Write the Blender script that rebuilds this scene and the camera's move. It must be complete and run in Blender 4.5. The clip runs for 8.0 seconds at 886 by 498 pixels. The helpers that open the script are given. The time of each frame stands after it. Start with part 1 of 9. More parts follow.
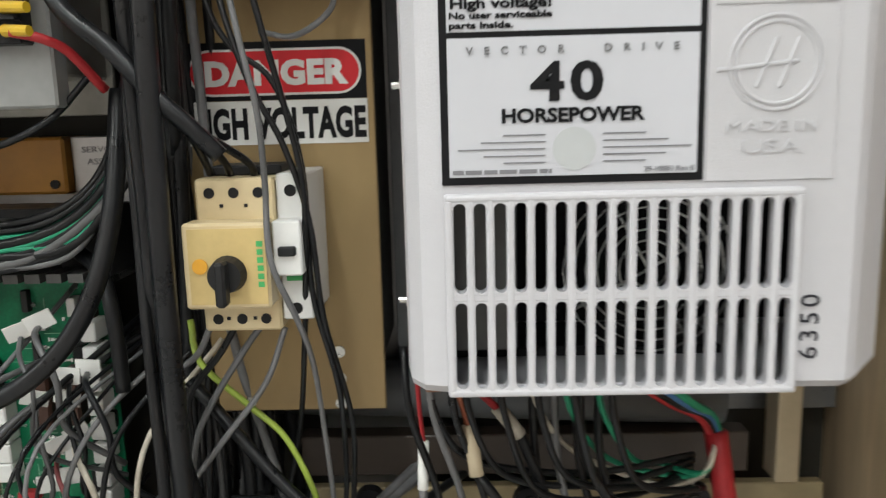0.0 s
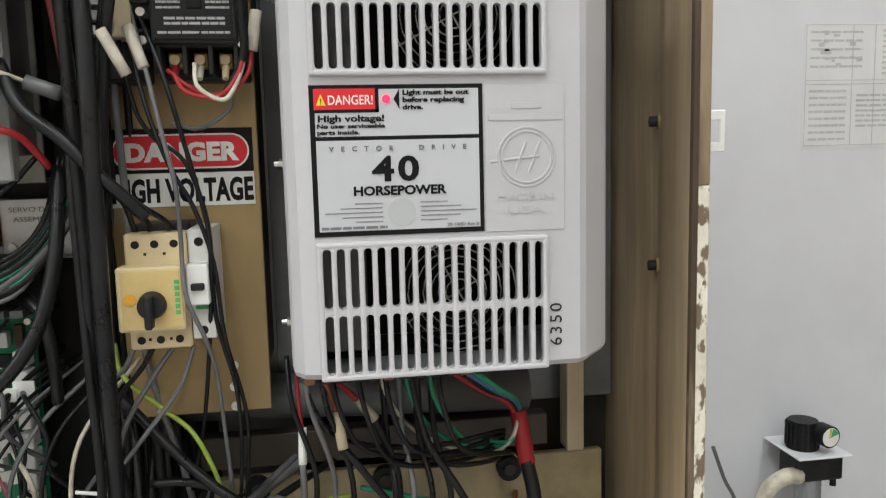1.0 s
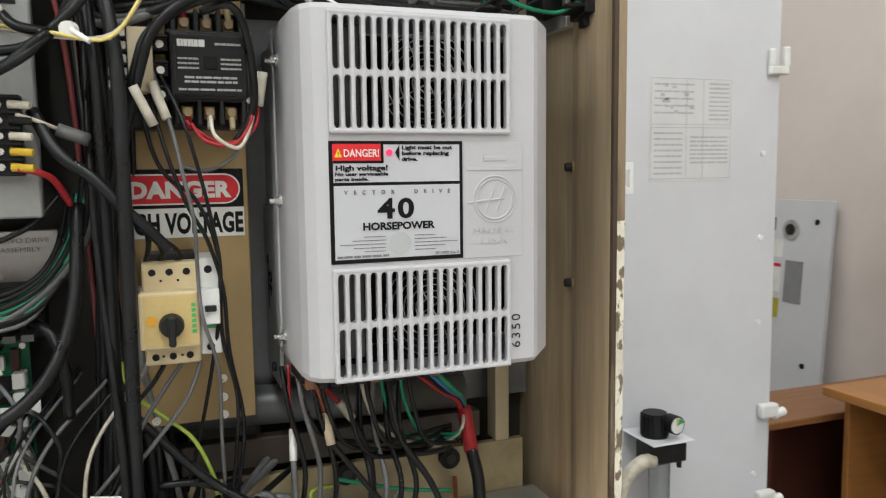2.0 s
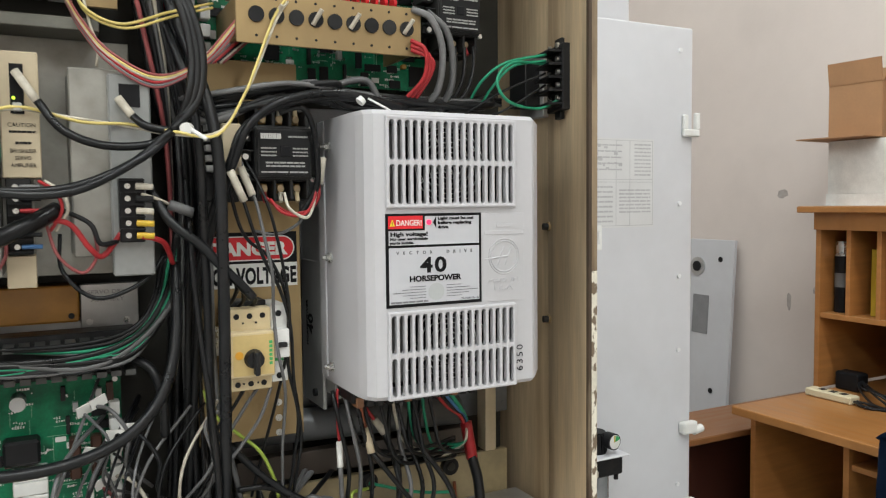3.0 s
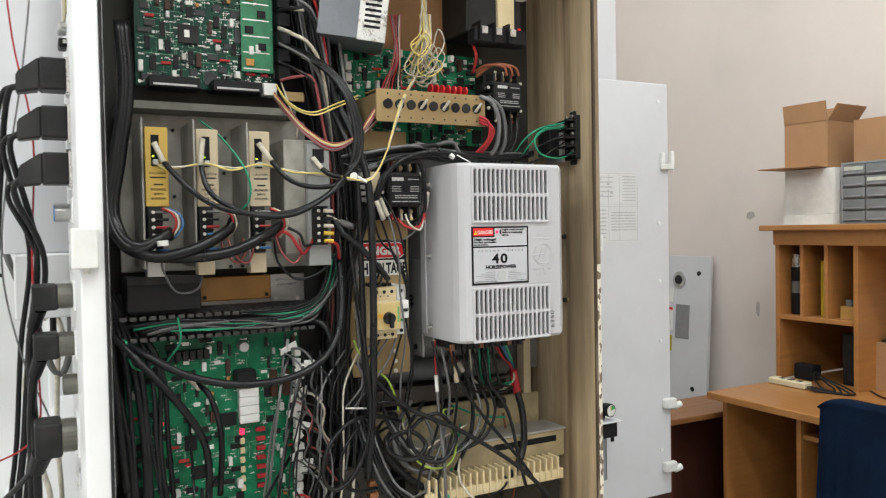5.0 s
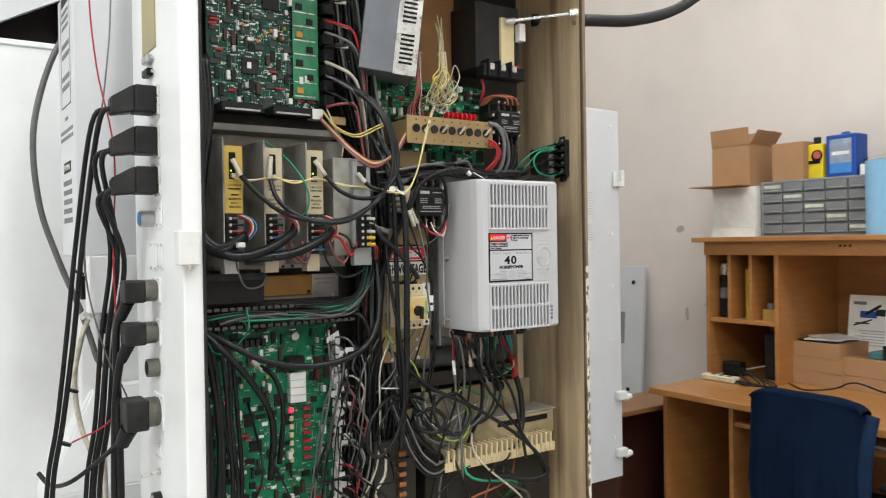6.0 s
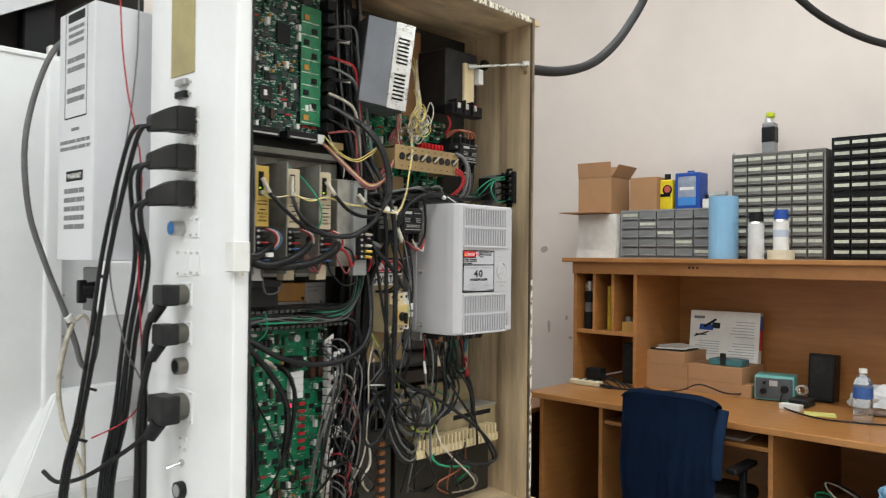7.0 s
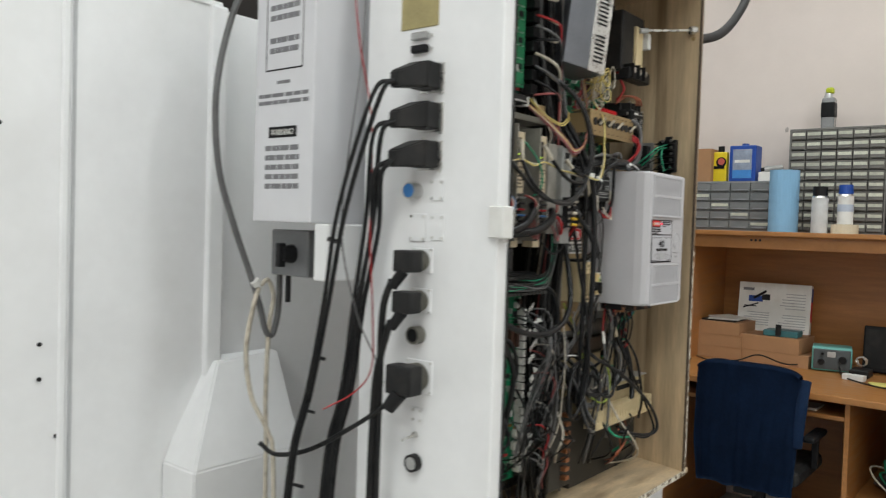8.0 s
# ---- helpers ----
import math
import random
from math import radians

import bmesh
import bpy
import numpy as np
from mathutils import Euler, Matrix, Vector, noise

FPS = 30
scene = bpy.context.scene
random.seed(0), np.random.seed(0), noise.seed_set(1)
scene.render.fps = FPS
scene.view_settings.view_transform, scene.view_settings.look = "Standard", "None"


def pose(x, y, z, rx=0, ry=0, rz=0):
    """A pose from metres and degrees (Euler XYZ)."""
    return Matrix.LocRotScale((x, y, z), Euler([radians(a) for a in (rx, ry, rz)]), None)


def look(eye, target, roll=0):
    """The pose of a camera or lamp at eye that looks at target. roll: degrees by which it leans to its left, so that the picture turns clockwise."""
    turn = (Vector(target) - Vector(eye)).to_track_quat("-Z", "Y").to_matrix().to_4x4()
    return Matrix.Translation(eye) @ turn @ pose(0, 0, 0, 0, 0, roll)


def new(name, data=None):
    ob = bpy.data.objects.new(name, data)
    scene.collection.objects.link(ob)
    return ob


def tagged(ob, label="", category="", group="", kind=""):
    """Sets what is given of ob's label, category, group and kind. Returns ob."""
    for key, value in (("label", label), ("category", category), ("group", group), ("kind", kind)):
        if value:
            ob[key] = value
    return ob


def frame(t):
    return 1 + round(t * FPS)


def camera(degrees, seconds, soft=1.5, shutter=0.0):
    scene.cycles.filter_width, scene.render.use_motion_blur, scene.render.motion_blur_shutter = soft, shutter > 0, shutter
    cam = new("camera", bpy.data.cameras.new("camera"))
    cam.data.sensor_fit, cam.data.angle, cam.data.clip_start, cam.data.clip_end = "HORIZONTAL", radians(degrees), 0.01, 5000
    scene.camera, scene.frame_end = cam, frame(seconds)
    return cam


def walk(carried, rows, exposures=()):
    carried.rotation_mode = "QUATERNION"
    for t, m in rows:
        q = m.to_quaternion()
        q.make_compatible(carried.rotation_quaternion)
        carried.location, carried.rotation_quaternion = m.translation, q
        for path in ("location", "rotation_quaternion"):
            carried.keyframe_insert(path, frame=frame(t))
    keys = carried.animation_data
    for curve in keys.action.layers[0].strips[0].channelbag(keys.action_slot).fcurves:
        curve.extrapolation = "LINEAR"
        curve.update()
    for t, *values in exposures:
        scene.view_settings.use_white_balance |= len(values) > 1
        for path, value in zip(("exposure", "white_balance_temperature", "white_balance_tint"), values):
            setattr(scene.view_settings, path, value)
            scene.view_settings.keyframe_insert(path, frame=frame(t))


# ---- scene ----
cam = camera(59.5, 8.0, soft=1.15, shutter=0.3)
PATH = [
    (0, (0.010, -0.355, 1.391), (-0.048, 1.614, 1.047), -1.5),
    (0.5, (-0.018, -0.466, 1.400), (0.248, 1.497, 1.124), -0.6),
    (1, (0.008, -0.533, 1.414), (0.303, 1.429, 1.167), -1.4),
    (1.2, (0.006, -0.552, 1.420), (0.328, 1.408, 1.189), -1.3),
    (2.3, (-0.22, -0.665, 1.448), (0.621, 1.139, 1.26), -0.9),
    (2.5, (-0.266, -0.691, 1.459), (0.624, 1.092, 1.292), -1.0),
    (3, (-0.326, -0.765, 1.471), (0.591, 1.009, 1.354), -0.6),
    (3.5, (-0.382, -0.865, 1.461), (0.523, 0.917, 1.389), -0.6),
    (4, (-0.439, -0.949, 1.466), (0.448, 0.843, 1.431), -0.6),
    (4.5, (-0.582, -1.038, 1.457), (0.376, 0.717, 1.429), -1.0),
    (4.7, (-0.618, -1.095, 1.46), (0.316, 0.673, 1.412), -1.0),
    (6, (-0.972, -1.265, 1.442), (0.152, 0.39, 1.426), -0.9),
    (6.5, (-1.162, -1.313, 1.447), (0.141, 0.204, 1.452), 0.3),
    (7, (-1.387, -1.219, 1.443), (0.081, 0.139, 1.464), 0.6),
    (7.5, (-1.541, -1.037, 1.441), (-0.038, 0.282, 1.426), 1.2),
    (8, (-1.717, -0.755, 1.433), (-0.158, 0.496, 1.37), 1.8),
]
walk(cam, [(t, look(eye, target, roll)) for t, eye, target, roll in PATH], exposures=[(0, 0.05), (0.5, 0.1), (1.0, -0.18), (2.5, -0.12), (3.5, -0.08), (4.5, 0.0), (6, -0.08), (6.5, -0.14), (7, -0.22), (8, -0.54)])

# ---- world and light ----
world = bpy.data.worlds.new("world")
scene.world = world
world.use_nodes = True
world.node_tree.nodes["Background"].inputs[0].default_value = (0.80, 0.86, 1.0, 1)
world.node_tree.nodes["Background"].inputs[1].default_value = 0.008

CEIL = 4.0


def strip_light(x, y, length, power, turn=0):
    data = bpy.data.lights.new("tube_light", "AREA")
    data.shape, data.size, data.size_y, data.energy = "RECTANGLE", length, 0.22, power
    data.color = (0.955, 1.0, 0.985)
    ob = new("tube_light", data)
    ob.matrix_world = pose(x, y, CEIL - 0.16, 0, 0, turn)


LAMPS = [(-2.3, -0.9, 2.4, 90, 70), (-0.4, -2.1, 2.4, 90, 62), (1.10, -0.5, 2.4, 90, 56), (1.10, 2.0, 2.4, 90, 38), (-4.9, -1.2, 2.4, 90, 135), (-2.8, -4.4, 2.4, 90, 100), (0.9, -4.4, 2.4, 90, 66)]
for lx, ly, ll, lt, power in LAMPS:
    strip_light(lx, ly, ll, power, lt)


# ---- materials ----
MATS = {}


def mat(name, color, rough=0.5, metal=0.0, vary=0.12, scale=18.0, bump=0.0, bump_scale=180.0, stain=None, stain_amount=0.0,
        stain_scale=5.0, sharp=(0.48, 0.72), stretch=(1, 1, 1), coat=0.0, emit=0.0, per_object=0.0, spec=0.5):
    """A surface with large and fine variation of its colour, roughness and relief."""
    if name in MATS:
        return MATS[name]
    m = bpy.data.materials.new(name)
    m.use_nodes = True
    nt = m.node_tree
    b = nt.nodes["Principled BSDF"]
    tc = nt.nodes.new("ShaderNodeTexCoord")
    mp = nt.nodes.new("ShaderNodeMapping")
    mp.inputs["Scale"].default_value = stretch
    nt.links.new(tc.outputs["Object"], mp.inputs[0])
    n1 = nt.nodes.new("ShaderNodeTexNoise")
    n1.inputs["Scale"].default_value, n1.inputs["Detail"].default_value = scale, 6
    n2 = nt.nodes.new("ShaderNodeTexNoise")
    n2.inputs["Scale"].default_value, n2.inputs["Detail"].default_value = scale * 9, 4
    for n in (n1, n2):
        nt.links.new(mp.outputs[0], n.inputs["Vector"])
    add = nt.nodes.new("ShaderNodeMath")
    add.operation = "MULTIPLY_ADD"
    nt.links.new(n2.outputs[0], add.inputs[0])
    add.inputs[1].default_value = 0.45
    nt.links.new(n1.outputs[0], add.inputs[2])
    ramp = nt.nodes.new("ShaderNodeMapRange")
    ramp.inputs[1].default_value, ramp.inputs[2].default_value = 0.45, 1.0
    ramp.inputs[3].default_value, ramp.inputs[4].default_value = 1 - vary, 1 + vary
    nt.links.new(add.outputs[0], ramp.inputs[0])
    mul = nt.nodes.new("ShaderNodeMix")
    mul.data_type, mul.blend_type = "RGBA", "MULTIPLY"
    mul.inputs[0].default_value = 1.0
    mul.inputs[6].default_value = (*color, 1)
    nt.links.new(ramp.outputs[0], mul.inputs[7])
    out = mul.outputs[2]
    if per_object:
        info = nt.nodes.new("ShaderNodeObjectInfo")
        r2 = nt.nodes.new("ShaderNodeMapRange")
        r2.inputs[3].default_value, r2.inputs[4].default_value = 1 - per_object, 1 + per_object
        nt.links.new(info.outputs["Random"], r2.inputs[0])
        mo = nt.nodes.new("ShaderNodeMix")
        mo.data_type, mo.blend_type = "RGBA", "MULTIPLY"
        mo.inputs[0].default_value = 1.0
        nt.links.new(out, mo.inputs[6])
        nt.links.new(r2.outputs[0], mo.inputs[7])
        out = mo.outputs[2]
    if stain is not None:
        n3 = nt.nodes.new("ShaderNodeTexNoise")
        n3.inputs["Scale"].default_value, n3.inputs["Detail"].default_value = stain_scale, 8
        nt.links.new(mp.outputs[0], n3.inputs["Vector"])
        r3 = nt.nodes.new("ShaderNodeMapRange")
        r3.inputs[1].default_value, r3.inputs[2].default_value = sharp
        r3.inputs[4].default_value = stain_amount
        nt.links.new(n3.outputs[0], r3.inputs[0])
        ms = nt.nodes.new("ShaderNodeMix")
        ms.data_type = "RGBA"
        nt.links.new(r3.outputs[0], ms.inputs[0])
        nt.links.new(out, ms.inputs[6])
        ms.inputs[7].default_value = (*stain, 1)
        out = ms.outputs[2]
    nt.links.new(out, b.inputs["Base Color"])
    rr = nt.nodes.new("ShaderNodeMapRange")
    rr.inputs[1].default_value, rr.inputs[2].default_value = 0.45, 1.0
    rr.inputs[3].default_value, rr.inputs[4].default_value = max(0.03, rough - 0.08), min(1, rough + 0.1)
    nt.links.new(add.outputs[0], rr.inputs[0])
    nt.links.new(rr.outputs[0], b.inputs["Roughness"])
    b.inputs["Metallic"].default_value = metal
    b.inputs["Coat Weight"].default_value = coat
    b.inputs["Specular IOR Level"].default_value = spec
    if bump:
        n4 = nt.nodes.new("ShaderNodeTexNoise")
        n4.inputs["Scale"].default_value, n4.inputs["Detail"].default_value = bump_scale, 3
        nt.links.new(mp.outputs[0], n4.inputs["Vector"])
        bp = nt.nodes.new("ShaderNodeBump")
        bp.inputs["Strength"].default_value, bp.inputs["Distance"].default_value = bump, 0.002
        nt.links.new(n4.outputs[0], bp.inputs["Height"])
        nt.links.new(bp.outputs[0], b.inputs["Normal"])
    if emit:
        b.inputs["Emission Color"].default_value = (*color, 1)
        b.inputs["Emission Strength"].default_value = emit
    MATS[name] = m
    return m


M_PLASTIC = mat("grey_moulded_plastic", (0.47, 0.465, 0.485), 0.42, vary=0.04, bump=0.12, bump_scale=900, stain=(0.33, 0.33, 0.33), stain_amount=0.25, stain_scale=9)
M_WHITE = mat("white_painted_steel", (0.76, 0.77, 0.78), 0.38, vary=0.04, scale=4, bump=0.05, bump_scale=60, stain=(0.55, 0.55, 0.53), stain_amount=0.3, stain_scale=3, coat=0.1)
M_DOOR = mat("pale_grey_painted_steel", (0.58, 0.585, 0.61), 0.42, vary=0.04, scale=3, bump=0.05, bump_scale=60, stain=(0.45, 0.45, 0.45), stain_amount=0.25, stain_scale=4)
# stretched dark streaks paint the cables' soft reflections in among the stains
M_TAN = mat("tan_stain_and_reflection_steel", (0.60, 0.465, 0.30), 0.36, metal=0.2, vary=0.3, scale=7, stretch=(1, 3.5, 0.3), stain=(0.20, 0.13, 0.07), stain_amount=0.8, stain_scale=5.5, sharp=(0.47, 0.72), bump=0.06, bump_scale=60)
M_BRASS = mat("yellow_zinc_plate", (0.33, 0.235, 0.115), 0.46, metal=0.45, vary=0.14, scale=8, stretch=(1, 1, 0.5), stain=(0.19, 0.13, 0.07), stain_amount=0.5, stain_scale=7, bump=0.06, spec=0.3)
# dirty zinc, its base darkened to carry the shade deep in the cabinet
M_BACK = mat("dirty_shade_darkened_zinc", (0.042, 0.041, 0.036), 0.5, metal=0.25, vary=0.2, scale=7, stain=(0.035, 0.033, 0.03), stain_amount=0.7, stain_scale=5, spec=0.2)
M_STEEL = mat("grey_sheet_steel", (0.47, 0.475, 0.47), 0.36, metal=0.6, vary=0.12, scale=14, stain=(0.16, 0.15, 0.14), stain_amount=0.5, stain_scale=9, bump=0.05)
M_DIRTY = mat("oil_stained_grey_steel", (0.31, 0.30, 0.27), 0.42, metal=0.4, vary=0.22, scale=9, stain=(0.075, 0.068, 0.056), stain_amount=0.8, stain_scale=11, sharp=(0.45, 0.68), bump=0.05)
M_RUST = mat("brown_rust_line", (0.055, 0.034, 0.020), 0.7, vary=0.4, scale=30, stain=(0.30, 0.24, 0.16), stain_amount=0.6, stain_scale=30, sharp=(0.58, 0.66), stretch=(1, 1, 0.15))
M_ZINC = mat("bright_zinc", (0.62, 0.62, 0.60), 0.28, metal=0.9, vary=0.12, scale=60)
M_CHIP = mat("chipped_edge_paint", (0.66, 0.62, 0.52), 0.5, vary=0.2, scale=40, stain=(0.12, 0.08, 0.045), stain_amount=0.95, stain_scale=120, sharp=(0.50, 0.56), bump=0.4, bump_scale=200, stretch=(1, 1, 0.5))
M_BLACK = mat("black_plastic", (0.009, 0.009, 0.010), 0.42, vary=0.25, scale=40, bump=0.08, spec=0.22)
M_BLACK2 = mat("dusty_black_plastic", (0.015, 0.015, 0.0155), 0.48, vary=0.3, scale=30, stain=(0.045, 0.042, 0.038), stain_amount=0.4, stain_scale=25, spec=0.22)
# near-black that paints the shade inside openings, slots and sockets
M_DARK = mat("cavity_shade_black", (0.012, 0.012, 0.013), 0.6, vary=0.3, spec=0.1)
M_CABLE = mat("black_cable_jacket", (0.007, 0.0075, 0.0085), 0.32, vary=0.3, scale=30, stain=(0.025, 0.023, 0.021), stain_amount=0.3, stain_scale=16, per_object=0.4, spec=0.28)
M_GREYC = mat("grey_cable_jacket", (0.12, 0.12, 0.122), 0.34, vary=0.2, scale=30, stain=(0.05, 0.048, 0.045), stain_amount=0.6, stain_scale=16, per_object=0.3, spec=0.42)
M_WHITEC = mat("off_white_wire", (0.50, 0.46, 0.38), 0.45, vary=0.2, scale=60, stain=(0.24, 0.20, 0.15), stain_amount=0.75, stain_scale=45)
M_REDC = mat("red_wire", (0.34, 0.022, 0.026), 0.42, vary=0.2, scale=40, spec=0.3)
M_GREENC = mat("green_wire", (0.02, 0.24, 0.13), 0.42, vary=0.2, scale=40, spec=0.3)
M_YELC = mat("yellow_wire", (0.62, 0.50, 0.16), 0.45, vary=0.2, scale=40)
M_YGC = mat("yellow_green_wire", (0.30, 0.40, 0.06), 0.42, vary=0.25, scale=60)
M_BLUEC = mat("blue_wire", (0.05, 0.14, 0.32), 0.42, vary=0.2, scale=40)
M_PINKC = mat("maroon_wire", (0.26, 0.06, 0.06), 0.45, vary=0.2, scale=40)
M_CREAM = mat("aged_cream_plastic", (0.62, 0.51, 0.31), 0.42, vary=0.07, scale=20, stain=(0.44, 0.32, 0.16), stain_amount=0.45, stain_scale=22)
M_BEIGE = mat("beige_enamel", (0.46, 0.385, 0.265), 0.45, vary=0.08, scale=20, stain=(0.32, 0.26, 0.17), stain_amount=0.4, stain_scale=20)
M_GOLD = mat("gold_anodised_plate", (0.50, 0.34, 0.075), 0.40, metal=0.35, vary=0.08, scale=20, stain=(0.30, 0.20, 0.06), stain_amount=0.3, stain_scale=20)
M_WPLAST = mat("white_plastic", (0.68, 0.68, 0.66), 0.42, vary=0.05, scale=30, stain=(0.5, 0.48, 0.44), stain_amount=0.4, stain_scale=20)
M_PCB = mat("green_circuit_board", (0.005, 0.15, 0.066), 0.38, vary=0.4, scale=45, stain=(0.008, 0.05, 0.028), stain_amount=0.8, stain_scale=35, spec=0.25)
# bluish-green board, darkened further for the weak light at the cabinet top
M_PCBD = mat("shade_darkened_green_board", (0.003, 0.050, 0.030), 0.4, vary=0.4, scale=45, stain=(0.008, 0.03, 0.022), stain_amount=0.8, stain_scale=35, spec=0.25)
M_GCHIP = mat("dusty_grey_chip", (0.045, 0.048, 0.05), 0.5, vary=0.25, scale=60, spec=0.2)
M_ORANGE = mat("amber_resin_block", (0.42, 0.20, 0.035), 0.45, vary=0.12, scale=20, stain=(0.25, 0.11, 0.03), stain_amount=0.5, stain_scale=15)
M_RED = mat("red_enamel", (0.62, 0.022, 0.03), 0.4, vary=0.06, spec=0.3)
M_PAPER = mat("label_grey_white", (0.47, 0.475, 0.505), 0.4, vary=0.03, scale=10)
M_WLABEL = mat("white_label", (0.74, 0.74, 0.71), 0.42, vary=0.05, scale=20, stain=(0.52, 0.48, 0.40), stain_amount=0.4, stain_scale=14)
M_INK = mat("black_ink", (0.006, 0.006, 0.007), 0.5, vary=0.1, spec=0.15)
M_GINK = mat("faded_grey_ink", (0.16, 0.16, 0.17), 0.6, vary=0.1)
M_LOGO = mat("silver_print", (0.41, 0.425, 0.43), 0.35, vary=0.04)
M_LED = mat("lit_red_lamp", (1.0, 0.02, 0.08), 0.3, emit=1.6)
M_WOOD = mat("honey_oak_laminate", (0.36, 0.155, 0.045), 0.38, vary=0.16, scale=6, stretch=(1, 1, 9), coat=0.1, stain=(0.25, 0.10, 0.03), stain_amount=0.4, stain_scale=4)
M_WOODH = mat("honey_oak_laminate_top", (0.36, 0.16, 0.048), 0.36, vary=0.16, scale=6, stretch=(9, 1, 1), coat=0.1, stain=(0.25, 0.10, 0.03), stain_amount=0.4, stain_scale=4)
M_WALL = mat("beige_plaster_wall", (0.68, 0.608, 0.565), 0.85, vary=0.035, scale=1.6, bump=0.25, bump_scale=70, stain=(0.47, 0.42, 0.39), stain_amount=0.28, stain_scale=1.7)
M_DUSTY = mat("dusty_beige_enamel", (0.36, 0.29, 0.165), 0.5, vary=0.2, scale=12, stain=(0.10, 0.085, 0.06), stain_amount=0.7, stain_scale=9)
# concrete tone raised so the barely seen floor bounces fill light upward
M_FLOOR = mat("grey_sealed_concrete", (0.46, 0.45, 0.43), 0.5, vary=0.2, scale=2.5, stain=(0.09, 0.085, 0.08), stain_amount=0.6, stain_scale=1.4, bump=0.2, bump_scale=60)
M_CARD = mat("brown_cardboard", (0.36, 0.195, 0.095), 0.8, vary=0.09, scale=12, bump=0.1, bump_scale=120)
M_CLOTH = mat("navy_cotton_cloth", (0.009, 0.021, 0.052), 0.92, vary=0.25, scale=9, bump=0.5, bump_scale=420, spec=0.1)
M_CLEAR = mat("smoky_clear_plastic", (0.40, 0.42, 0.43), 0.16, vary=0.12, scale=10, coat=0.4)
M_CLEAR.node_tree.nodes["Principled BSDF"].inputs["Transmission Weight"].default_value = 0.55
M_BLUE = mat("blue_tin_paint", (0.010, 0.060, 0.31), 0.35, vary=0.08)
M_YELLOW = mat("yellow_tin_paint", (0.72, 0.55, 0.02), 0.35, vary=0.08)
M_LBLUE = mat("pale_blue_paper_roll", (0.22, 0.42, 0.62), 0.9, vary=0.06, scale=14, bump=0.4, bump_scale=200)
M_RUBBER = mat("black_rubber_hose", (0.022, 0.022, 0.023), 0.55, vary=0.2, spec=0.25)


# ---- mesh helpers ----
def link(name, bm, material, parent=None, label="", smooth=False):
    me = bpy.data.meshes.new(name)
    bm.to_mesh(me)
    bm.free()
    for m in (material if isinstance(material, (list, tuple)) else [material]):
        me.materials.append(m)
    if smooth:
        me.shade_smooth()
    ob = new(name, me)
    if parent is not None:
        ob.parent = parent
    if label:
        ob["label"] = label
    return ob


def part(name, bm, material, parent, label="", smooth=False):
    return link(name, bm, material, parent, label, smooth)


def empty(name, label="", category="", group="", kind="", m=None):
    ob = new(name)
    ob.empty_display_size = 0.02
    if m is not None:
        ob.matrix_world = m
    return tagged(ob, label, category, group, kind)


def box(bm, x0, x1, y0, y1, z0, z1, bevel=0.0, seg=1, m=None):
    c = Matrix.LocRotScale(((x0 + x1) / 2, (y0 + y1) / 2, (z0 + z1) / 2), None, (abs(x1 - x0), abs(y1 - y0), abs(z1 - z0)))
    vs = bmesh.ops.create_cube(bm, size=1.0, matrix=c)["verts"]
    made = list(vs)
    if bevel > 0:
        es = list({e for v in vs for e in v.link_edges})
        r = bmesh.ops.bevel(bm, geom=es, offset=bevel, segments=seg, affect="EDGES", profile=0.5)
        made = list({v for f in r["faces"] for v in f.verts} | {v for v in vs if v.is_valid})
    if m is not None:
        bmesh.ops.transform(bm, matrix=m, verts=made)
    return bm


def bx(x0, x1, y0, y1, z0, z1, bevel=0.0, seg=1):
    return box(bmesh.new(), x0, x1, y0, y1, z0, z1, bevel, seg)


def cyl(bm, a, b, r, r2=None, n=14, caps=True):
    a, b = Vector(a), Vector(b)
    d = b - a
    m = Matrix.Translation((a + b) / 2) @ d.to_track_quat("Z", "Y").to_matrix().to_4x4()
    bmesh.ops.create_cone(bm, cap_ends=caps, segments=n, radius1=r, radius2=r if r2 is None else r2, depth=d.length, matrix=m)
    return bm


def cy(a, b, r, r2=None, n=14):
    return cyl(bmesh.new(), a, b, r, r2, n)


def spline(pts, step=6):
    """Points along a smooth curve through pts."""
    p = [Vector(q) for q in pts]
    if len(p) == 2:
        return [p[0].lerp(p[1], i / 3) for i in range(4)]
    p = [p[0] * 2 - p[1]] + p + [p[-1] * 2 - p[-2]]
    out = []
    for i in range(1, len(p) - 2):
        for k in range(step):
            t = k / step
            out.append(0.5 * ((2 * p[i]) + (p[i + 1] - p[i - 1]) * t + (2 * p[i - 1] - 5 * p[i] + 4 * p[i + 1] - p[i + 2]) * t * t
                              + (3 * p[i] - p[i - 1] - 3 * p[i + 1] + p[i + 2]) * t ** 3))
    out.append(p[-2])
    return out


def tube_data(pts, r, n=7, step=6):
    c = spline(pts, step)
    verts, faces = [], []
    up = Vector((0.3, 0.9, 0.31)).normalized()
    for i, q in enumerate(c):
        d = (c[min(i + 1, len(c) - 1)] - c[max(i - 1, 0)]).normalized()
        s = d.cross(up)
        if s.length < 0.05:
            s = d.cross(Vector((1, 0, 0)))
        s.normalize()
        u = s.cross(d).normalized()
        up = u if u.dot(up) > 0 else -u
        for k in range(n):
            a = 2 * math.pi * k / n
            verts.append(q + r * (math.cos(a) * s + math.sin(a) * up))
        if i:
            o = (i - 1) * n
            for k in range(n):
                faces.append((o + k, o + (k + 1) % n, o + n + (k + 1) % n, o + n + k))
    faces.append(tuple(range(n - 1, -1, -1)))
    faces.append(tuple(range(len(verts) - n, len(verts))))
    return verts, faces


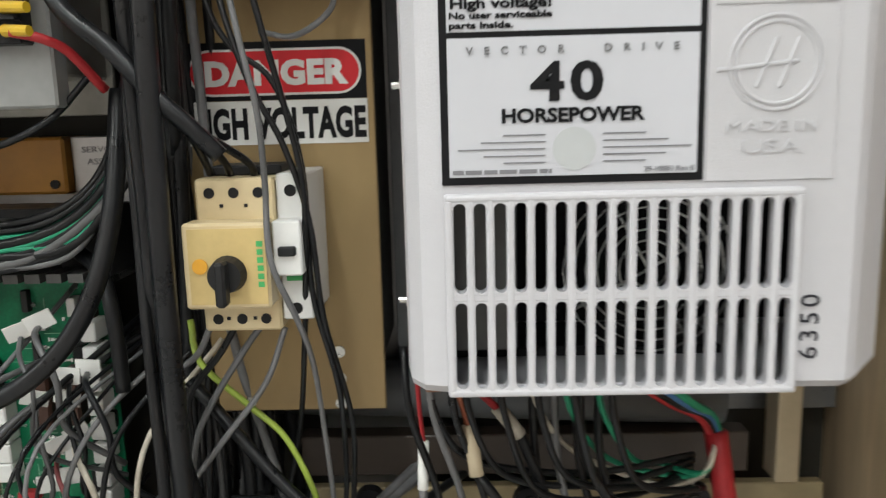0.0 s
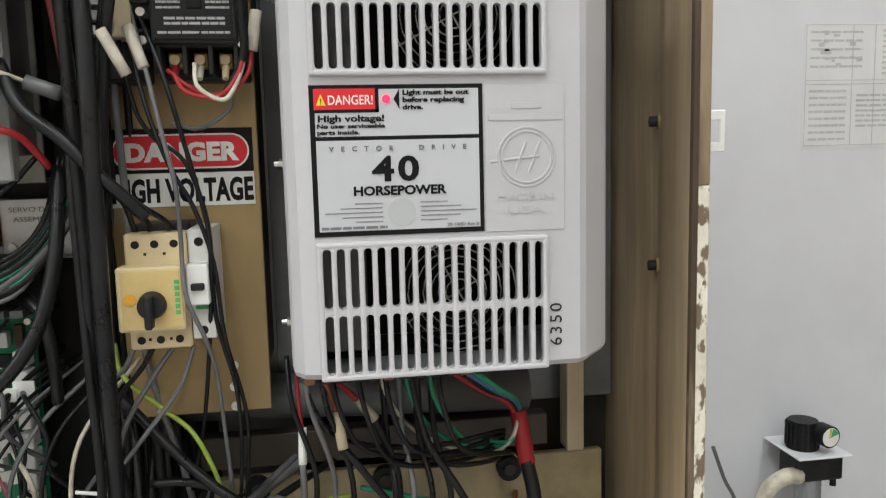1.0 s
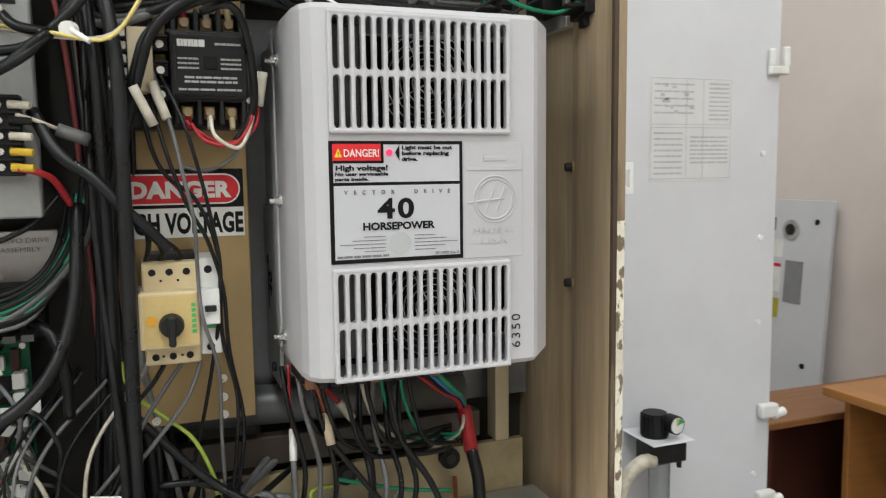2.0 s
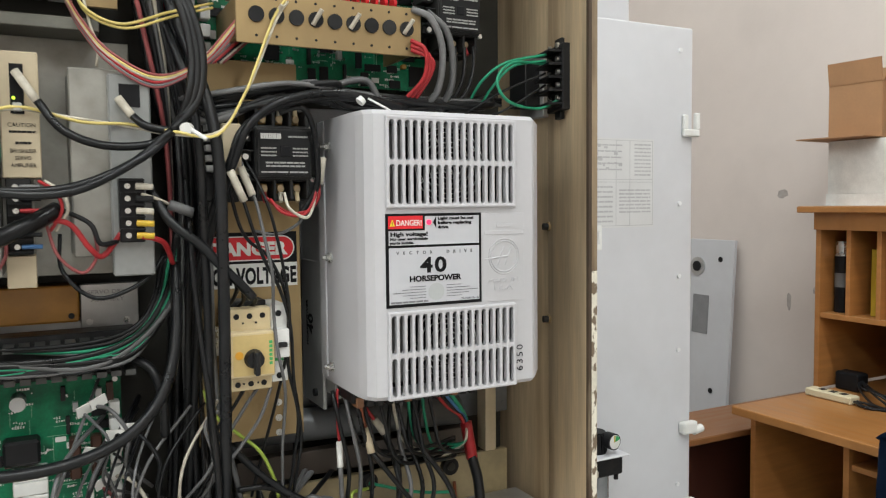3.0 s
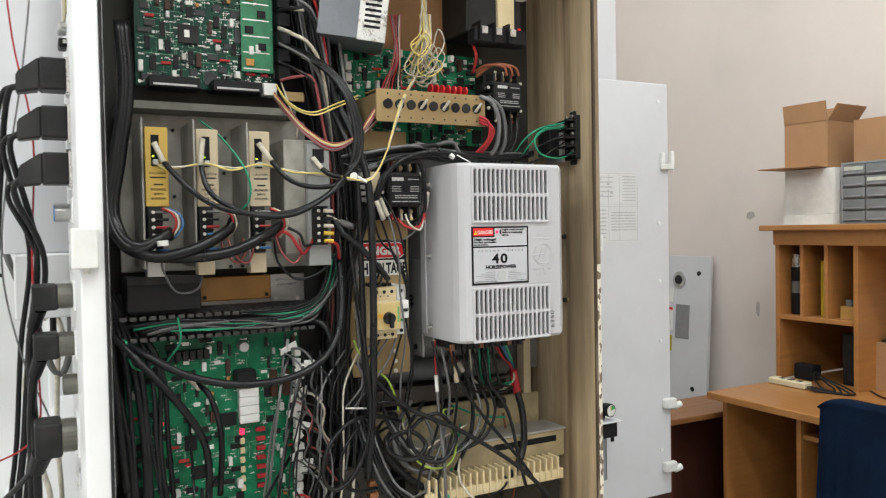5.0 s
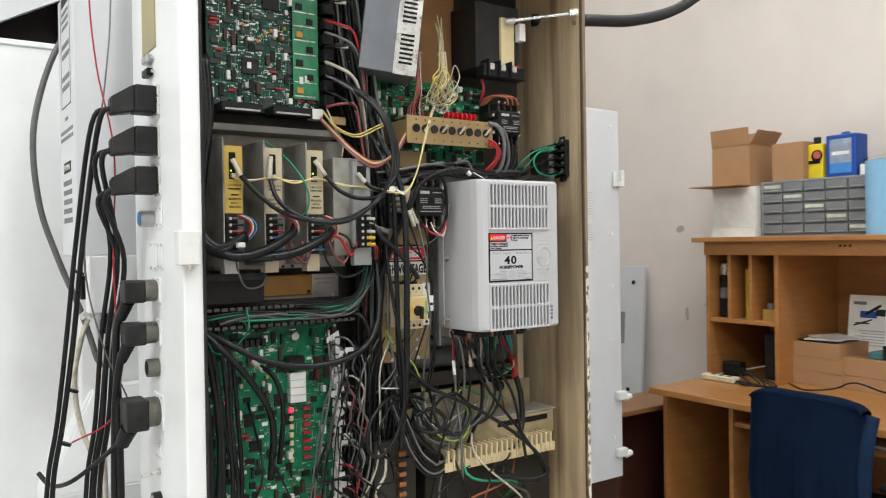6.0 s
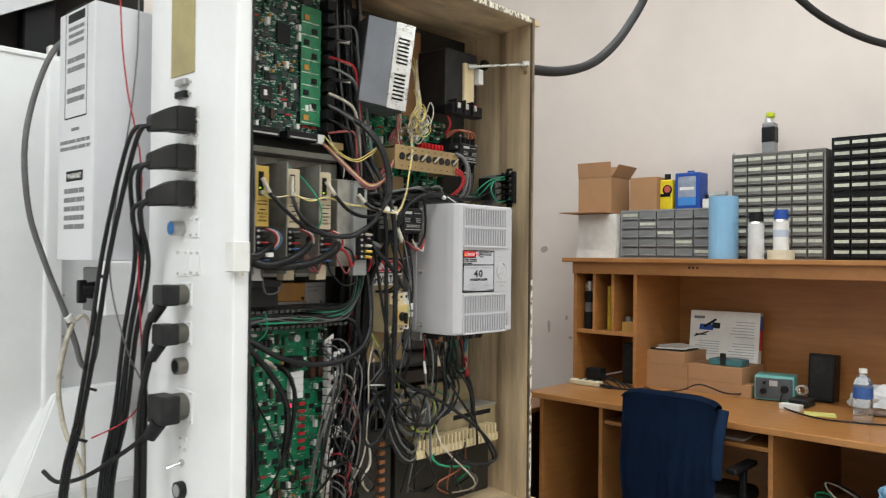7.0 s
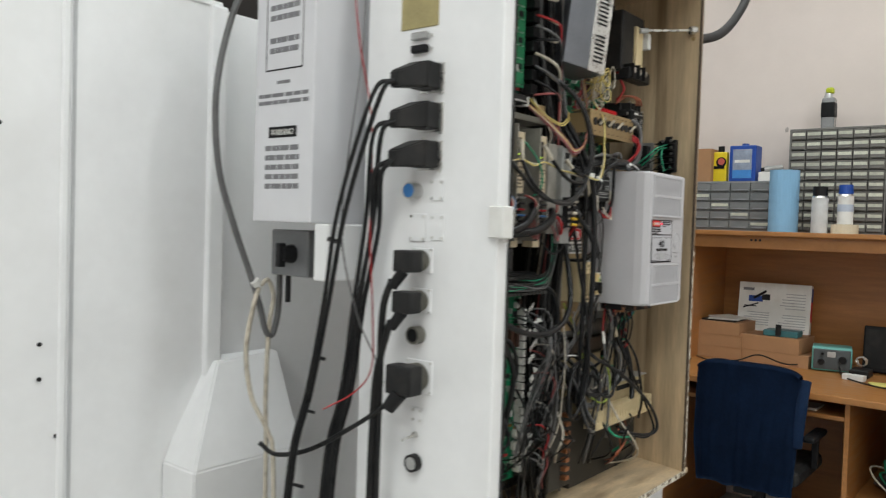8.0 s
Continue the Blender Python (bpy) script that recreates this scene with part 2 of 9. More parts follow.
def cable(name, pts, r, material, parent=None, label="", n=7, step=6):
    v, f = tube_data(pts, r, n, step)
    me = bpy.data.meshes.new(name)
    me.from_pydata([tuple(q) for q in v], [], f)
    me.materials.append(material)
    me.shade_smooth()
    ob = new(name, me)
    if parent is not None:
        ob.parent = parent
    if label:
        ob["label"] = label
    return ob


def text(body, x, y, z, size, material, parent, width=None, m=None, align="CENTER", extrude=0.0002, name="lettering", bold=0.0, space=1.0):
    """Lettering that stands upright in the xz plane and faces -y, its baseline at z; m turns it first."""
    cu = bpy.data.curves.new(name, "FONT")
    cu.body, cu.size, cu.align_x, cu.extrude, cu.offset, cu.space_character = body, size, align, extrude, bold, space
    cu.resolution_u = 3
    ob = bpy.data.objects.new(name, cu)
    scene.collection.objects.link(ob)
    me = bpy.data.meshes.new_from_object(ob)
    scene.collection.objects.unlink(ob)
    bpy.data.objects.remove(ob)
    if width and len(me.vertices):
        xs = [v.co.x for v in me.vertices]
        k = width / max(1e-6, max(xs) - min(xs))
        for v in me.vertices:
            v.co.x *= k
    me.transform(pose(0, 0, 0, 90))
    if m is not None:
        me.transform(m)
    me.transform(Matrix.Translation((x, y, z)))
    me.materials.clear()
    me.materials.append(material)
    out = new(name, me)
    out.parent = parent
    return out


def bars(x0, x1, z0, z1, y, rows, material, parent, rng, m=None, name="print_line", fill=0.5):
    """Lines of unreadable print as plain bars, facing -y."""
    bm = bmesh.new()
    h = (z1 - z0) / rows
    for i in range(rows):
        x = x0
        zc = z1 - h * (i + 0.5)
        while x < x1 - 0.002 * (x1 - x0):
            w = min((x1 - x0) * rng.uniform(0.08, 0.28), x1 - x)
            box(bm, x, x + w * 0.88, y, y + 0.0004, zc - h * fill / 2, zc + h * fill / 2)
            x += w
    if m is not None:
        bm.transform(m)
    return part(name, bm, material, parent)


# ---- room ----
def structure(name, bm, material, label):
    return tagged(link(name, bm, material), label, name.split("_")[0], kind="structure")


structure("floor", bx(-6, 3.2, -6.5, 3.6, -0.12, 0.0), M_FLOOR, "grey sealed concrete workshop floor")
structure("wall_east", bx(2.62, 2.9, -6.5, 3.6, 0, CEIL), M_WALL, "scuffed beige plastered wall behind the desk")
structure("wall_north", bx(-6, 2.62, 3.44, 3.6, 0, CEIL), M_WALL, "plain beige plastered wall behind the machine")
structure("wall_west", bx(-6.16, -6, -6.5, 3.6, 0, CEIL), M_WALL, "plain beige plastered wall")
structure("wall_south", bx(-6, 2.62, -6.66, -6.5, 0, CEIL), M_WALL, "plain beige plastered wall")
structure("ceiling", bx(-6.16, 2.9, -6.66, 3.6, CEIL, CEIL + 0.1), mat("grey_ceiling_board", (0.42, 0.42, 0.41), 0.9, vary=0.05, scale=3), "grey painted ceiling of the workshop")
scuff = mat("grey_wall_scuff", (0.40, 0.36, 0.335), 0.9, vary=0.3, scale=30)
wall = bpy.data.objects["wall_east"]
for y, z, w, h in ((1.62, 1.50, 0.030, 0.020), (1.58, 1.02, 0.012, 0.040), (1.45, 1.08, 0.010, 0.016), (1.42, 0.96, 0.014, 0.012), (0.42, 1.99, 0.010, 0.014), (1.30, 1.74, 0.020, 0.008), (1.20, 1.12, 0.008, 0.022)):
    bm = bmesh.new()
    bmesh.ops.create_icosphere(bm, subdivisions=2, radius=1.0)
    for v in bm.verts:
        k = 1 + 0.5 * noise.noise(v.co * 2 + Vector((y * 9, z * 9, 0)))
        v.co = Vector((2.6202 + 0.0008 * v.co.x, y + w * k * v.co.y, z + h * k * v.co.z))
    part("scuff_mark", bm, scuff, wall)
for lx, ly, ll, lt, power in LAMPS:
    fx = empty("ceiling_light", "white batten ceiling light with fluorescent tubes", "ceiling light", "ceiling lights", m=pose(lx, ly, 0, 0, 0, lt))
    part("housing", bx(-ll / 2 - 0.05, ll / 2 + 0.05, -0.2, 0.2, CEIL - 0.13, CEIL - 0.001, 0.01), M_WHITE, fx)


# ---- electrical cabinet ----
XL, XR, YF, YB, ZB, ZT = -0.578, 0.277, 0.010, 0.272, 0.800, 2.068
cab = empty("electrical_cabinet", "open white steel electrical cabinet with tan stained interior", "electrical cabinet")
cab_left = part("side_wall", bx(XL - 0.037, XL, YF, 0.335, ZB - 0.012, ZT + 0.014, 0.003, 2), M_WHITE, cab, "white painted side wall with connector cutouts")


def side_sheet(off, thick, z0, z1):
    """The side wall in plan: it splays outward from its front edge, then runs straight back."""
    bm = bmesh.new()
    plan = [(XR + off, YF), (XR + off + 0.0325, 0.14), (XR + off + 0.0325, YB + 0.012), (XR + off + thick + 0.0325, YB + 0.012), (XR + off + thick + 0.0325, 0.14), (XR + off + thick, YF)]
    lo, hi = [[bm.verts.new((x, y, z)) for x, y in plan] for z in (z0, z1)]
    bm.faces.new(lo)
    bm.faces.new(hi[::-1])
    for i in range(6):
        bm.faces.new((lo[i], lo[i - 1], hi[i - 1], hi[i]))
    bmesh.ops.recalc_face_normals(bm, faces=bm.faces)
    return bm


part("side_wall", side_sheet(0.0, 0.0095, ZB, ZT), M_TAN, cab, "tan stained side wall with painted streaks of cable reflection")
part("outer_skin", side_sheet(0.0098, 0.003, ZB - 0.012, ZT + 0.014), M_WHITE, cab, "white painted outer skin")
part("top_wall", bx(XL, XR + 0.042, YF + 0.001, YB + 0.012, ZT, ZT + 0.014), M_TAN, cab)
part("bottom_wall", bx(XL, XR + 0.042, YF + 0.001, YB + 0.012, ZB - 0.012, ZB), M_TAN, cab)
part("back_wall", bx(XL, XR + 0.032, YB, YB + 0.012, ZB, ZT), M_BACK, cab, "dirty zinc back panel darkened for the cabinet's shade")
part("edge_strip", bx(XR + 0.001, XR + 0.0135, YF - 0.004, YF, ZB - 0.012, 1.385, 0.001), M_CHIP, cab, "front edge with pale flaking paint")
part("edge_strip", bx(XR + 0.001, XR + 0.0135, YF - 0.004, YF, 1.385, ZT + 0.014, 0.001), mat("browned_edge_paint", (0.25, 0.185, 0.115), 0.5, vary=0.25, scale=22, stain=(0.085, 0.055, 0.03), stain_amount=0.92, stain_scale=26, sharp=(0.47, 0.6), bump=0.3, bump_scale=160, stretch=(1, 1, 0.2)), cab, "front edge worn to brown rust")
part("rust_line", bx(XR - 0.0008, XR + 0.0040, YF - 0.0046, YF + 0.001, ZB, ZT, 0.0004), M_RUST, cab, "brown rusty line along the front edge")
part("edge_strip", bx(XL, XR - 0.002, YF - 0.003, YF, ZT, ZT + 0.014), M_CHIP, cab)
part("edge_strip", bx(XL, XR - 0.002, YF - 0.003, YF, ZB - 0.012, ZB), M_CHIP, cab)
part("gasket", bx(XL - 0.006, XL - 0.001, YF - 0.004, YF, ZB, ZT, 0.001), M_BLACK2, cab, "dark rubber gasket")
part("pedestal", bx(XL - 0.02, XR, 0.06, 0.3, 0.0, ZB - 0.012, 0.004), M_WHITE, cab)

# ---- machine behind the cabinet ----
machine = empty("machine_enclosure", "white sheet metal enclosure of a machine tool", "machine")
part("panel", bx(-0.60, 1.02, 0.845, 0.87, 0.0, 1.93, 0.002), M_WHITE, machine)
part("panel", bx(-3.6, -0.605, 0.825, 0.87, 0.0, 1.93, 0.004), M_WHITE, machine)
# coloured near-black so that the space behind the panel looks unlit
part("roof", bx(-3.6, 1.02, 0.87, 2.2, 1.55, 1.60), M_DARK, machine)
bm = bmesh.new()
rim = [(-3.6, 1.945), (-0.89, 1.945), (-0.60, 2.105), (-0.34, 2.26), (-0.34, 2.75), (-3.6, 2.75)]
front, rear = [[bm.verts.new((x, y, z)) for x, z in rim] for y in (0.90, 0.92)]
bm.faces.new(front)
bm.faces.new(rear[::-1])
for i in range(6):
    bm.faces.new((front[i], front[i - 1], rear[i - 1], rear[i]))
bmesh.ops.recalc_face_normals(bm, faces=bm.faces)
part("upper_panel", bm, M_DOOR, machine, "pale grey upper panel with a slanted lower edge")
# near-black sheet: the recess's shade is put into its colour
part("recess_wall", bx(-1.1, -0.30, 1.02, 1.05, 1.90, 2.6), mat("recess_shade_black", (0.030, 0.026, 0.024), 0.7, vary=0.2, spec=0.2), machine, "near-black sheet for the shaded recess behind the upper panel")
part("recess_post", bx(-0.655, -0.575, 0.955, 1.0, 1.90, 2.5, 0.004), M_BLACK, machine)
door = empty("service_panel", "pale grey steel service panel with a printed wiring diagram", "panel")
part("leaf", bx(0.36, 1.236, 0.79, 0.82, 0.545, 1.930, 0.004, 2), M_DOOR, door)

# ---- vector drive ----
def drive_cover():
    """The moulded cover, with chamfered sides and two openings for the grilles."""
    bm = bmesh.new()
    prof = [(-0.0212, 0.152), (-0.0206, 0.032), (-0.0180, 0.014), (-0.011, 0.003), (0.000, 0.0), (0.188, 0.0), (0.194, 0.004), (0.220, 0.036), (0.2235, 0.044), (0.2235, 0.118)]
    z0, z1 = 1.257, 1.572
    rows = [(z0, 0.006), (z0 + 0.005, 0.0), (z1 - 0.005, 0.0), (z1, 0.006)]
    grid = [[bm.verts.new((x + (0.0965 - x) * k * 0.35, y + (k if y < 0.05 else 0), z)) for x, y in prof] for z, k in rows]
    for i in range(3):
        for j in range(len(prof) - 1):
            if i == 1 and j == 4:
                continue
            bm.faces.new((grid[i][j], grid[i][j + 1], grid[i + 1][j + 1], grid[i + 1][j]))
    for row, flip in ((grid[0], True), (grid[-1], False)):
        bm.faces.new(row[::-1] if flip else row)
    # front face round the openings
    xs = [0.0, 0.0035, 0.161, 0.188]
    zs = [z0 + 0.005, 1.2625, 1.351, 1.470, 1.562, z1 - 0.005]
    v = [[bm.verts.new((x, 0.0, z)) for x in xs] for z in zs]
    for i in range(5):
        for j in range(3):
            if j == 1 and i in (1, 3):
                continue
            bm.faces.new((v[i][j], v[i][j + 1], v[i + 1][j + 1], v[i + 1][j]))
    bmesh.ops.remove_doubles(bm, verts=bm.verts, dist=0.00005)
    bmesh.ops.recalc_face_normals(bm, faces=bm.faces)
    return bm


drive = empty("vector_drive", "grey plastic covered spindle drive unit with vent grilles", "motor drive")
cover = part("cover", drive_cover(), M_PLASTIC, drive, "pale grey moulded plastic cover with chamfered sides")
part("mounting_plate", bx(-0.110, -0.030, 0.262, 0.2695, 1.06, 1.62, 0.001), M_STEEL, drive, "grey steel mounting plate behind the drive")
part("body", bx(-0.0165, 0.216, 0.119, YB, 1.235, 1.566, 0.003), M_STEEL, drive, "grey steel heat sink body")


def grille(z0, z1):
    """A raised pad with seventeen slots in two rows."""
    x0, x1, y0, y1 = 0.0005, 0.1635, -0.0045, 0.0035
    zm, h = (z0 + z1) / 2, 0.0022
    g = part("vent_grille", bmesh.new(), M_PLASTIC, cover, "raised vent grille with two rows of slots")
    bm = bmesh.new()
    e = 0.0042
    box(bm, x0, x1, y0, y1, z0, z0 + e, 0.0015, 2)
    box(bm, x0, x1, y0, y1, z1 - e, z1, 0.0015, 2)
    box(bm, x0, x0 + e, y0, y1, z0 + e * 0.5, z1 - e * 0.5, 0.0015, 2)
    box(bm, x1 - e, x1, y0, y1, z0 + e * 0.5, z1 - e * 0.5, 0.0015, 2)
    box(bm, x0 + e * 0.5, x1 - e * 0.5, y0 + 0.0006, y1, zm - h, zm + h, 0.001, 2)
    bm.to_mesh(g.data)
    bm.free()
    g.data.materials.append(M_PLASTIC)
    pitch = (x1 - x0 - 2 * e + 0.0035) / 17
    first = None
    for i in range(16):
        xc = x0 + e + pitch * (i + 1) - 0.00175
        if first is None:
            first = part("slat", bx(-0.0019, 0.0019, y0 + 0.0002, y1, z0 + e * 0.5, z1 - e * 0.5, 0.0012, 2), M_PLASTIC, g)
            first.location.x = xc
        else:
            o = first.copy()
            scene.collection.objects.link(o)
            o.location.x = xc
    # rounded slot ends
    bm = bmesh.new()
    for i in range(17):
        xa = x0 + e + pitch * i
        xb = xa + pitch - 0.0035
        r = (xb - xa) / 2
        for zc, s in ((z0 + e, 1), (zm - h, -1), (zm + h, 1), (z1 - e, -1)):
            for xx, q in ((xa, 1), (xb, -1)):
                arc = [(xx + q * (r - r * math.cos(k * math.pi / 10)), zc + s * (r - r * math.sin(k * math.pi / 10))) for k in range(6)]
                out = [(xx - q * 0.0006, zc + s * r), *arc, (xx + q * r, zc - s * 0.0006), (xx - q * 0.0006, zc - s * 0.0006)]
                f = [bm.verts.new((x, y0 + 0.0005, z)) for x, z in out]
                k = [bm.verts.new((x, y1, z)) for x, z in out]
                bm.faces.new(f)
                for j in range(6):
                    bm.faces.new((f[j], f[j + 1], k[j + 1], k[j]))
    bmesh.ops.recalc_face_normals(bm, faces=bm.faces)
    tagged(part("slot_fillet", bm, M_PLASTIC, g), kind="stuff")


grille(1.2575, 1.3545)
grille(1.4665, 1.5655)
# near-black sheet behind the grilles, painted as the shade inside the cover
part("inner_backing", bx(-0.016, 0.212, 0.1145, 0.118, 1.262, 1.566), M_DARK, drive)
part("inner_plate", bx(0.0, 0.036, 0.03, 0.112, 1.27, 1.56, 0.001), mat("dull_inner_steel", (0.13, 0.13, 0.125), 0.5, metal=0.3, vary=0.2, scale=12, stain=(0.04, 0.04, 0.035), stain_amount=0.7, stain_scale=14), drive, "dull grey steel plate inside the cover")
for zc in (1.306, 1.516):
    bm = bmesh.new()
    for k in range(7):
        r = 0.010 + k * 0.006
        ring = [(0.108 + r * math.cos(a * math.pi / 10), 0.055, zc + r * math.sin(a * math.pi / 10)) for a in range(21)]
        for i in range(20):
            cyl(bm, ring[i], ring[i + 1], 0.0006, n=5, caps=False)
    for a in range(4):
        d = Vector((math.cos(a * math.pi / 2 + 0.5), 0, math.sin(a * math.pi / 2 + 0.5)))
        cyl(bm, Vector((0.108, 0.056, zc)), Vector((0.108, 0.056, zc)) + d * 0.047, 0.0008, n=5)
    part("fan_guard", bm, M_ZINC, drive, "wire fan guard with concentric rings")

for zc in (1.539, 1.408, 1.277):
    bm = cy((-0.0210, 0.116, zc), (-0.0235, 0.116, zc), 0.0062, n=16)
    cyl(bm, (-0.0235, 0.116, zc), (-0.0275, 0.116, zc), 0.0042, n=6)
    cyl(bm, (-0.0275, 0.116, zc), (-0.032, 0.116, zc), 0.0022, n=10)
    part("bolt", bm, M_ZINC, drive, "zinc bolt and nut")
part("flange", bx(-0.0232, -0.0208, 0.132, 0.153, 1.262, 1.571, 0.0008), M_PLASTIC, drive)
side = part("side_plate", bx(-0.0215, -0.0170, 0.1535, 0.236, 1.215, 1.40, 0.001), M_STEEL, drive, "grey steel side plate")
text("40", -0.0218, 0.190, 1.318, 0.026, M_INK, side, m=pose(0, 0, 0, 0, 0, -90) @ pose(0, 0, 0, 0, -90, 0), bold=0.0006)
text("HORSEPOWER", -0.0218, 0.210, 1.318, 0.009, M_INK, side, m=pose(0, 0, 0, 0, 0, -90) @ pose(0, 0, 0, 0, -90, 0), bold=0.0002)
part("screw", cy((-0.0215, 0.180, 1.232), (-0.0255, 0.180, 1.232), 0.005, n=12), M_BLACK, drive)

# label on the cover
lab = part("warning_label", bx(0.0, 0.118, -0.0009, 0.0, 1.3585, 1.4605), M_INK, cover, "grey and white drive label with black border")
part("label_field", bx(0.0035, 0.1150, -0.0012, -0.0009, 1.4262, 1.4575), M_PAPER, lab)
part("label_field", bx(0.0035, 0.1150, -0.0012, -0.0009, 1.3620, 1.4235), M_PAPER, lab)
part("danger_field", bx(0.0030, 0.0440, -0.0015, -0.0009, 1.4440, 1.4580), M_RED, lab, "red danger panel")
part("danger_border", bx(0.0440, 0.0465, -0.0016, -0.0009, 1.4420, 1.4580), M_INK, lab)
part("danger_border", bx(0.0030, 0.0465, -0.0016, -0.0009, 1.4420, 1.4442), M_INK, lab)
LY = -0.0016
text("DANGER!", 0.0275, LY, 1.4475, 0.0088, M_WLABEL, lab, width=0.030, bold=0.0001)
bm = bmesh.new()
vs = [bm.verts.new(p) for p in ((0.0045, LY, 1.4470), (0.0110, LY, 1.4470), (0.00775, LY, 1.4545))]
bm.faces.new(vs)
part("warning_triangle", bm, M_YELLOW, lab, "yellow warning triangle")
text("!", 0.00775, LY - 0.0003, 1.4478, 0.0055, M_INK, lab)
part("indicator_lamp", cy((0.0515, -0.0009, 1.4508), (0.0515, -0.0022, 1.4508), 0.0028, n=16), M_LED, lab, "lit red indicator lamp")
bm = bmesh.new()
bm.faces.new([bm.verts.new(p) for p in ((0.0565, LY, 1.4508), (0.0605, LY, 1.4440), (0.0605, LY, 1.4575))])
part("arrow", bm, M_INK, lab)
for i, s in enumerate(("Light must be out", "before replacing", "drive.")):
    text(s, 0.0625, LY, 1.4535 - 0.0049 * i, 0.0047, M_INK, lab, align="LEFT", bold=0.00018, width=(0.0455, 0.0425, 0.0140)[i])
text("High voltage!", 0.0050, LY, 1.4362, 0.0060, M_INK, lab, align="LEFT", bold=0.0002, width=0.0445)
text("No user serviceable", 0.0045, LY, 1.4318, 0.0040, M_INK, lab, align="LEFT", bold=0.00014, width=0.0455)
text("parts inside.", 0.0045, LY, 1.4276, 0.0040, M_INK, lab, align="LEFT", bold=0.00014, width=0.0285)
text("VECTOR  DRIVE", 0.0590, LY, 1.4163, 0.0047, mat("mid_grey_ink", (0.14, 0.14, 0.145), 0.6), lab, space=3.05, width=0.094, bold=0.00012)
text("40", 0.0568, LY, 1.3960, 0.0232, M_INK, lab, width=0.0325, bold=0.0007, space=1.18)
text("HORSEPOWER", 0.0590, LY, 1.3862, 0.0086, M_INK, lab, width=0.064, bold=0.00032)
part("emblem", cy((0.0600, -0.0009, 1.3740), (0.0600, LY, 1.3740), 0.0098, n=28), M_LOGO, lab, "pale silver round emblem")
for i, (a, b) in enumerate(((0.028, 0.047), (0.018, 0.047), (0.0075, 0.047), (0.019, 0.047), (0.028, 0.047))):
    z = 1.3805 - 0.0031 * i
    part("print_line", bx(a, b, LY, -0.0009, z - 0.0003, z + 0.0003), M_GINK, lab)
    part("print_line", bx(0.120 - b, 0.120 - a, LY, -0.0009, z - 0.0003, z + 0.0003), M_GINK, lab)
rng = random.Random(3)
bars(0.005, 0.050, 1.3628, 1.3655, LY, 1, M_GINK, lab, rng, fill=0.7)
text("29-10081 Rev B", 0.1140, LY, 1.3630, 0.0035, M_GINK, lab, align="RIGHT")

# embossed field beside the label
emb = part("embossed_panel", bx(0.119, 0.1765, -0.0007, 0.0, 1.3575, 1.4595, 0.0004), M_PLASTIC, cover, "raised panel with an embossed round emblem")
bm = bmesh.new()
for r0 in (0.0205, 0.0178):
    ring = [(0.149 + r0 * math.cos(a * math.pi / 24), -0.0007, 1.4095 + r0 * math.sin(a * math.pi / 24)) for a in range(49)]
    for i in range(48):
        cyl(bm, ring[i], ring[i + 1], 0.0009, n=6, caps=False)
for x in (0.1425, 0.1525):
    cyl(bm, (x - 0.002, -0.0007, 1.399), (x + 0.006, -0.0007, 1.420), 0.0010, n=6)
cyl(bm, (0.123, -0.0007, 1.4068), (0.158, -0.0007, 1.4100), 0.0010, n=6)
part("emblem", bm, M_PLASTIC, emb)
text("MADE IN", 0.148, -0.0007, 1.3795, 0.0072, M_PLASTIC, emb, width=0.040, extrude=0.0007)
text("USA", 0.148, -0.0007, 1.3700, 0.0088, M_PLASTIC, emb, width=0.026, extrude=0.0007)
bm = bx(0.138, 0.160, -0.0013, -0.0007, 1.4430, 1.4475, 0.0004)
box(bm, 0.122, 0.175, -0.0013, -0.0007, 1.4348, 1.4395, 0.0004)
part("raised_bar", bm, M_PLASTIC, emb)
text("6350", 0.1738, -0.0006, 1.2885, 0.0125, mat("black_marker", (0.012, 0.012, 0.018), 0.5), cover, width=0.031, m=pose(0, 0, 0, 0, -90, 0), space=1.25)

# connector strip under the cover
strip = part("terminal_strip", bx(-0.018, 0.150, 0.06, 0.112, 1.243, 1.262, 0.001), M_BLACK, drive, "black terminal strip")
for i in range(13):
    part("terminal", bx(-0.014 + i * 0.0122, -0.005 + i * 0.0122, 0.056, 0.075, 1.238, 1.250, 0.001), M_BLACK2 if i % 5 else mat("dull_brown_terminal", (0.16, 0.07, 0.03), 0.5), strip)

# ---- back plates ----
plate = tagged(link("mounting_plate", bx(-0.172, -0.047, 0.155, 0.159, 1.190, 1.640, 0.0008), M_BRASS), "yellow zinc mounting plate with drilled holes", "plate")
for hx, hz in ((-0.078, 1.213), (-0.078, 1.195), (-0.142, 1.196), (-0.078, 1.232)):
    part("screw_hole", cy((hx, 0.1555, hz), (hx, 0.1535, hz), 0.0042, n=12), M_ZINC, plate)
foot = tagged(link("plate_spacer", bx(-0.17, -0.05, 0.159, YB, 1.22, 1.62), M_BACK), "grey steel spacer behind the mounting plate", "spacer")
sign = empty("danger_sign", "red and white danger high voltage sign on the plate", "sign", m=pose(-0.003, 0, -0.003))
part("field", bx(-0.170, -0.0485, 0.1543, 0.155, 1.4055, 1.4425), M_INK, sign, "black field")
part("white_field", bx(-0.167, -0.0485, 0.1540, 0.155, 1.3770, 1.4052), M_WLABEL, sign, "white field")


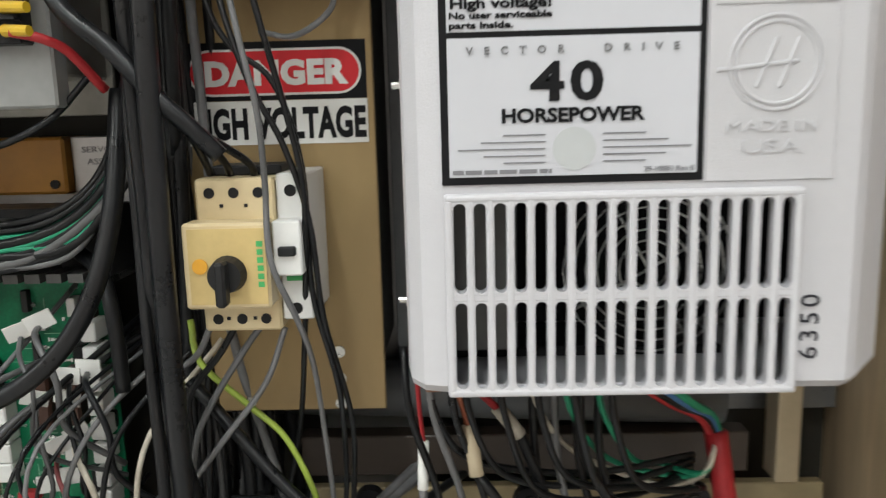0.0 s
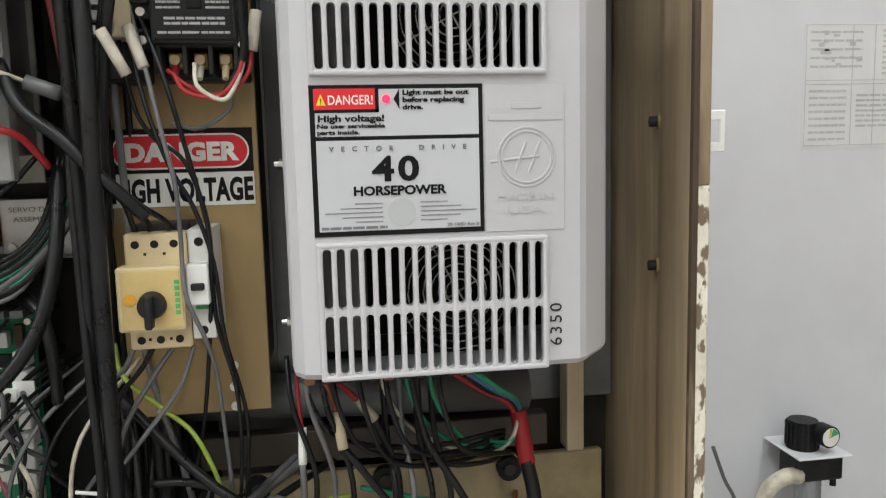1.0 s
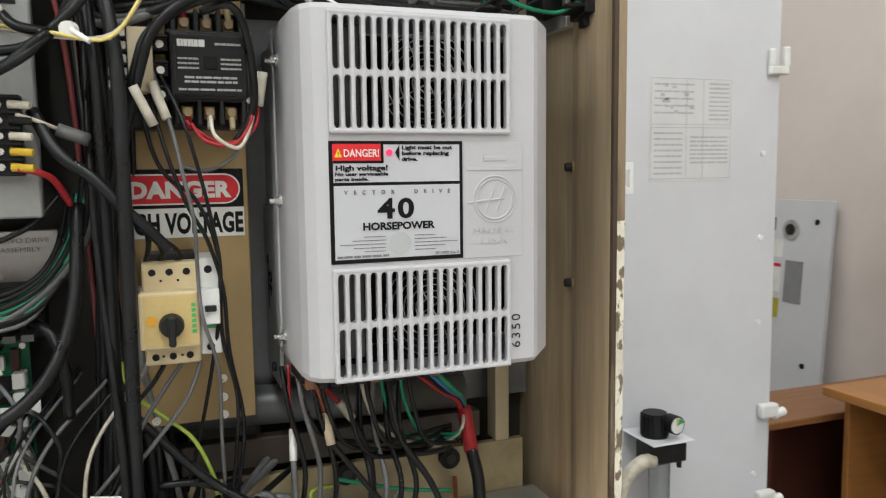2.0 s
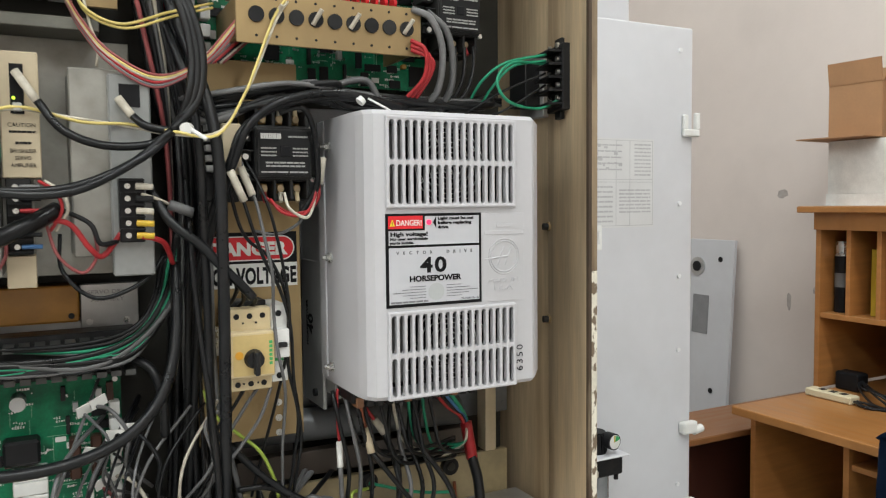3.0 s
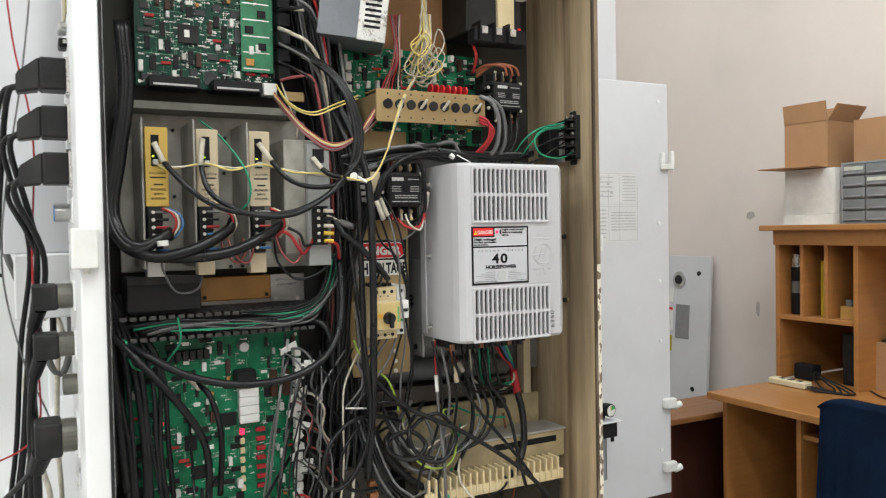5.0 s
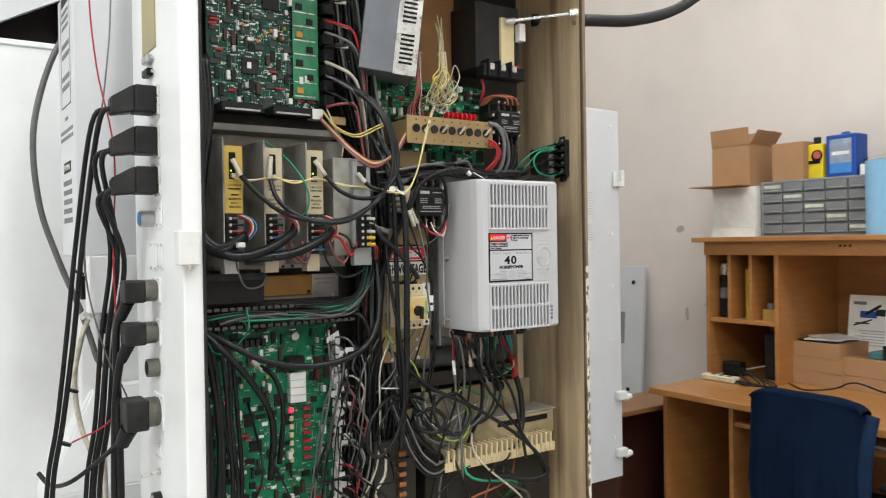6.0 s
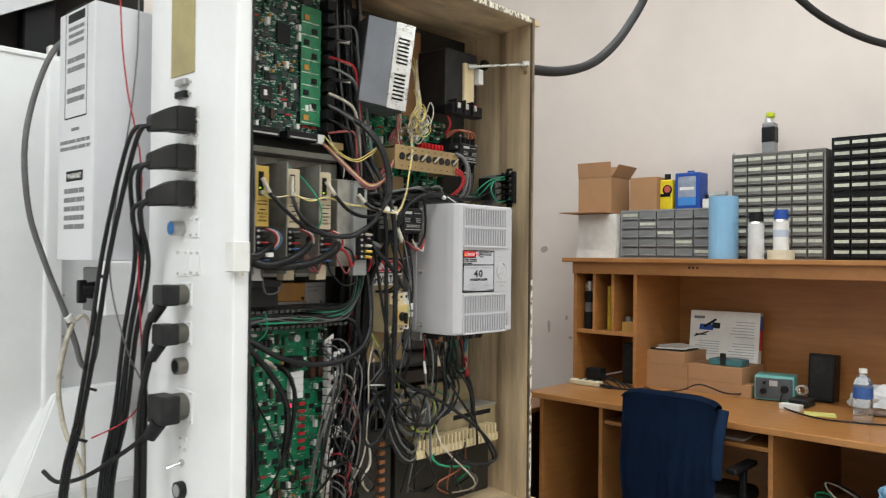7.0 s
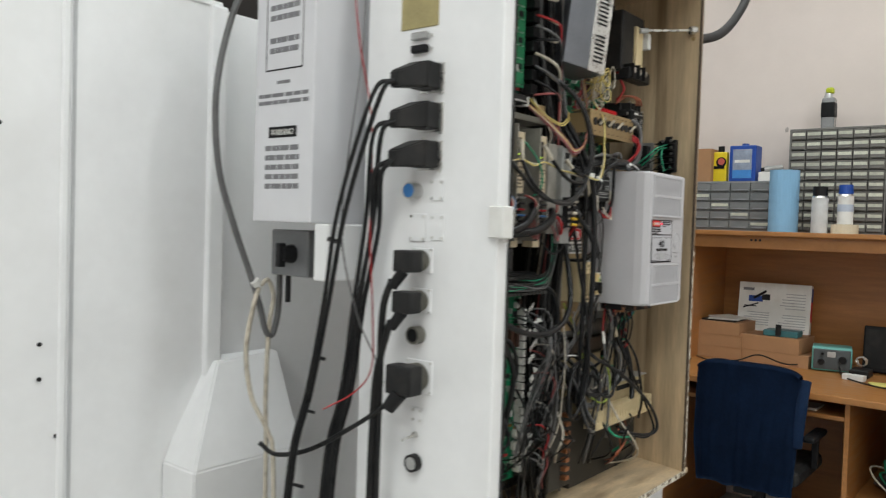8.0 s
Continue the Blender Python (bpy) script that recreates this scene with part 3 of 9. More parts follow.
def capsule(x0, x1, z0, z1, y, n=12):
    bm = bmesh.new()
    r, zc = (z1 - z0) / 2, (z0 + z1) / 2
    pts = [(x1 - r + r * math.sin(math.pi * k / n), zc + r * math.cos(math.pi * k / n)) for k in range(n + 1)]
    pts += [(x0 + r - r * math.sin(math.pi * k / n), zc - r * math.cos(math.pi * k / n)) for k in range(n + 1)]
    f = bm.faces.new([bm.verts.new((x, y, z)) for x, z in pts])
    r2 = bmesh.ops.extrude_face_region(bm, geom=[f])
    bmesh.ops.translate(bm, verts=[v for v in r2["geom"] if isinstance(v, bmesh.types.BMVert)], vec=(0, 0.0004, 0))
    bmesh.ops.recalc_face_normals(bm, faces=bm.faces)
    return bm


part("oval", capsule(-0.164, -0.0515, 1.4085, 1.4380, 0.1538), M_WLABEL, sign, "white oval rim")
part("oval", capsule(-0.1625, -0.053, 1.4100, 1.4365, 0.1535), M_RED, sign, "red oval")
text("DANGER", -0.1078, 0.1532, 1.4158, 0.0205, M_WLABEL, sign, width=0.093, bold=0.0011, space=1.05)
text("HIGH VOLTAGE", -0.1080, 0.1537, 1.3815, 0.0265, M_INK, sign, width=0.116, bold=0.0011, space=1.04)

# ---- motor breaker ----
brk = empty("motor_breaker", "cream motor circuit breaker with a dark rotary knob", "circuit breaker", m=pose(-0.001, 0, -0.003))
part("body", bx(-0.147, -0.100, 0.094, 0.152, 1.268, 1.360, 0.0015), M_CREAM, brk)
part("front_block", bx(-0.1505, -0.101, 0.076, 0.096, 1.286, 1.336, 0.0015), M_CREAM, brk, "raised cream front")
part("face_plate", bx(-0.1470, -0.1025, 0.0752, 0.0765, 1.289, 1.333), mat("yellowed_face_plate", (0.55, 0.41, 0.17), 0.4, vary=0.1, scale=30, stain=(0.38, 0.26, 0.10), stain_amount=0.5, stain_scale=30), brk, "yellowed face plate")
for zc in (1.3515, 1.2755):
    for i in range(3):
        part("terminal_hole", cy((-0.1385 + 0.0145 * i, 0.0955, zc), (-0.1385 + 0.0145 * i, 0.0935, zc), 0.0032, n=12), M_BLACK, brk)
knob = part("knob", cy((-0.1245, 0.0755, 1.307), (-0.1245, 0.066, 1.307), 0.0108, 0.0095, n=20), M_BLACK2, brk, "dark grey rotary knob")
part("grip", bx(-0.1275, -0.1215, 0.057, 0.067, 1.291, 1.3165, 0.0015), M_BLACK2, knob)
part("dial", cy((-0.1405, 0.0756, 1.3115), (-0.1405, 0.0742, 1.3115), 0.0045, n=14), mat("amber_dial", (0.62, 0.30, 0.02), 0.4), brk, "amber dial")
for i in range(6):
    part("green_mark", bx(-0.1075, -0.104, 0.0748, 0.0753, 1.299 + 0.0047 * i, 1.3022 + 0.0047 * i), mat("green_print", (0.05, 0.35, 0.10), 0.5), brk)
for cx, cz in ((-0.1315, 1.344), (-0.117, 1.344), (-0.1315, 1.2835), (-0.117, 1.2845), (-0.132, 1.276), (-0.116, 1.276)):
    part("slot", bx(cx - 0.001, cx + 0.001, 0.0932, 0.0945, cz - 0.001, cz + 0.001), M_BLACK, brk)
part("rail", bx(-0.158, -0.082, 0.149, 0.1545, 1.300, 1.333), M_ZINC, brk, "steel mounting rail")
aux = part("auxiliary_block", bx(-0.0995, -0.081, 0.096, 0.152, 1.274, 1.362, 0.001), M_WPLAST, brk, "white auxiliary contact block")
part("front_block", bx(-0.0995, -0.083, 0.080, 0.098, 1.304, 1.336, 0.001), M_WPLAST, aux)
part("toggle", bx(-0.096, -0.086, 0.0765, 0.081, 1.316, 1.3215, 0.0008), M_BLACK2, aux)
part("green_strip", bx(-0.096, -0.086, 0.0953, 0.0962, 1.298, 1.3015), mat("green_print", (0.05, 0.35, 0.10), 0.5), aux)
for zc in (1.352, 1.281):
    part("terminal_hole", cy((-0.091, 0.0975, zc), (-0.091, 0.0955, zc), 0.0036, n=12), M_BLACK, aux)
part("bus_comb", bx(-0.143, -0.10, 0.115, 0.149, 1.360, 1.366, 0.001), M_BLACK2, brk)


# ---- contactors ----
def contactor(x0, x1, y0, y1, z0, z1, seed):
    """Three pole contactor: stepped body, print plate, deep screw bays above and below, coil terminals on one side."""
    rng = random.Random(seed)
    w, h = x1 - x0, z1 - z0
    c = empty("contactor", "black three pole contactor with screw terminals", "contactor", "contactors")
    brass, tarnish = mat("brass_lug", (0.26, 0.17, 0.07), 0.4, metal=0.7), mat("tarnished_screw", (0.34, 0.27, 0.17), 0.35, metal=0.8)
    pale = mat("pale_print", (0.30, 0.30, 0.29), 0.6)
    part("base", bx(x0 - 0.002, x1 + 0.002, y0 + 0.036, y1, z0 - h * 0.02, z1 + h * 0.02, 0.002), M_BLACK2, c)
    body = part("body", box(bx(x0, x1, y0 + 0.003, y0 + 0.038, z0 + h * 0.22, z1 - h * 0.20, 0.0025, 2), x0 + w * 0.03, x1 - w * 0.03, y0, y0 + 0.006, z0 + h * 0.25, z1 - h * 0.23, 0.0012, 2), M_BLACK2, c)
    for zz in (z0 + h * 0.22, z1 - h * 0.20):
        part("ledge", bx(x0 - 0.003, x1 + 0.003, y0 + 0.008, y0 + 0.038, zz - h * 0.018, zz + h * 0.018, 0.001), M_BLACK2, c)
    lb = part("name_plate", bx(x0 + w * 0.06, x1 - w * 0.06, y0 - 0.0006, y0 + 0.001, z0 + h * 0.27, z1 - h * 0.25), M_BLACK, c, "black plate with pale print")
    xa, xb, zt = x0 + w * 0.09, x1 - w * 0.09, z1 - h * 0.27
    bars(xa, xa + w * 0.36, zt - h * 0.075, zt, y0 - 0.001, 1, mat("white_print", (0.55, 0.55, 0.53), 0.6), lb, rng, fill=0.8)
    bars(xa + w * 0.48, xb, zt - h * 0.06, zt - h * 0.02, y0 - 0.001, 1, pale, lb, rng, fill=0.5)
    bars(xa, xa + w * 0.27, z0 + h * 0.46, z0 + h * 0.58, y0 - 0.001, 3, pale, lb, rng, fill=0.4)
    bars(xb - w * 0.27, xb, z0 + h * 0.46, z0 + h * 0.58, y0 - 0.001, 3, pale, lb, rng, fill=0.4)
    bars(xa + w * 0.08, xb - w * 0.05, z0 + h * 0.345, z0 + h * 0.42, y0 - 0.001, 2, pale, lb, rng, fill=0.5)
    bars(xa, xb, z0 + h * 0.28, z0 + h * 0.315, y0 - 0.001, 1, pale, lb, rng, fill=0.5)
    part("window", bx(x0 + w * 0.42, x0 + w * 0.60, y0 - 0.0016, y0, z0 + h * 0.47, z0 + h * 0.59, 0.0008), M_DARK, c)
    for k in range(4):
        xc = x0 + w * (0.06 + 0.293 * k)
        for za, zb in ((z0, z0 + h * 0.22), (z1 - h * 0.20, z1)):
            part("barrier", bx(xc - 0.0018, xc + 0.0018, y0 + 0.008, y0 + 0.038, za, zb, 0.0006), M_BLACK2, c)
    for i in range(3):
        xc = x0 + w * (0.206 + 0.293 * i)
        for zz, q in ((z0 + h * 0.12, -1), (z1 - h * 0.10, 1)):
            t = part("terminal_screw", box(cy((xc, y0 + 0.032, zz), (xc, y0 + 0.019, zz), w * 0.062, n=14), xc - w * 0.05, xc + w * 0.05, y0 + 0.0184, y0 + 0.0195, zz - 0.0006, zz + 0.0006), tarnish, c)
            part("lug", bx(xc - w * 0.085, xc + w * 0.085, y0 + 0.026, y0 + 0.033, zz - h * 0.06, zz + h * 0.06, 0.0008), brass, t)
            part("ferrule", cy((xc, y0 + 0.022, zz + q * h * 0.05), (xc + rng.uniform(-0.002, 0.002), y0 + 0.016, zz + q * h * 0.15), w * 0.045, w * 0.038, n=10), (M_CREAM, M_REDC, M_WHITEC)[(i + seed) % 3], t)
    for zz in (z0 + h * 0.27, z0 + h * 0.48, z1 - h * 0.30):
        sl = part("side_lug", box(bx(x0 - 0.016, x0 - 0.001, y0 + 0.014, y0 + 0.034, zz - h * 0.065, zz + h * 0.065, 0.001), x0 - 0.016, x0 - 0.001, y0 + 0.006, y0 + 0.016, zz + h * 0.045, zz + h * 0.065, 0.0006), M_BLACK2, c)
        part("screw", cy((x0 - 0.008, y0 + 0.0145, zz - h * 0.01), (x0 - 0.008, y0 + 0.011, zz - h * 0.01), 0.0034, n=10), M_ZINC, sl)
    for zz in (z0 + h * 0.22, z1 - h * 0.20):
        part("screw", cy((x1 + 0.001, y0 + 0.0085, zz), (x1 + 0.001, y0 + 0.005, zz), 0.0030, n=10), M_ZINC, c)
    return c


contactor(-0.116, -0.051, 0.085, 0.155, 1.478, 1.578, 4)
contactor(0.128, 0.190, 0.118, 0.192, 1.668, 1.760, 5)

relay = empty("relay_socket", "small beige relay on a dark socket", "relay")
part("socket", bx(-0.168, -0.128, 0.112, 0.155, 1.475, 1.590, 0.002), M_BLACK2, relay)
part("case", bx(-0.150, -0.130, 0.090, 0.114, 1.505, 1.560, 0.001), M_BEIGE, relay)
for i in range(5):
    part("contact_fin", bx(-0.166, -0.151, 0.096, 0.113, 1.508 + 0.011 * i, 1.515 + 0.011 * i, 0.0005), M_STEEL, relay)


# ---- circuit boards ----
def chip_mesh(name, w, h, d, bevel=0.0004):
    me = bpy.data.meshes.new(name)
    bm = bx(-w / 2, w / 2, -d, 0, -h / 2, h / 2, bevel)
    bm.to_mesh(me)
    bm.free()
    return me


def board(x0, x1, z0, z1, y, seed, label, dense=1.0, keep=(), base=M_PCB, chips=M_BLACK):
    """A populated circuit board facing -y; the parts sit in rough rows."""
    rng = random.Random(seed)
    b = empty("circuit_board", label, "circuit board", "circuit boards")
    part("board", bx(x0, x1, y, y + 0.0018, z0, z1), base, b, "green circuit board")
    kinds = [("chip", 0.009, 0.019, 0.0035, M_BLACK), ("chip", 0.018, 0.008, 0.0035, chips), ("chip", 0.022, 0.022, 0.003, chips),
             ("resistor_network", 0.004, 0.016, 0.006, M_BLACK2), ("capacitor", 0.005, 0.005, 0.007, M_ORANGE), ("connector", 0.006, 0.015, 0.010, M_WPLAST),
             ("chip", 0.013, 0.010, 0.003, chips), ("fuse", 0.014, 0.004, 0.005, M_REDC), ("label", 0.010, 0.006, 0.0006, M_WLABEL), ("transistor", 0.006, 0.009, 0.008, M_STEEL),
             ("power_resistor", 0.007, 0.020, 0.008, mat("brown_bakelite", (0.05, 0.022, 0.014), 0.4, spec=0.3)), ("header", 0.007, 0.012, 0.012, M_WPLAST)]
    meshes = [chip_mesh(k[0], *k[1:4]) for k in kinds]
    for me, k in zip(meshes, kinds):
        me.materials.append(k[4])
    used = []
    tries = int(330 * dense)
    for _ in range(tries):
        i = rng.choices(range(len(kinds)), (10, 9, 4, 5, 2, 3, 8, 2, 3, 5, 3, 2))[0]
        w, h = kinds[i][1] * rng.uniform(0.9, 1.3), kinds[i][2] * rng.uniform(0.9, 1.3)
        x = round(rng.uniform(x0 + w / 2 + 0.002, x1 - w / 2 - 0.002) / 0.004) * 0.004
        z = round(rng.uniform(z0 + h / 2 + 0.002, z1 - h / 2 - 0.002) / 0.004) * 0.004
        if any(abs(x - a) < (w + c) / 2 + 0.0015 and abs(z - q) < (h + e) / 2 + 0.0015 for a, q, c, e in used + list(keep)):
            continue
        used.append((x, z, w, h))
        o = new(kinds[i][0], meshes[i])
        o.parent = b
        o.location = (x, y, z)
        o.scale = (w / kinds[i][1], 1, h / kinds[i][2])
    # solder pads, traces and tiny parts
    verts_b, pads, tr = bmesh.new(), bmesh.new(), bmesh.new()
    verts_b.free()
    for _ in range(int(300 * dense)):
        x, z = rng.uniform(x0 + 0.003, x1 - 0.003), rng.uniform(z0 + 0.003, z1 - 0.003)
        n = rng.randint(1, 5)
        for k in range(n):
            if x + k * 0.0026 < x1 - 0.003:
                c = Matrix.LocRotScale((x + k * 0.0026, y - 0.0006, z), None, (rng.choice((0.001, 0.0014, 0.0022)), 0.0012, rng.choice((0.0012, 0.0028, 0.0022))))
                bmesh.ops.create_cube(pads, size=1.0, matrix=c)
    for _ in range(int(110 * dense)):
        x, z = rng.uniform(x0 + 0.02, x1 - 0.03), rng.uniform(z0 + 0.02, z1 - 0.02)
        L = rng.uniform(0.008, 0.03)
        s = (L, 0.0004, 0.0006) if rng.random() < 0.5 else (0.0006, 0.0004, L)
        bmesh.ops.create_cube(tr, size=1.0, matrix=Matrix.LocRotScale((x, y - 0.0001, z), None, s))
    tagged(part("solder_pad", pads, M_ZINC, b), kind="stuff")
    tagged(part("trace", tr, mat("pale_green_trace", (0.16, 0.34, 0.22), 0.5), b), kind="stuff")
    for sx in (x0 + 0.006, x1 - 0.006):
        for sz in (z0 + 0.006, z1 - 0.006):
            part("standoff", cy((sx, y - 0.002, sz), (sx, YB, sz), 0.003, n=8), M_ZINC, b)
    return b


cpu = board(-0.515, -0.285, 1.702, 2.030, 0.190, 11, "green processor board crowded with chips", 2.6, base=M_PCBD, chips=M_GCHIP, keep=[(-0.43, 1.79, 0.05, 0.05), (-0.39, 1.93, 0.05, 0.05)])
part("processor", bx(-0.448, -0.415, 0.184, 0.190, 1.775, 1.806, 0.0006), M_BLACK2, cpu, "large square grey chip")
part("label", bx(-0.438, -0.430, 0.1832, 0.1842, 1.785, 1.797), M_WLABEL, cpu)
part("processor", bx(-0.405, -0.370, 0.184, 0.190, 1.905, 1.950, 0.0006), M_BLACK, cpu, "large black chip")
part("daughter_board", bx(-0.345, -0.290, 0.180, 0.1815, 1.735, 2.0), mat("bright_green_board", (0.018, 0.17, 0.075), 0.4, vary=0.3, scale=60), cpu, "brighter green daughter board")
for i in range(9):
    part("pad_row", bx(-0.342, -0.296, 0.1795, 0.1800, 1.7395 + 0.028 * i, 1.7415 + 0.028 * i), M_ZINC, cpu)
    part("chip", bx(-0.338 + (i % 2) * 0.022, -0.324 + (i % 2) * 0.022, 0.177, 0.180, 1.745 + 0.028 * i, 1.757 + 0.028 * i, 0.0004), M_ORANGE if i % 4 == 0 else M_BLACK, cpu)
for a, b2 in ((-0.500, -0.420), (-0.400, -0.318)):
    c = part("edge_connector", bx(a, b2, 0.150, 0.190, 1.694, 1.712, 0.001), M_BLACK, cpu, "black edge connector")
    part("latch_strip", bx(a + 0.006, b2 - 0.006, 0.1485, 0.150, 1.697, 1.700), M_STEEL, c)
for i in range(10):
    c = part("side_connector", bx(-0.286, -0.264, 0.160, 0.190, 1.722 + 0.031 * i, 1.744 + 0.031 * i, 0.001), M_BLACK, cpu, "black plug-in connector")
part("white_connector", bx(-0.312, -0.288, 0.165, 0.188, 1.694, 1.715, 0.001), M_WPLAST, cpu, "white plug")
shelf = tagged(link("cabinet_shelf", bx(-0.545, -0.265, 0.135, YB, 1.655, 1.668, 0.001), mat("olive_grey_steel", (0.12, 0.117, 0.10), 0.45, metal=0.4, vary=0.2, stain=(0.06, 0.055, 0.045), stain_amount=0.6, stain_scale=8)), "dusty grey steel shelf under the processor board", "shelf")
part("back_plate", bx(-0.545, -0.265, 0.215, 0.219, 1.672, 1.72), M_BACK, shelf)
part("bracket", bx(-0.278, -0.245, 0.150, 0.156, 1.684, 1.700, 0.0005), M_BRASS, shelf, "yellow zinc bracket")

low = board(-0.545, -0.252, 0.870, 1.280, 0.192, 23, "green input output board with relays and lit red lamps", 1.7, keep=[(-0.34, 1.155, 0.04, 0.09), (-0.35, 1.24, 0.03, 0.05), (-0.33, 1.05, 0.05, 0.12)])
for i in range(4):
    part("relay", bx(-0.364, -0.330, 0.176, 0.192, 1.128 + 0.0152 * i, 1.1425 + 0.0152 * i, 0.001), M_WPLAST, low, "white relay")
for i in range(7):
    z = 1.112 - 0.0165 * i
    part("lamp" if i == 0 else "relay", bx(-0.362, -0.354, 0.186, 0.192, z - 0.005, z + 0.005, 0.0008), M_LED if i == 0 else M_CREAM, low, "lit red lamp" if i == 0 else "cream relay")
    part("fuse", bx(-0.334, -0.318, 0.184, 0.192, z - 0.003, z + 0.004, 0.0008), M_REDC, low, "red fuse")
part("lamp", bx(-0.492, -0.487, 0.187, 0.192, 1.140, 1.145), M_LED, low, "lit red lamp")
part("capacitor", cy((-0.356, 0.192, 1.262), (-0.356, 0.165, 1.262), 0.008, n=16), M_STEEL, low, "round can capacitor")
part("transformer", bx(-0.372, -0.336, 0.165, 0.192, 1.195, 1.222, 0.003), M_BLACK, low)
for x in (-0.302, -0.280):
    part("fuse_holder", bx(x - 0.006, x + 0.006, 0.176, 0.192, 1.168, 1.215, 0.002), mat("brown_bakelite", (0.05, 0.022, 0.014), 0.4), low, "brown fuse holder")
for i in range(20):
    part("header", bx(-0.266, -0.255, 0.172, 0.192, 0.885 + 0.0185 * i, 0.900 + 0.0185 * i, 0.001), M_WPLAST, low, "white header")
for i in range(6):
    part("terminal", bx(-0.478 + 0.0115 * i, -0.469 + 0.0115 * i, 0.178, 0.192, 1.246, 1.262, 0.0008), M_BLACK2, low)

io = board(-0.158, 0.150, 1.625, 1.805, 0.205, 31, "green output board behind a brass bracket", 1.2)
for i in range(6):
    part("header", bx(-0.152, -0.140, 0.188, 0.205, 1.650 + 0.021 * i, 1.665 + 0.021 * i, 0.001), M_WPLAST, io, "white header")
for i in range(7):
    part("disc_capacitor", cy((0.002 + 0.0125 * i, 0.150, 1.724), (0.006 + 0.0125 * i, 0.150, 1.724), 0.009, n=14), M_RED, io, "red disc capacitor")
br = empty("capacitor_bracket", "brass coloured bracket holding round black capacitors", "bracket")
part("front_plate", bx(-0.130, 0.094, 0.100, 0.103, 1.650, 1.708, 0.0006), M_BRASS, br)
part("top_flange", bx(-0.130, 0.094, 0.103, 0.150, 1.705, 1.708), M_BRASS, br)
part("leg", bx(-0.130, -0.126, 0.103, 0.205, 1.655, 1.70), M_BRASS, br)
part("leg", bx(0.088, 0.092, 0.103, 0.205, 1.655, 1.70), M_BRASS, br)
for i in range(9):
    xc = -0.108 + 0.0228 * i
    part("capacitor", cy((xc, 0.150, 1.682), (xc, 0.0975, 1.682), 0.0088, n=18), M_BLACK2 if i % 3 else M_BLACK, br, "round black capacitor end")
for i in (1, 3, 5, 8):
    xc = -0.108 + 0.0228 * i
    part("cable_end", cy((xc - 0.004, 0.0975, 1.676), (xc + 0.003, 0.086, 1.691), 0.0026, n=8), M_WHITEC, br, "off-white wire end")
for i in range(9):
    for z in (1.659, 1.700):
        part("hole", cy((-0.108 + 0.0228 * i, 0.1005, z), (-0.108 + 0.0228 * i, 0.0993, z), 0.0016, n=8), M_BLACK, br)
backer = tagged(link("brown_backing_board", bx(-0.13, 0.085, 0.232, 0.240, 1.79, 2.04), mat("brown_pressboard", (0.26, 0.13, 0.05), 0.7, vary=0.12)), "brown pressboard panel fixed to the back wall", "board")


# ---- amplifiers ----
rack = tagged(link("amplifier_rack", bx(-0.545, -0.232, 0.190, 0.194, 1.396, 1.655, 0.0008), M_DIRTY), "dusty steel mounting plate for the servo amplifiers", "plate")
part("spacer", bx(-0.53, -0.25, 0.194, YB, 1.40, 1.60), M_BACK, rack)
for px, pz in ((-0.46, 1.63), (-0.375, 1.62), (-0.378, 1.56), (-0.37, 1.40), (-0.35, 1.40), (-0.46, 1.52)):
    part("screw", cy((px, 0.190, pz), (px, 0.187, pz), 0.003, n=10), M_BLACK2, rack)


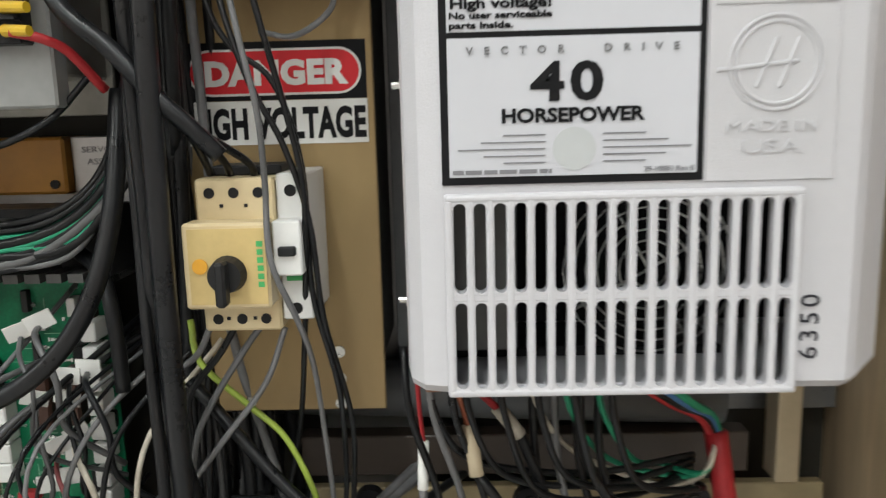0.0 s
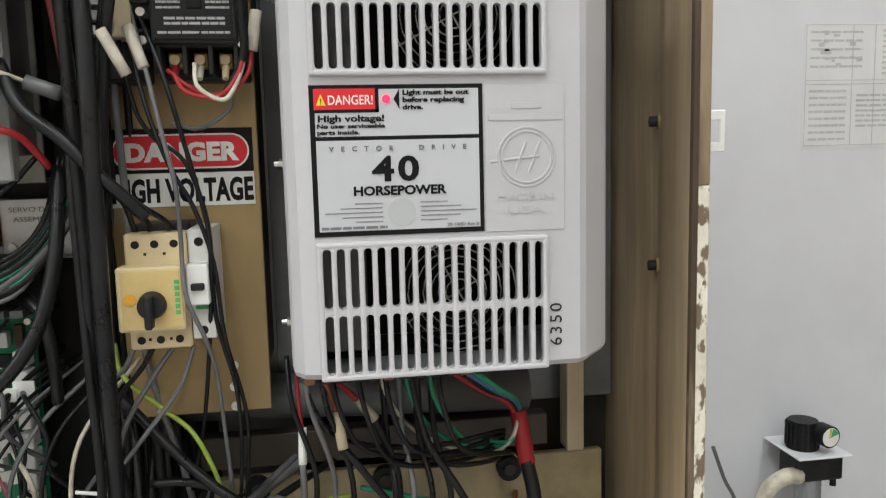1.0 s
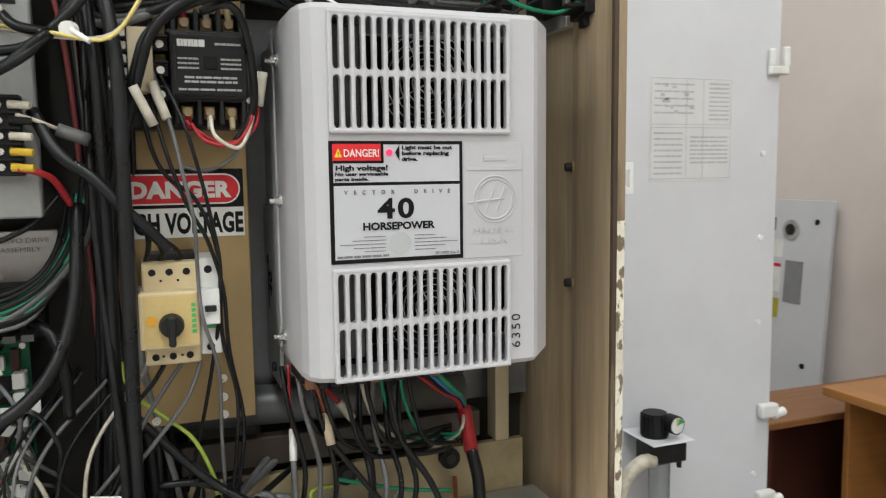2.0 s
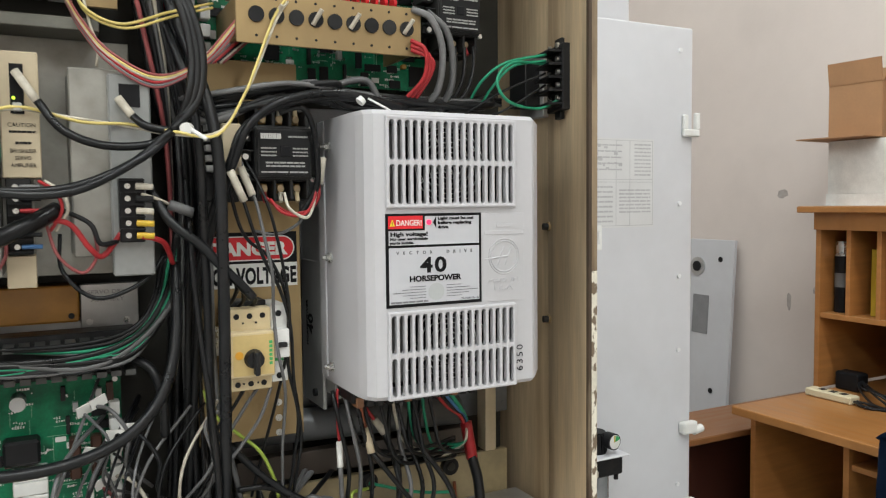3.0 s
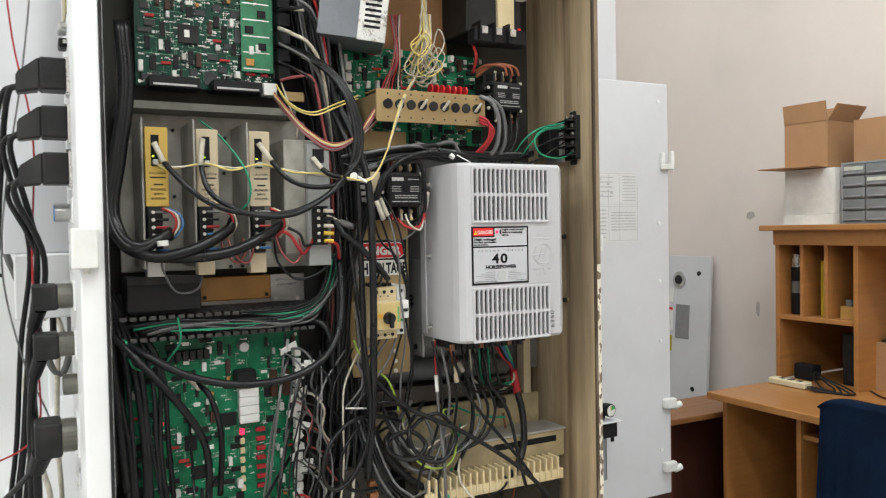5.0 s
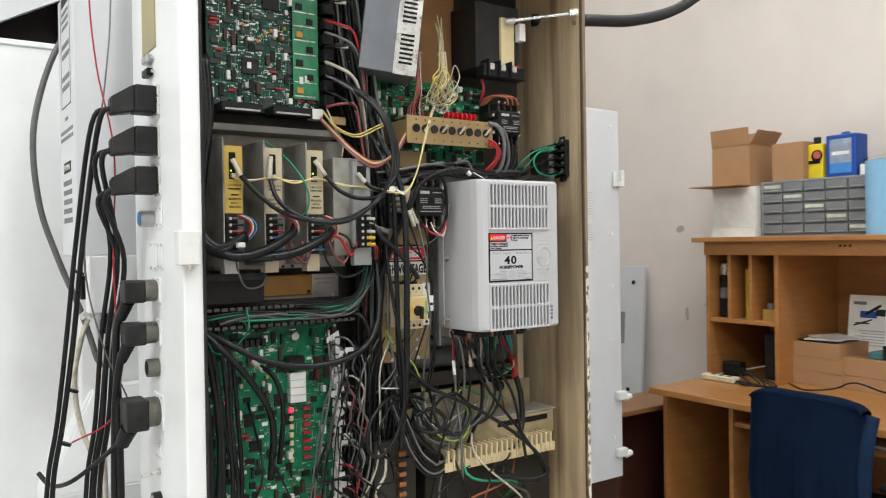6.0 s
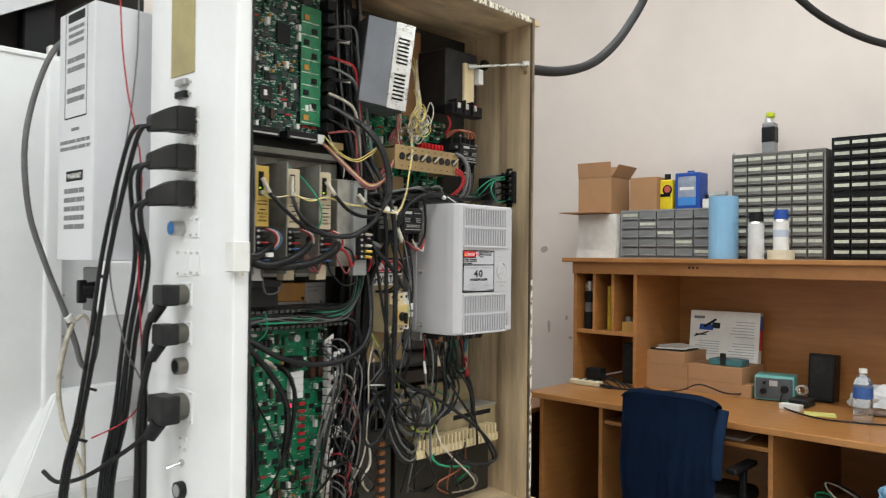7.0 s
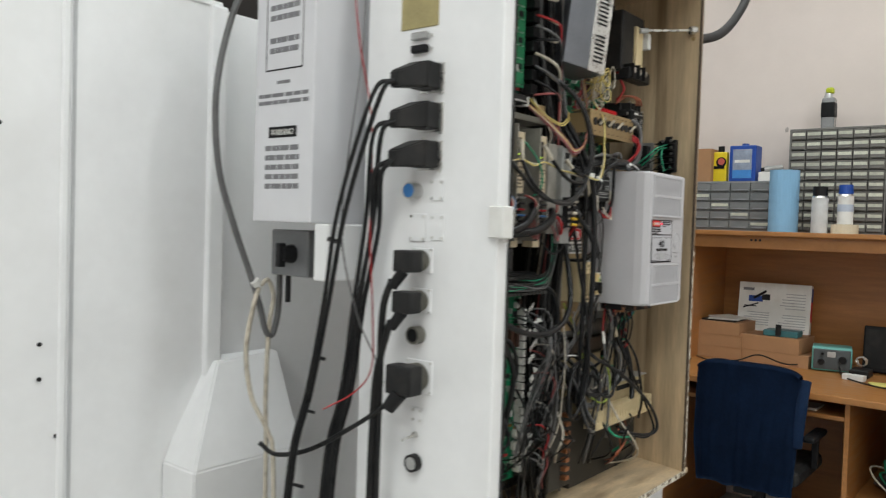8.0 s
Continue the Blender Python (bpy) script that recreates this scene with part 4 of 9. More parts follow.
def amplifier(x0, face, label, seed):
    rng = random.Random(seed)
    a = empty("servo_amplifier", label, "amplifier", "servo amplifiers")
    part("side_plate", bx(x0 - 0.012, x0 - 0.009, 0.085, 0.190, 1.405, 1.635, 0.0005), M_DIRTY, a, "grey steel side plate")
    part("heat_sink", bx(x0 - 0.009, x0 + 0.020, 0.125, 0.190, 1.42, 1.622, 0.001), M_DIRTY, a)
    f = part("face", bx(x0 - 0.006, x0 + 0.028, 0.095, 0.125, 1.500, 1.622, 0.001), face, a)
    sk = part("socket", bx(x0 + 0.003, x0 + 0.015, 0.0942, 0.0965, 1.562, 1.610), M_DARK, f)
    part("plug", bx(x0 + 0.005, x0 + 0.013, 0.086, 0.095, 1.564, 1.572, 0.0008), M_STEEL, sk)
    part("lamp", cy((x0 + 0.006, 0.0945, 1.577), (x0 + 0.006, 0.0925, 1.577), 0.0016, n=8), mat("lit_yellow_lamp", (0.55, 0.9, 0.05), 0.3, emit=1.5), sk, "lit yellow-green lamp")
    text("CAUTION", x0 + 0.012, 0.0945, 1.5495, 0.0055, M_INK, f, width=0.024)
    bars(x0 + 0.001, x0 + 0.024, 1.5425, 1.5470, 0.0945, 1, M_INK, f, rng)
    bars(x0 + 0.006, x0 + 0.020, 1.5315, 1.5365, 0.0945, 1, M_INK, f, rng)
    for i, s in enumerate(("BRUSHLESS", "SERVO", "AMPLIFIER")):
        text(s, x0 + 0.0125, 0.0945, 1.5245 - 0.007 * i, 0.0056, M_INK, f, width=(0.022, 0.014, 0.022)[i])
    tb = part("terminal_block", bx(x0 - 0.004, x0 + 0.018, 0.096, 0.125, 1.425, 1.500, 0.001), M_BLACK2, a, "black screw terminal block")
    for i in range(6):
        z = 1.433 + 0.0117 * i
        part("rib", bx(x0 - 0.004, x0 + 0.018, 0.090, 0.097, z - 0.0055, z - 0.0040), M_BLACK, tb)
        part("screw", cy((x0 + 0.004, 0.096, z), (x0 + 0.004, 0.093, z), 0.0028, n=8), M_ZINC, tb)
        part("lug", cy((x0 + 0.008, 0.0935, z), (x0 + 0.026, 0.090, z), 0.0022, n=8), (M_BLUEC, M_BLACK, M_BLUEC, M_REDC, M_BLACK, M_GREYC)[i], tb)
    part("foot", bx(x0 - 0.006, x0 + 0.020, 0.100, 0.125, 1.392, 1.424, 0.0008), M_BEIGE if face is not M_GOLD else M_STEEL, a)


amplifier(-0.511, M_GOLD, "gold faced servo amplifier with a black terminal block", 1)
amplifier(-0.435, M_BEIGE, "beige faced servo amplifier on a steel side plate", 2)
amplifier(-0.352, M_BEIGE, "beige faced servo amplifier on a steel side plate", 3)

ps = empty("power_module", "grey steel power module with a black terminal block", "power module")
part("case", bx(-0.298, -0.236, 0.105, 0.190, 1.420, 1.612, 0.0015), M_DIRTY, ps)
part("face", bx(-0.262, -0.222, 0.092, 0.108, 1.400, 1.606, 0.0015), mat("grey_enamel", (0.235, 0.24, 0.235), 0.4, vary=0.12, stain=(0.12, 0.115, 0.105), stain_amount=0.4, stain_scale=20), ps)
part("socket", bx(-0.252, -0.232, 0.0912, 0.093, 1.573, 1.596), M_DARK, ps)
tb = part("terminal_block", bx(-0.256, -0.232, 0.080, 0.093, 1.435, 1.500, 0.001), M_BLACK, ps, "black screw terminal block")
for i in range(5):
    z = 1.442 + 0.0125 * i
    part("rib", bx(-0.256, -0.232, 0.074, 0.081, z + 0.0055, z + 0.0070), M_BLACK, tb)
    part("screw", cy((-0.248, 0.080, z), (-0.248, 0.0785, z), 0.0030, n=8), M_ZINC, tb)
    part("lug", cy((-0.240, 0.078, z), (-0.224, 0.074, z - 0.001), 0.0036, 0.0030, n=10), (mat("yellow_ferrule", (0.55, 0.36, 0.02), 0.4), mat("yellow_ferrule", (0.55, 0.36, 0.02), 0.4), M_WHITEC, M_BLACK, M_WHITEC)[i], tb)

amb = empty("resin_resistor_block", "amber resin block on a grey steel bracket", "resistor", m=Matrix(((1.07, 0, 0, 0.041), (0, 0.88, 0, 0.102), (0, 0, 1.07, -0.102), (0, 0, 0, 1))))
part("block", bx(-0.428, -0.310, 0.140, 0.190, 1.346, 1.386, 0.002), M_ORANGE, amb)
brk2 = part("bracket", bx(-0.428, -0.250, 0.152, 0.190, 1.333, 1.346, 0.001), M_STEEL, amb)
en = part("end_plate", bx(-0.309, -0.249, 0.150, 0.156, 1.336, 1.386, 0.001), M_STEEL, amb, "grey steel end plate")
text("SERVO DRIVE", -0.279, 0.1495, 1.3745, 0.0062, M_GINK, en, width=0.044)
text("ASSEMBLY", -0.281, 0.1495, 1.3660, 0.0062, M_GINK, en, width=0.034)
for x in (-0.300, -0.262):
    part("screw", cy((x, 0.150, 1.344), (x, 0.147, 1.344), 0.0036, n=10), M_ZINC, en)
for x in (-0.420, -0.318):
    part("screw", cy((x, 0.140, 1.353), (x, 0.137, 1.353), 0.0032, n=10), M_BLACK2, amb)
fanb = empty("dark_fan_tray", "black steel fan tray beneath the amplifiers", "fan tray")
part("tray", bx(-0.545, -0.432, 0.130, 0.190, 1.335, 1.390, 0.002), M_BLACK, fanb)
part("lip", bx(-0.545, -0.432, 0.122, 0.131, 1.378, 1.392, 0.001), M_BLACK2, fanb)
duct = empty("wiring_duct", "slotted grey wiring duct full of wires", "wiring duct")
part("base", bx(-0.56, -0.235, 0.165, 0.205, 1.286, 1.334, 0.001), M_BLACK2, duct)
for i in range(22):
    part("finger", bx(-0.555 + 0.0145 * i, -0.545 + 0.0145 * i, 0.135, 0.165, 1.322, 1.328), mat("dusty_grey_duct", (0.055, 0.055, 0.052), 0.6, vary=0.2), duct)
    part("finger", bx(-0.555 + 0.0145 * i, -0.545 + 0.0145 * i, 0.135, 0.165, 1.288, 1.294), mat("dusty_grey_duct", (0.055, 0.055, 0.052), 0.6, vary=0.2), duct)

# ---- upper right ----
psu = empty("power_supply", "steel switching power supply with a slotted cover", "power supply", m=pose(-0.155, 0.135, 1.885, 0, 0, -20) @ pose(0, 0, 0, 0, 7, 0))
part("case", bx(-0.055, 0.060, -0.045, 0.055, -0.095, 0.105, 0.001), mat("dark_grey_steel", (0.16, 0.17, 0.19), 0.35, metal=0.6, vary=0.12), psu)
fr = part("cover", bx(0.0605, 0.063, -0.047, 0.055, -0.097, 0.107, 0.0005), M_ZINC, psu, "bright slotted steel cover")
fr2 = part("cover", bx(0.014, 0.0605, -0.0475, -0.0455, -0.097, 0.107, 0.0005), M_ZINC, psu, "bright slotted steel cover")
for k in range(2):
    for i in range(7):
        z = -0.075 + k * 0.085 + i * 0.0095
        part("slot", bx(0.024, 0.052, -0.0482, -0.0474, z, z + 0.0045), M_DARK, fr2)
disc = empty("main_disconnect", "dark main disconnect switch with a cream operating plate", "disconnect switch")
part("body", bx(0.075, 0.200, 0.130, 0.232, 1.835, 1.985, 0.003), M_BLACK2, disc)
part("terminal_shield", bx(0.080, 0.198, 0.108, 0.140, 1.812, 1.842, 0.003), M_BLACK, disc)
part("operating_plate", bx(0.140, 0.178, 0.122, 0.132, 1.838, 1.955, 0.001), M_CREAM, disc, "cream operating plate")
part("red_button", cy((0.192, 0.131, 1.848), (0.192, 0.126, 1.848), 0.004, n=12), M_RED, disc)
for i in range(3):
    x = 0.098 + 0.032 * i
    part("barrier", bx(x - 0.012, x - 0.009, 0.100, 0.140, 1.815, 1.850), M_BLACK, disc)
    part("lug", bx(x - 0.006, x + 0.008, 0.104, 0.112, 1.828, 1.842, 0.0008), M_ZINC, disc)
part("white_block", bx(0.186, 0.204, 0.112, 0.130, 1.905, 1.945, 0.001), M_WPLAST, disc)
rod = empty("disconnect_shaft", "zinc operating shaft with a nut at the wall", "shaft", m=pose(-0.010, -0.006, 0))
part("rod", cy((0.160, 0.125, 1.945), (0.293, 0.030, 1.962), 0.0035, n=10), M_ZINC, rod)
part("nut", cy((0.279, 0.040, 1.960), (0.2955, 0.028, 1.962), 0.011, n=6), M_ZINC, rod)
part("collar", cy((0.160, 0.125, 1.945), (0.178, 0.112, 1.947), 0.007, n=10), M_STEEL, rod)
part("lower_nut", cy((0.2955, 0.035, 1.940), (0.287, 0.035, 1.940), 0.006, n=6), M_BRASS, rod)

wt = empty("wall_terminal_block", "black terminal block screwed to the side wall", "terminal block", m=pose(0.2985, 0.090, 0, 0, 0, -14) @ pose(-0.2955, -0.090, 0))
part("base", bx(0.284, 0.2955, 0.062, 0.118, 1.592, 1.678, 0.001), M_BLACK, wt)
for i in range(5):
    z = 1.600 + 0.017 * i
    part("barrier", bx(0.266, 0.285, 0.064, 0.116, z - 0.0015, z + 0.0015), M_BLACK, wt)
    for y in (0.075, 0.102):
        part("screw", cy((0.284, y, z + 0.008), (0.280, y, z + 0.008), 0.004, n=10), M_ZINC, wt)
for z in (1.588, 1.682):
    part("ear", bx(0.288, 0.2955, 0.080, 0.100, z - 0.006, z + 0.006, 0.001), M_BLACK2, wt)
bk = empty("relay_bracket", "dark steel bracket with a small relay on the side wall", "bracket", m=pose(0.013, -0.004, 0))
part("plate", bx(0.286, 0.2955, 0.140, 0.200, 1.590, 1.675, 0.001), M_STEEL, bk)
part("relay", bx(0.262, 0.286, 0.148, 0.190, 1.605, 1.665, 0.001), M_BLACK2, bk)
for z in (1.437, 1.306):
    w = empty("wall_screw", "dark screw head in the tan side wall", "screw", "wall screws")
    part("head", cy((0.308, 0.137, z), (0.300, 0.139, z), 0.0048, n=12), M_BLACK2, w)
    part("washer", cy((0.3088, 0.137, z), (0.3068, 0.1375, z), 0.0065, n=14), M_BRASS, w)

# ---- lower right ----
xb = empty("transformer_chassis", "beige steel chassis with dark slot and cream terminal strip", "transformer")
part("top_flange", bx(-0.115, 0.280, 0.205, 0.215, 1.040, 1.106, 0.001), M_DUSTY, xb, "dusty beige flange with rubber grommets")
for x in (-0.068, 0.055, 0.180):
    part("grommet", cy((x, 0.206, 1.096), (x, 0.196, 1.096), 0.0125, n=18), M_BLACK, xb, "black rubber grommet")
    part("grommet_core", cy((x, 0.197, 1.096), (x, 0.194, 1.096), 0.006, n=14), M_BACK, xb)
ch = part("chassis", bx(-0.06, 0.292, 0.132, 0.204, 0.985, 1.040, 0.002), M_DUSTY, xb, "dusty beige chassis")
part("lid", bx(-0.062, 0.294, 0.128, 0.204, 1.040, 1.044, 0.001), M_STEEL, ch)
part("slot", bx(0.12, 0.270, 0.1305, 0.133, 1.018, 1.030), M_DARK, ch)
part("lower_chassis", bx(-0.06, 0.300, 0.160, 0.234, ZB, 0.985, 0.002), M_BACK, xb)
ts = part("terminal_strip", bx(-0.05, 0.262, 0.096, 0.131, 0.952, 0.972, 0.001), M_CREAM, xb, "cream toothed terminal strip")
for i in range(21):
    x = -0.045 + 0.0145 * i
    part("tooth", bx(x, x + 0.004, 0.092, 0.128, 0.957, 0.998, 0.001), M_CREAM, ts)
for i in range(8):
    part("copper_lug", bx(-0.155 + 0.006, -0.132, 0.120, 0.135, 0.850 + 0.021 * i, 0.860 + 0.021 * i, 0.001), mat("copper_strip", (0.40, 0.17, 0.08), 0.35, metal=0.8), xb)
part("lug_panel", bx(-0.20, -0.10, 0.135, 0.160, 0.83, 1.03, 0.001), M_BACK, xb)
part("cream_post", bx(0.243, 0.261, 0.205, 0.230, 1.106, 1.262, 0.001), M_BEIGE, xb)
pipe = tagged(link("grey_conduit", cy((-0.18, 0.225, 1.185), (0.205, 0.225, 1.170), 0.022, n=20), mat("dull_grey_paint", (0.10, 0.105, 0.11), 0.4), smooth=True), "grey conduit lying behind the drive", "conduit")
bar = tagged(link("brown_bar", bx(-0.12, 0.222, 0.205, 0.224, 1.116, 1.148, 0.001), mat("dark_brown_bar", (0.045, 0.033, 0.025), 0.5, vary=0.2)), "dark brown steel bar under the conduit", "bar")
bplate = tagged(link("grey_back_plate", bx(-0.046, 0.305, 0.245, 0.250, 1.15, 1.60, 0.0005), mat("blue_grey_plate", (0.17, 0.18, 0.19), 0.35, metal=0.5, vary=0.15, stain=(0.06, 0.06, 0.06), stain_amount=0.6, stain_scale=4)), "blue-grey steel plate behind the drive", "plate")


# ---- cables and wires ----
COLOUR = {"black_cable_jacket": "black", "grey_cable_jacket": "grey", "off_white_wire": "off-white", "red_wire": "red", "green_wire": "green",
          "yellow_wire": "yellow", "yellow_green_wire": "yellow-green", "blue_wire": "blue", "maroon_wire": "maroon", "white_label": "white", "beige_enamel": "tan", "dark_orange_wire": "dark orange"}
PLACE = {"motor_cable": "thick {} motor cable sagging below the servo amplifiers", "signal_cable": "{} shielded signal cable tied beside the amplifiers",
         "sleeve": "short {} marker sleeve on a cable end", "twisted_wire": "thin {} wire of a twisted pair across the amplifiers",
         "thin_wire": "thin {} wire of a loose harness", "power_wire": "{} power wire beside the capacitor bracket", "earth_wire": "{} earth wire hanging in a loose curve",
         "control_cable": "{} control cable in the bundle above the drive", "contactor_cable": "{} cable looping round the contactor", "contactor_wire": "thin {} wire looping below the contactor",
         "feed_cable": "{} feed cable running to the motor breaker", "feed_wire": "{} feed wire entering the motor breaker", "control_wire": "{} control wire crossing the danger sign",
         "load_wire": "{} load wire leaving the motor breaker", "trunk_cable": "thick {} cable of the vertical trunk", "loop_cable": "{} cable looping over the lower circuit board",
         "duct_wire": "{} wire running along the wiring duct", "lead": "short {} lead between screw terminals",
         "drive_lead": "short {} lead under the drive", "drive_cable": "{} cable hanging from the drive terminals", "coiled_cable": "{} cable lying in a loose coil",
         "lower_wire": "{} wire in the tangle at the cabinet bottom", "board_cable": "{} cable leaving the processor board", "wire": "thin {} wire inside the cabinet",
         "plug_cable": "{} cable hanging from the wall plugs", "loose_wire": "thin loose {} wire dangling outside the cabinet", "hose": "{} hose on the machine panel"}


def run(name, r, material, *pts):
    """One cable of radius r through the points."""
    pts = [Vector(p) for p in pts]
    if name == "plug_tag":
        bm = bx(-0.009, 0.009, -0.0008, 0.0008, -0.006, 0.006)
        ob = link("paper_tag", bm, M_WLABEL)
        ob.matrix_world = Matrix.Translation((pts[0] + pts[1]) / 2) @ pose(0, 0, 0, 20 - 900 * pts[0].z % 40, 25 - 700 * pts[1].z % 60, 30 - 800 * pts[0].x % 60)
        return tagged(ob, "white paper tag on a wire plug", "tag", "paper tags")
    ob = cable(name, pts, r, material, n=8 if r > 0.004 else 6, step=6 if len(pts) > 2 else 2)
    kind = COLOUR.get(material.name, "black")
    tagged(ob, PLACE[name].format(kind), "sleeve" if name == "sleeve" else "cable" if "cable" in name else "hose" if name == "hose" else "wire", name + "s")
    return ob


def trunk(n, seed):
    """The vertical trunk of cables between the boards and the breaker plate."""
    rng = random.Random(seed)
    for i in range(n):
        r = rng.choice((0.0022, 0.0028, 0.0034, 0.0045))
        u, d = rng.random(), rng.uniform(0.145, 0.228)
        j = lambda k: rng.uniform(-k, k)
        pts = [(-0.262 + 0.075 * u + j(0.006), d + 0.01, 2.05), (-0.245 + 0.066 * u + j(0.006), d, 1.82), (-0.195 + 0.038 * u + j(0.005), d - 0.02, 1.57),
               (-0.188 + 0.036 * u + j(0.005), d - 0.01, 1.42), (-0.190 + 0.052 * u + j(0.010), d, 1.25), (-0.200 + 0.070 * u + j(0.018), d + j(0.02), 1.08),
               (-0.25 + 0.11 * u + j(0.03), d + j(0.02), 0.93), (-0.25 + 0.13 * u + j(0.05), d + j(0.02), 0.805)]
        pts = [(x, min(max(y, 0.12), 0.24), z) for x, y, z in pts]
        run("trunk_cable", r, M_CABLE if rng.random() < 0.72 else M_GREYC, *pts)


trunk(38, 8)


def tie(a, b, r, material=M_WPLAST, colour="white"):
    ob = link("cable_tie", cy(a, b, r, n=10), material)
    tagged(ob, colour + " nylon cable tie round a bundle", "cable tie", "cable ties")


tie((-0.193, 0.056, 1.549), (-0.190, 0.063, 1.5500), 0.0066)
tie((-0.189, 0.047, 1.5475), (-0.176, 0.040, 1.538), 0.0022)
tie((-0.498, 0.070, 1.448), (-0.4975, 0.070, 1.440), 0.0085)
tie((-0.200, 0.10, 1.150), (-0.160, 0.095, 1.146), 0.0016)
tie((0.005, 0.055, 1.590), (0.030, 0.050, 1.577), 0.0012)
tie((-0.003, 0.062, 1.586), (0.001, 0.062, 1.590), 0.0055)

run('motor_cable', 0.0075, M_CABLE, (-0.542, 0.13, 1.786), (-0.539, 0.12, 1.679), (-0.555, 0.11, 1.572), (-0.566, 0.1, 1.49), (-0.54, 0.075, 1.442), (-0.482, 0.085, 1.455))
run('motor_cable', 0.0075, M_CABLE, (-0.536, 0.13, 1.787), (-0.533, 0.12, 1.679), (-0.549, 0.11, 1.572), (-0.561, 0.1, 1.49), (-0.535, 0.075, 1.434), (-0.482, 0.085, 1.463))
run('motor_cable', 0.0075, M_CABLE, (-0.546, 0.13, 1.786), (-0.543, 0.12, 1.678), (-0.559, 0.11, 1.572), (-0.57, 0.1, 1.49), (-0.544, 0.075, 1.438), (-0.482, 0.085, 1.46))
run('motor_cable', 0.0085, M_CABLE, (-0.564, 0.11, 1.512), (-0.555, 0.1, 1.46), (-0.515, 0.07, 1.424), (-0.453, 0.065, 1.434), (-0.401, 0.075, 1.461), (-0.387, 0.085, 1.479))
run('motor_cable', 0.0085, M_CABLE, (-0.568, 0.11, 1.483), (-0.543, 0.1, 1.436), (-0.48, 0.075, 1.421), (-0.404, 0.062, 1.427), (-0.343, 0.065, 1.452), (-0.312, 0.085, 1.469))

run('signal_cable', 0.0042, M_CABLE, (-0.492, 0.08, 1.567), (-0.462, 0.06, 1.529), (-0.425, 0.052, 1.501), (-0.375, 0.05, 1.488), (-0.306, 0.05, 1.489), (-0.247, 0.055, 1.513), (-0.207, 0.06, 1.547))
run('signal_cable', 0.0042, M_CABLE, (-0.437, 0.08, 1.564), (-0.432, 0.065, 1.53), (-0.411, 0.055, 1.505), (-0.368, 0.048, 1.486), (-0.299, 0.048, 1.486), (-0.235, 0.055, 1.52), (-0.205, 0.062, 1.546))
run('signal_cable', 0.0042, M_CABLE, (-0.326, 0.08, 1.574), (-0.305, 0.065, 1.545), (-0.27, 0.06, 1.531), (-0.228, 0.06, 1.533), (-0.206, 0.062, 1.547))
run('signal_cable', 0.0042, M_CABLE, (-0.241, 0.08, 1.563), (-0.229, 0.07, 1.552), (-0.205, 0.064, 1.547))
run('signal_cable', 0.0042, M_CABLE, (-0.206, 0.062, 1.547), (-0.179, 0.065, 1.58), (-0.172, 0.07, 1.627), (-0.184, 0.08, 1.683), (-0.207, 0.1, 1.728), (-0.244, 0.135, 1.764), (-0.263, 0.16, 1.779))
run('signal_cable', 0.0042, M_CABLE, (-0.204, 0.068, 1.548), (-0.184, 0.065, 1.58), (-0.178, 0.07, 1.627), (-0.189, 0.08, 1.683), (-0.213, 0.1, 1.727), (-0.25, 0.135, 1.764), (-0.264, 0.16, 1.773))
run('signal_cable', 0.0042, M_CABLE, (-0.202, 0.074, 1.548), (-0.189, 0.065, 1.58), (-0.183, 0.07, 1.627), (-0.194, 0.08, 1.683), (-0.218, 0.1, 1.727), (-0.255, 0.135, 1.763), (-0.264, 0.16, 1.768))

run('sleeve', 0.0044, M_WHITEC, (-0.504, 0.088, 1.597), (-0.492, 0.079, 1.567))
run('sleeve', 0.0044, M_WHITEC, (-0.432, 0.088, 1.605), (-0.438, 0.079, 1.563))
run('sleeve', 0.0044, M_WHITEC, (-0.344, 0.088, 1.602), (-0.326, 0.079, 1.573))
run('sleeve', 0.0044, M_WHITEC, (-0.253, 0.088, 1.581), (-0.241, 0.079, 1.562))
run('sleeve', 0.0044, M_WHITEC, (-0.147, 0.07, 1.508), (-0.132, 0.075, 1.476))
run('sleeve', 0.0048, M_WHITEC, (-0.038, 0.09, 1.525), (-0.043, 0.09, 1.495))
run('sleeve', 0.006, M_GREYC, (-0.207, 0.09, 1.473), (-0.183, 0.09, 1.464))
run('sleeve', 0.0044, M_WHITEC, (-0.132, 0.088, 1.513), (-0.121, 0.082, 1.482))
run('sleeve', 0.0055, M_WHITEC, (-0.45, 0.15, 1.222), (-0.44, 0.12, 1.209))
run('sleeve', 0.0038, M_WLABEL, (-0.019, 0.105, 1.188), (-0.020, 0.100, 1.158))
run('sleeve', 0.0046, M_BEIGE, (0.010, 0.092, 1.204), (0.014, 0.085, 1.174))
run('sleeve', 0.0048, M_WHITEC, (0.028, 0.110, 1.208), (0.042, 0.112, 1.188))
run('sleeve', 0.008, M_REDC, (0.177, 0.146, 1.174), (0.184, 0.142, 1.124))
run('sleeve', 0.0038, M_WHITEC, (-0.273, 0.135, 1.926), (-0.254, 0.122, 1.924))
run('sleeve', 0.003, M_WHITEC, (-0.27, 0.135, 1.883), (-0.249, 0.122, 1.874))
run('sleeve', 0.0038, M_WHITEC, (-0.271, 0.135, 1.839), (-0.251, 0.122, 1.836))
run('sleeve', 0.003, M_WHITEC, (-0.268, 0.135, 1.768), (-0.247, 0.122, 1.753))
run('sleeve', 0.003, M_WHITEC, (-0.268, 0.135, 1.738), (-0.247, 0.122, 1.723))

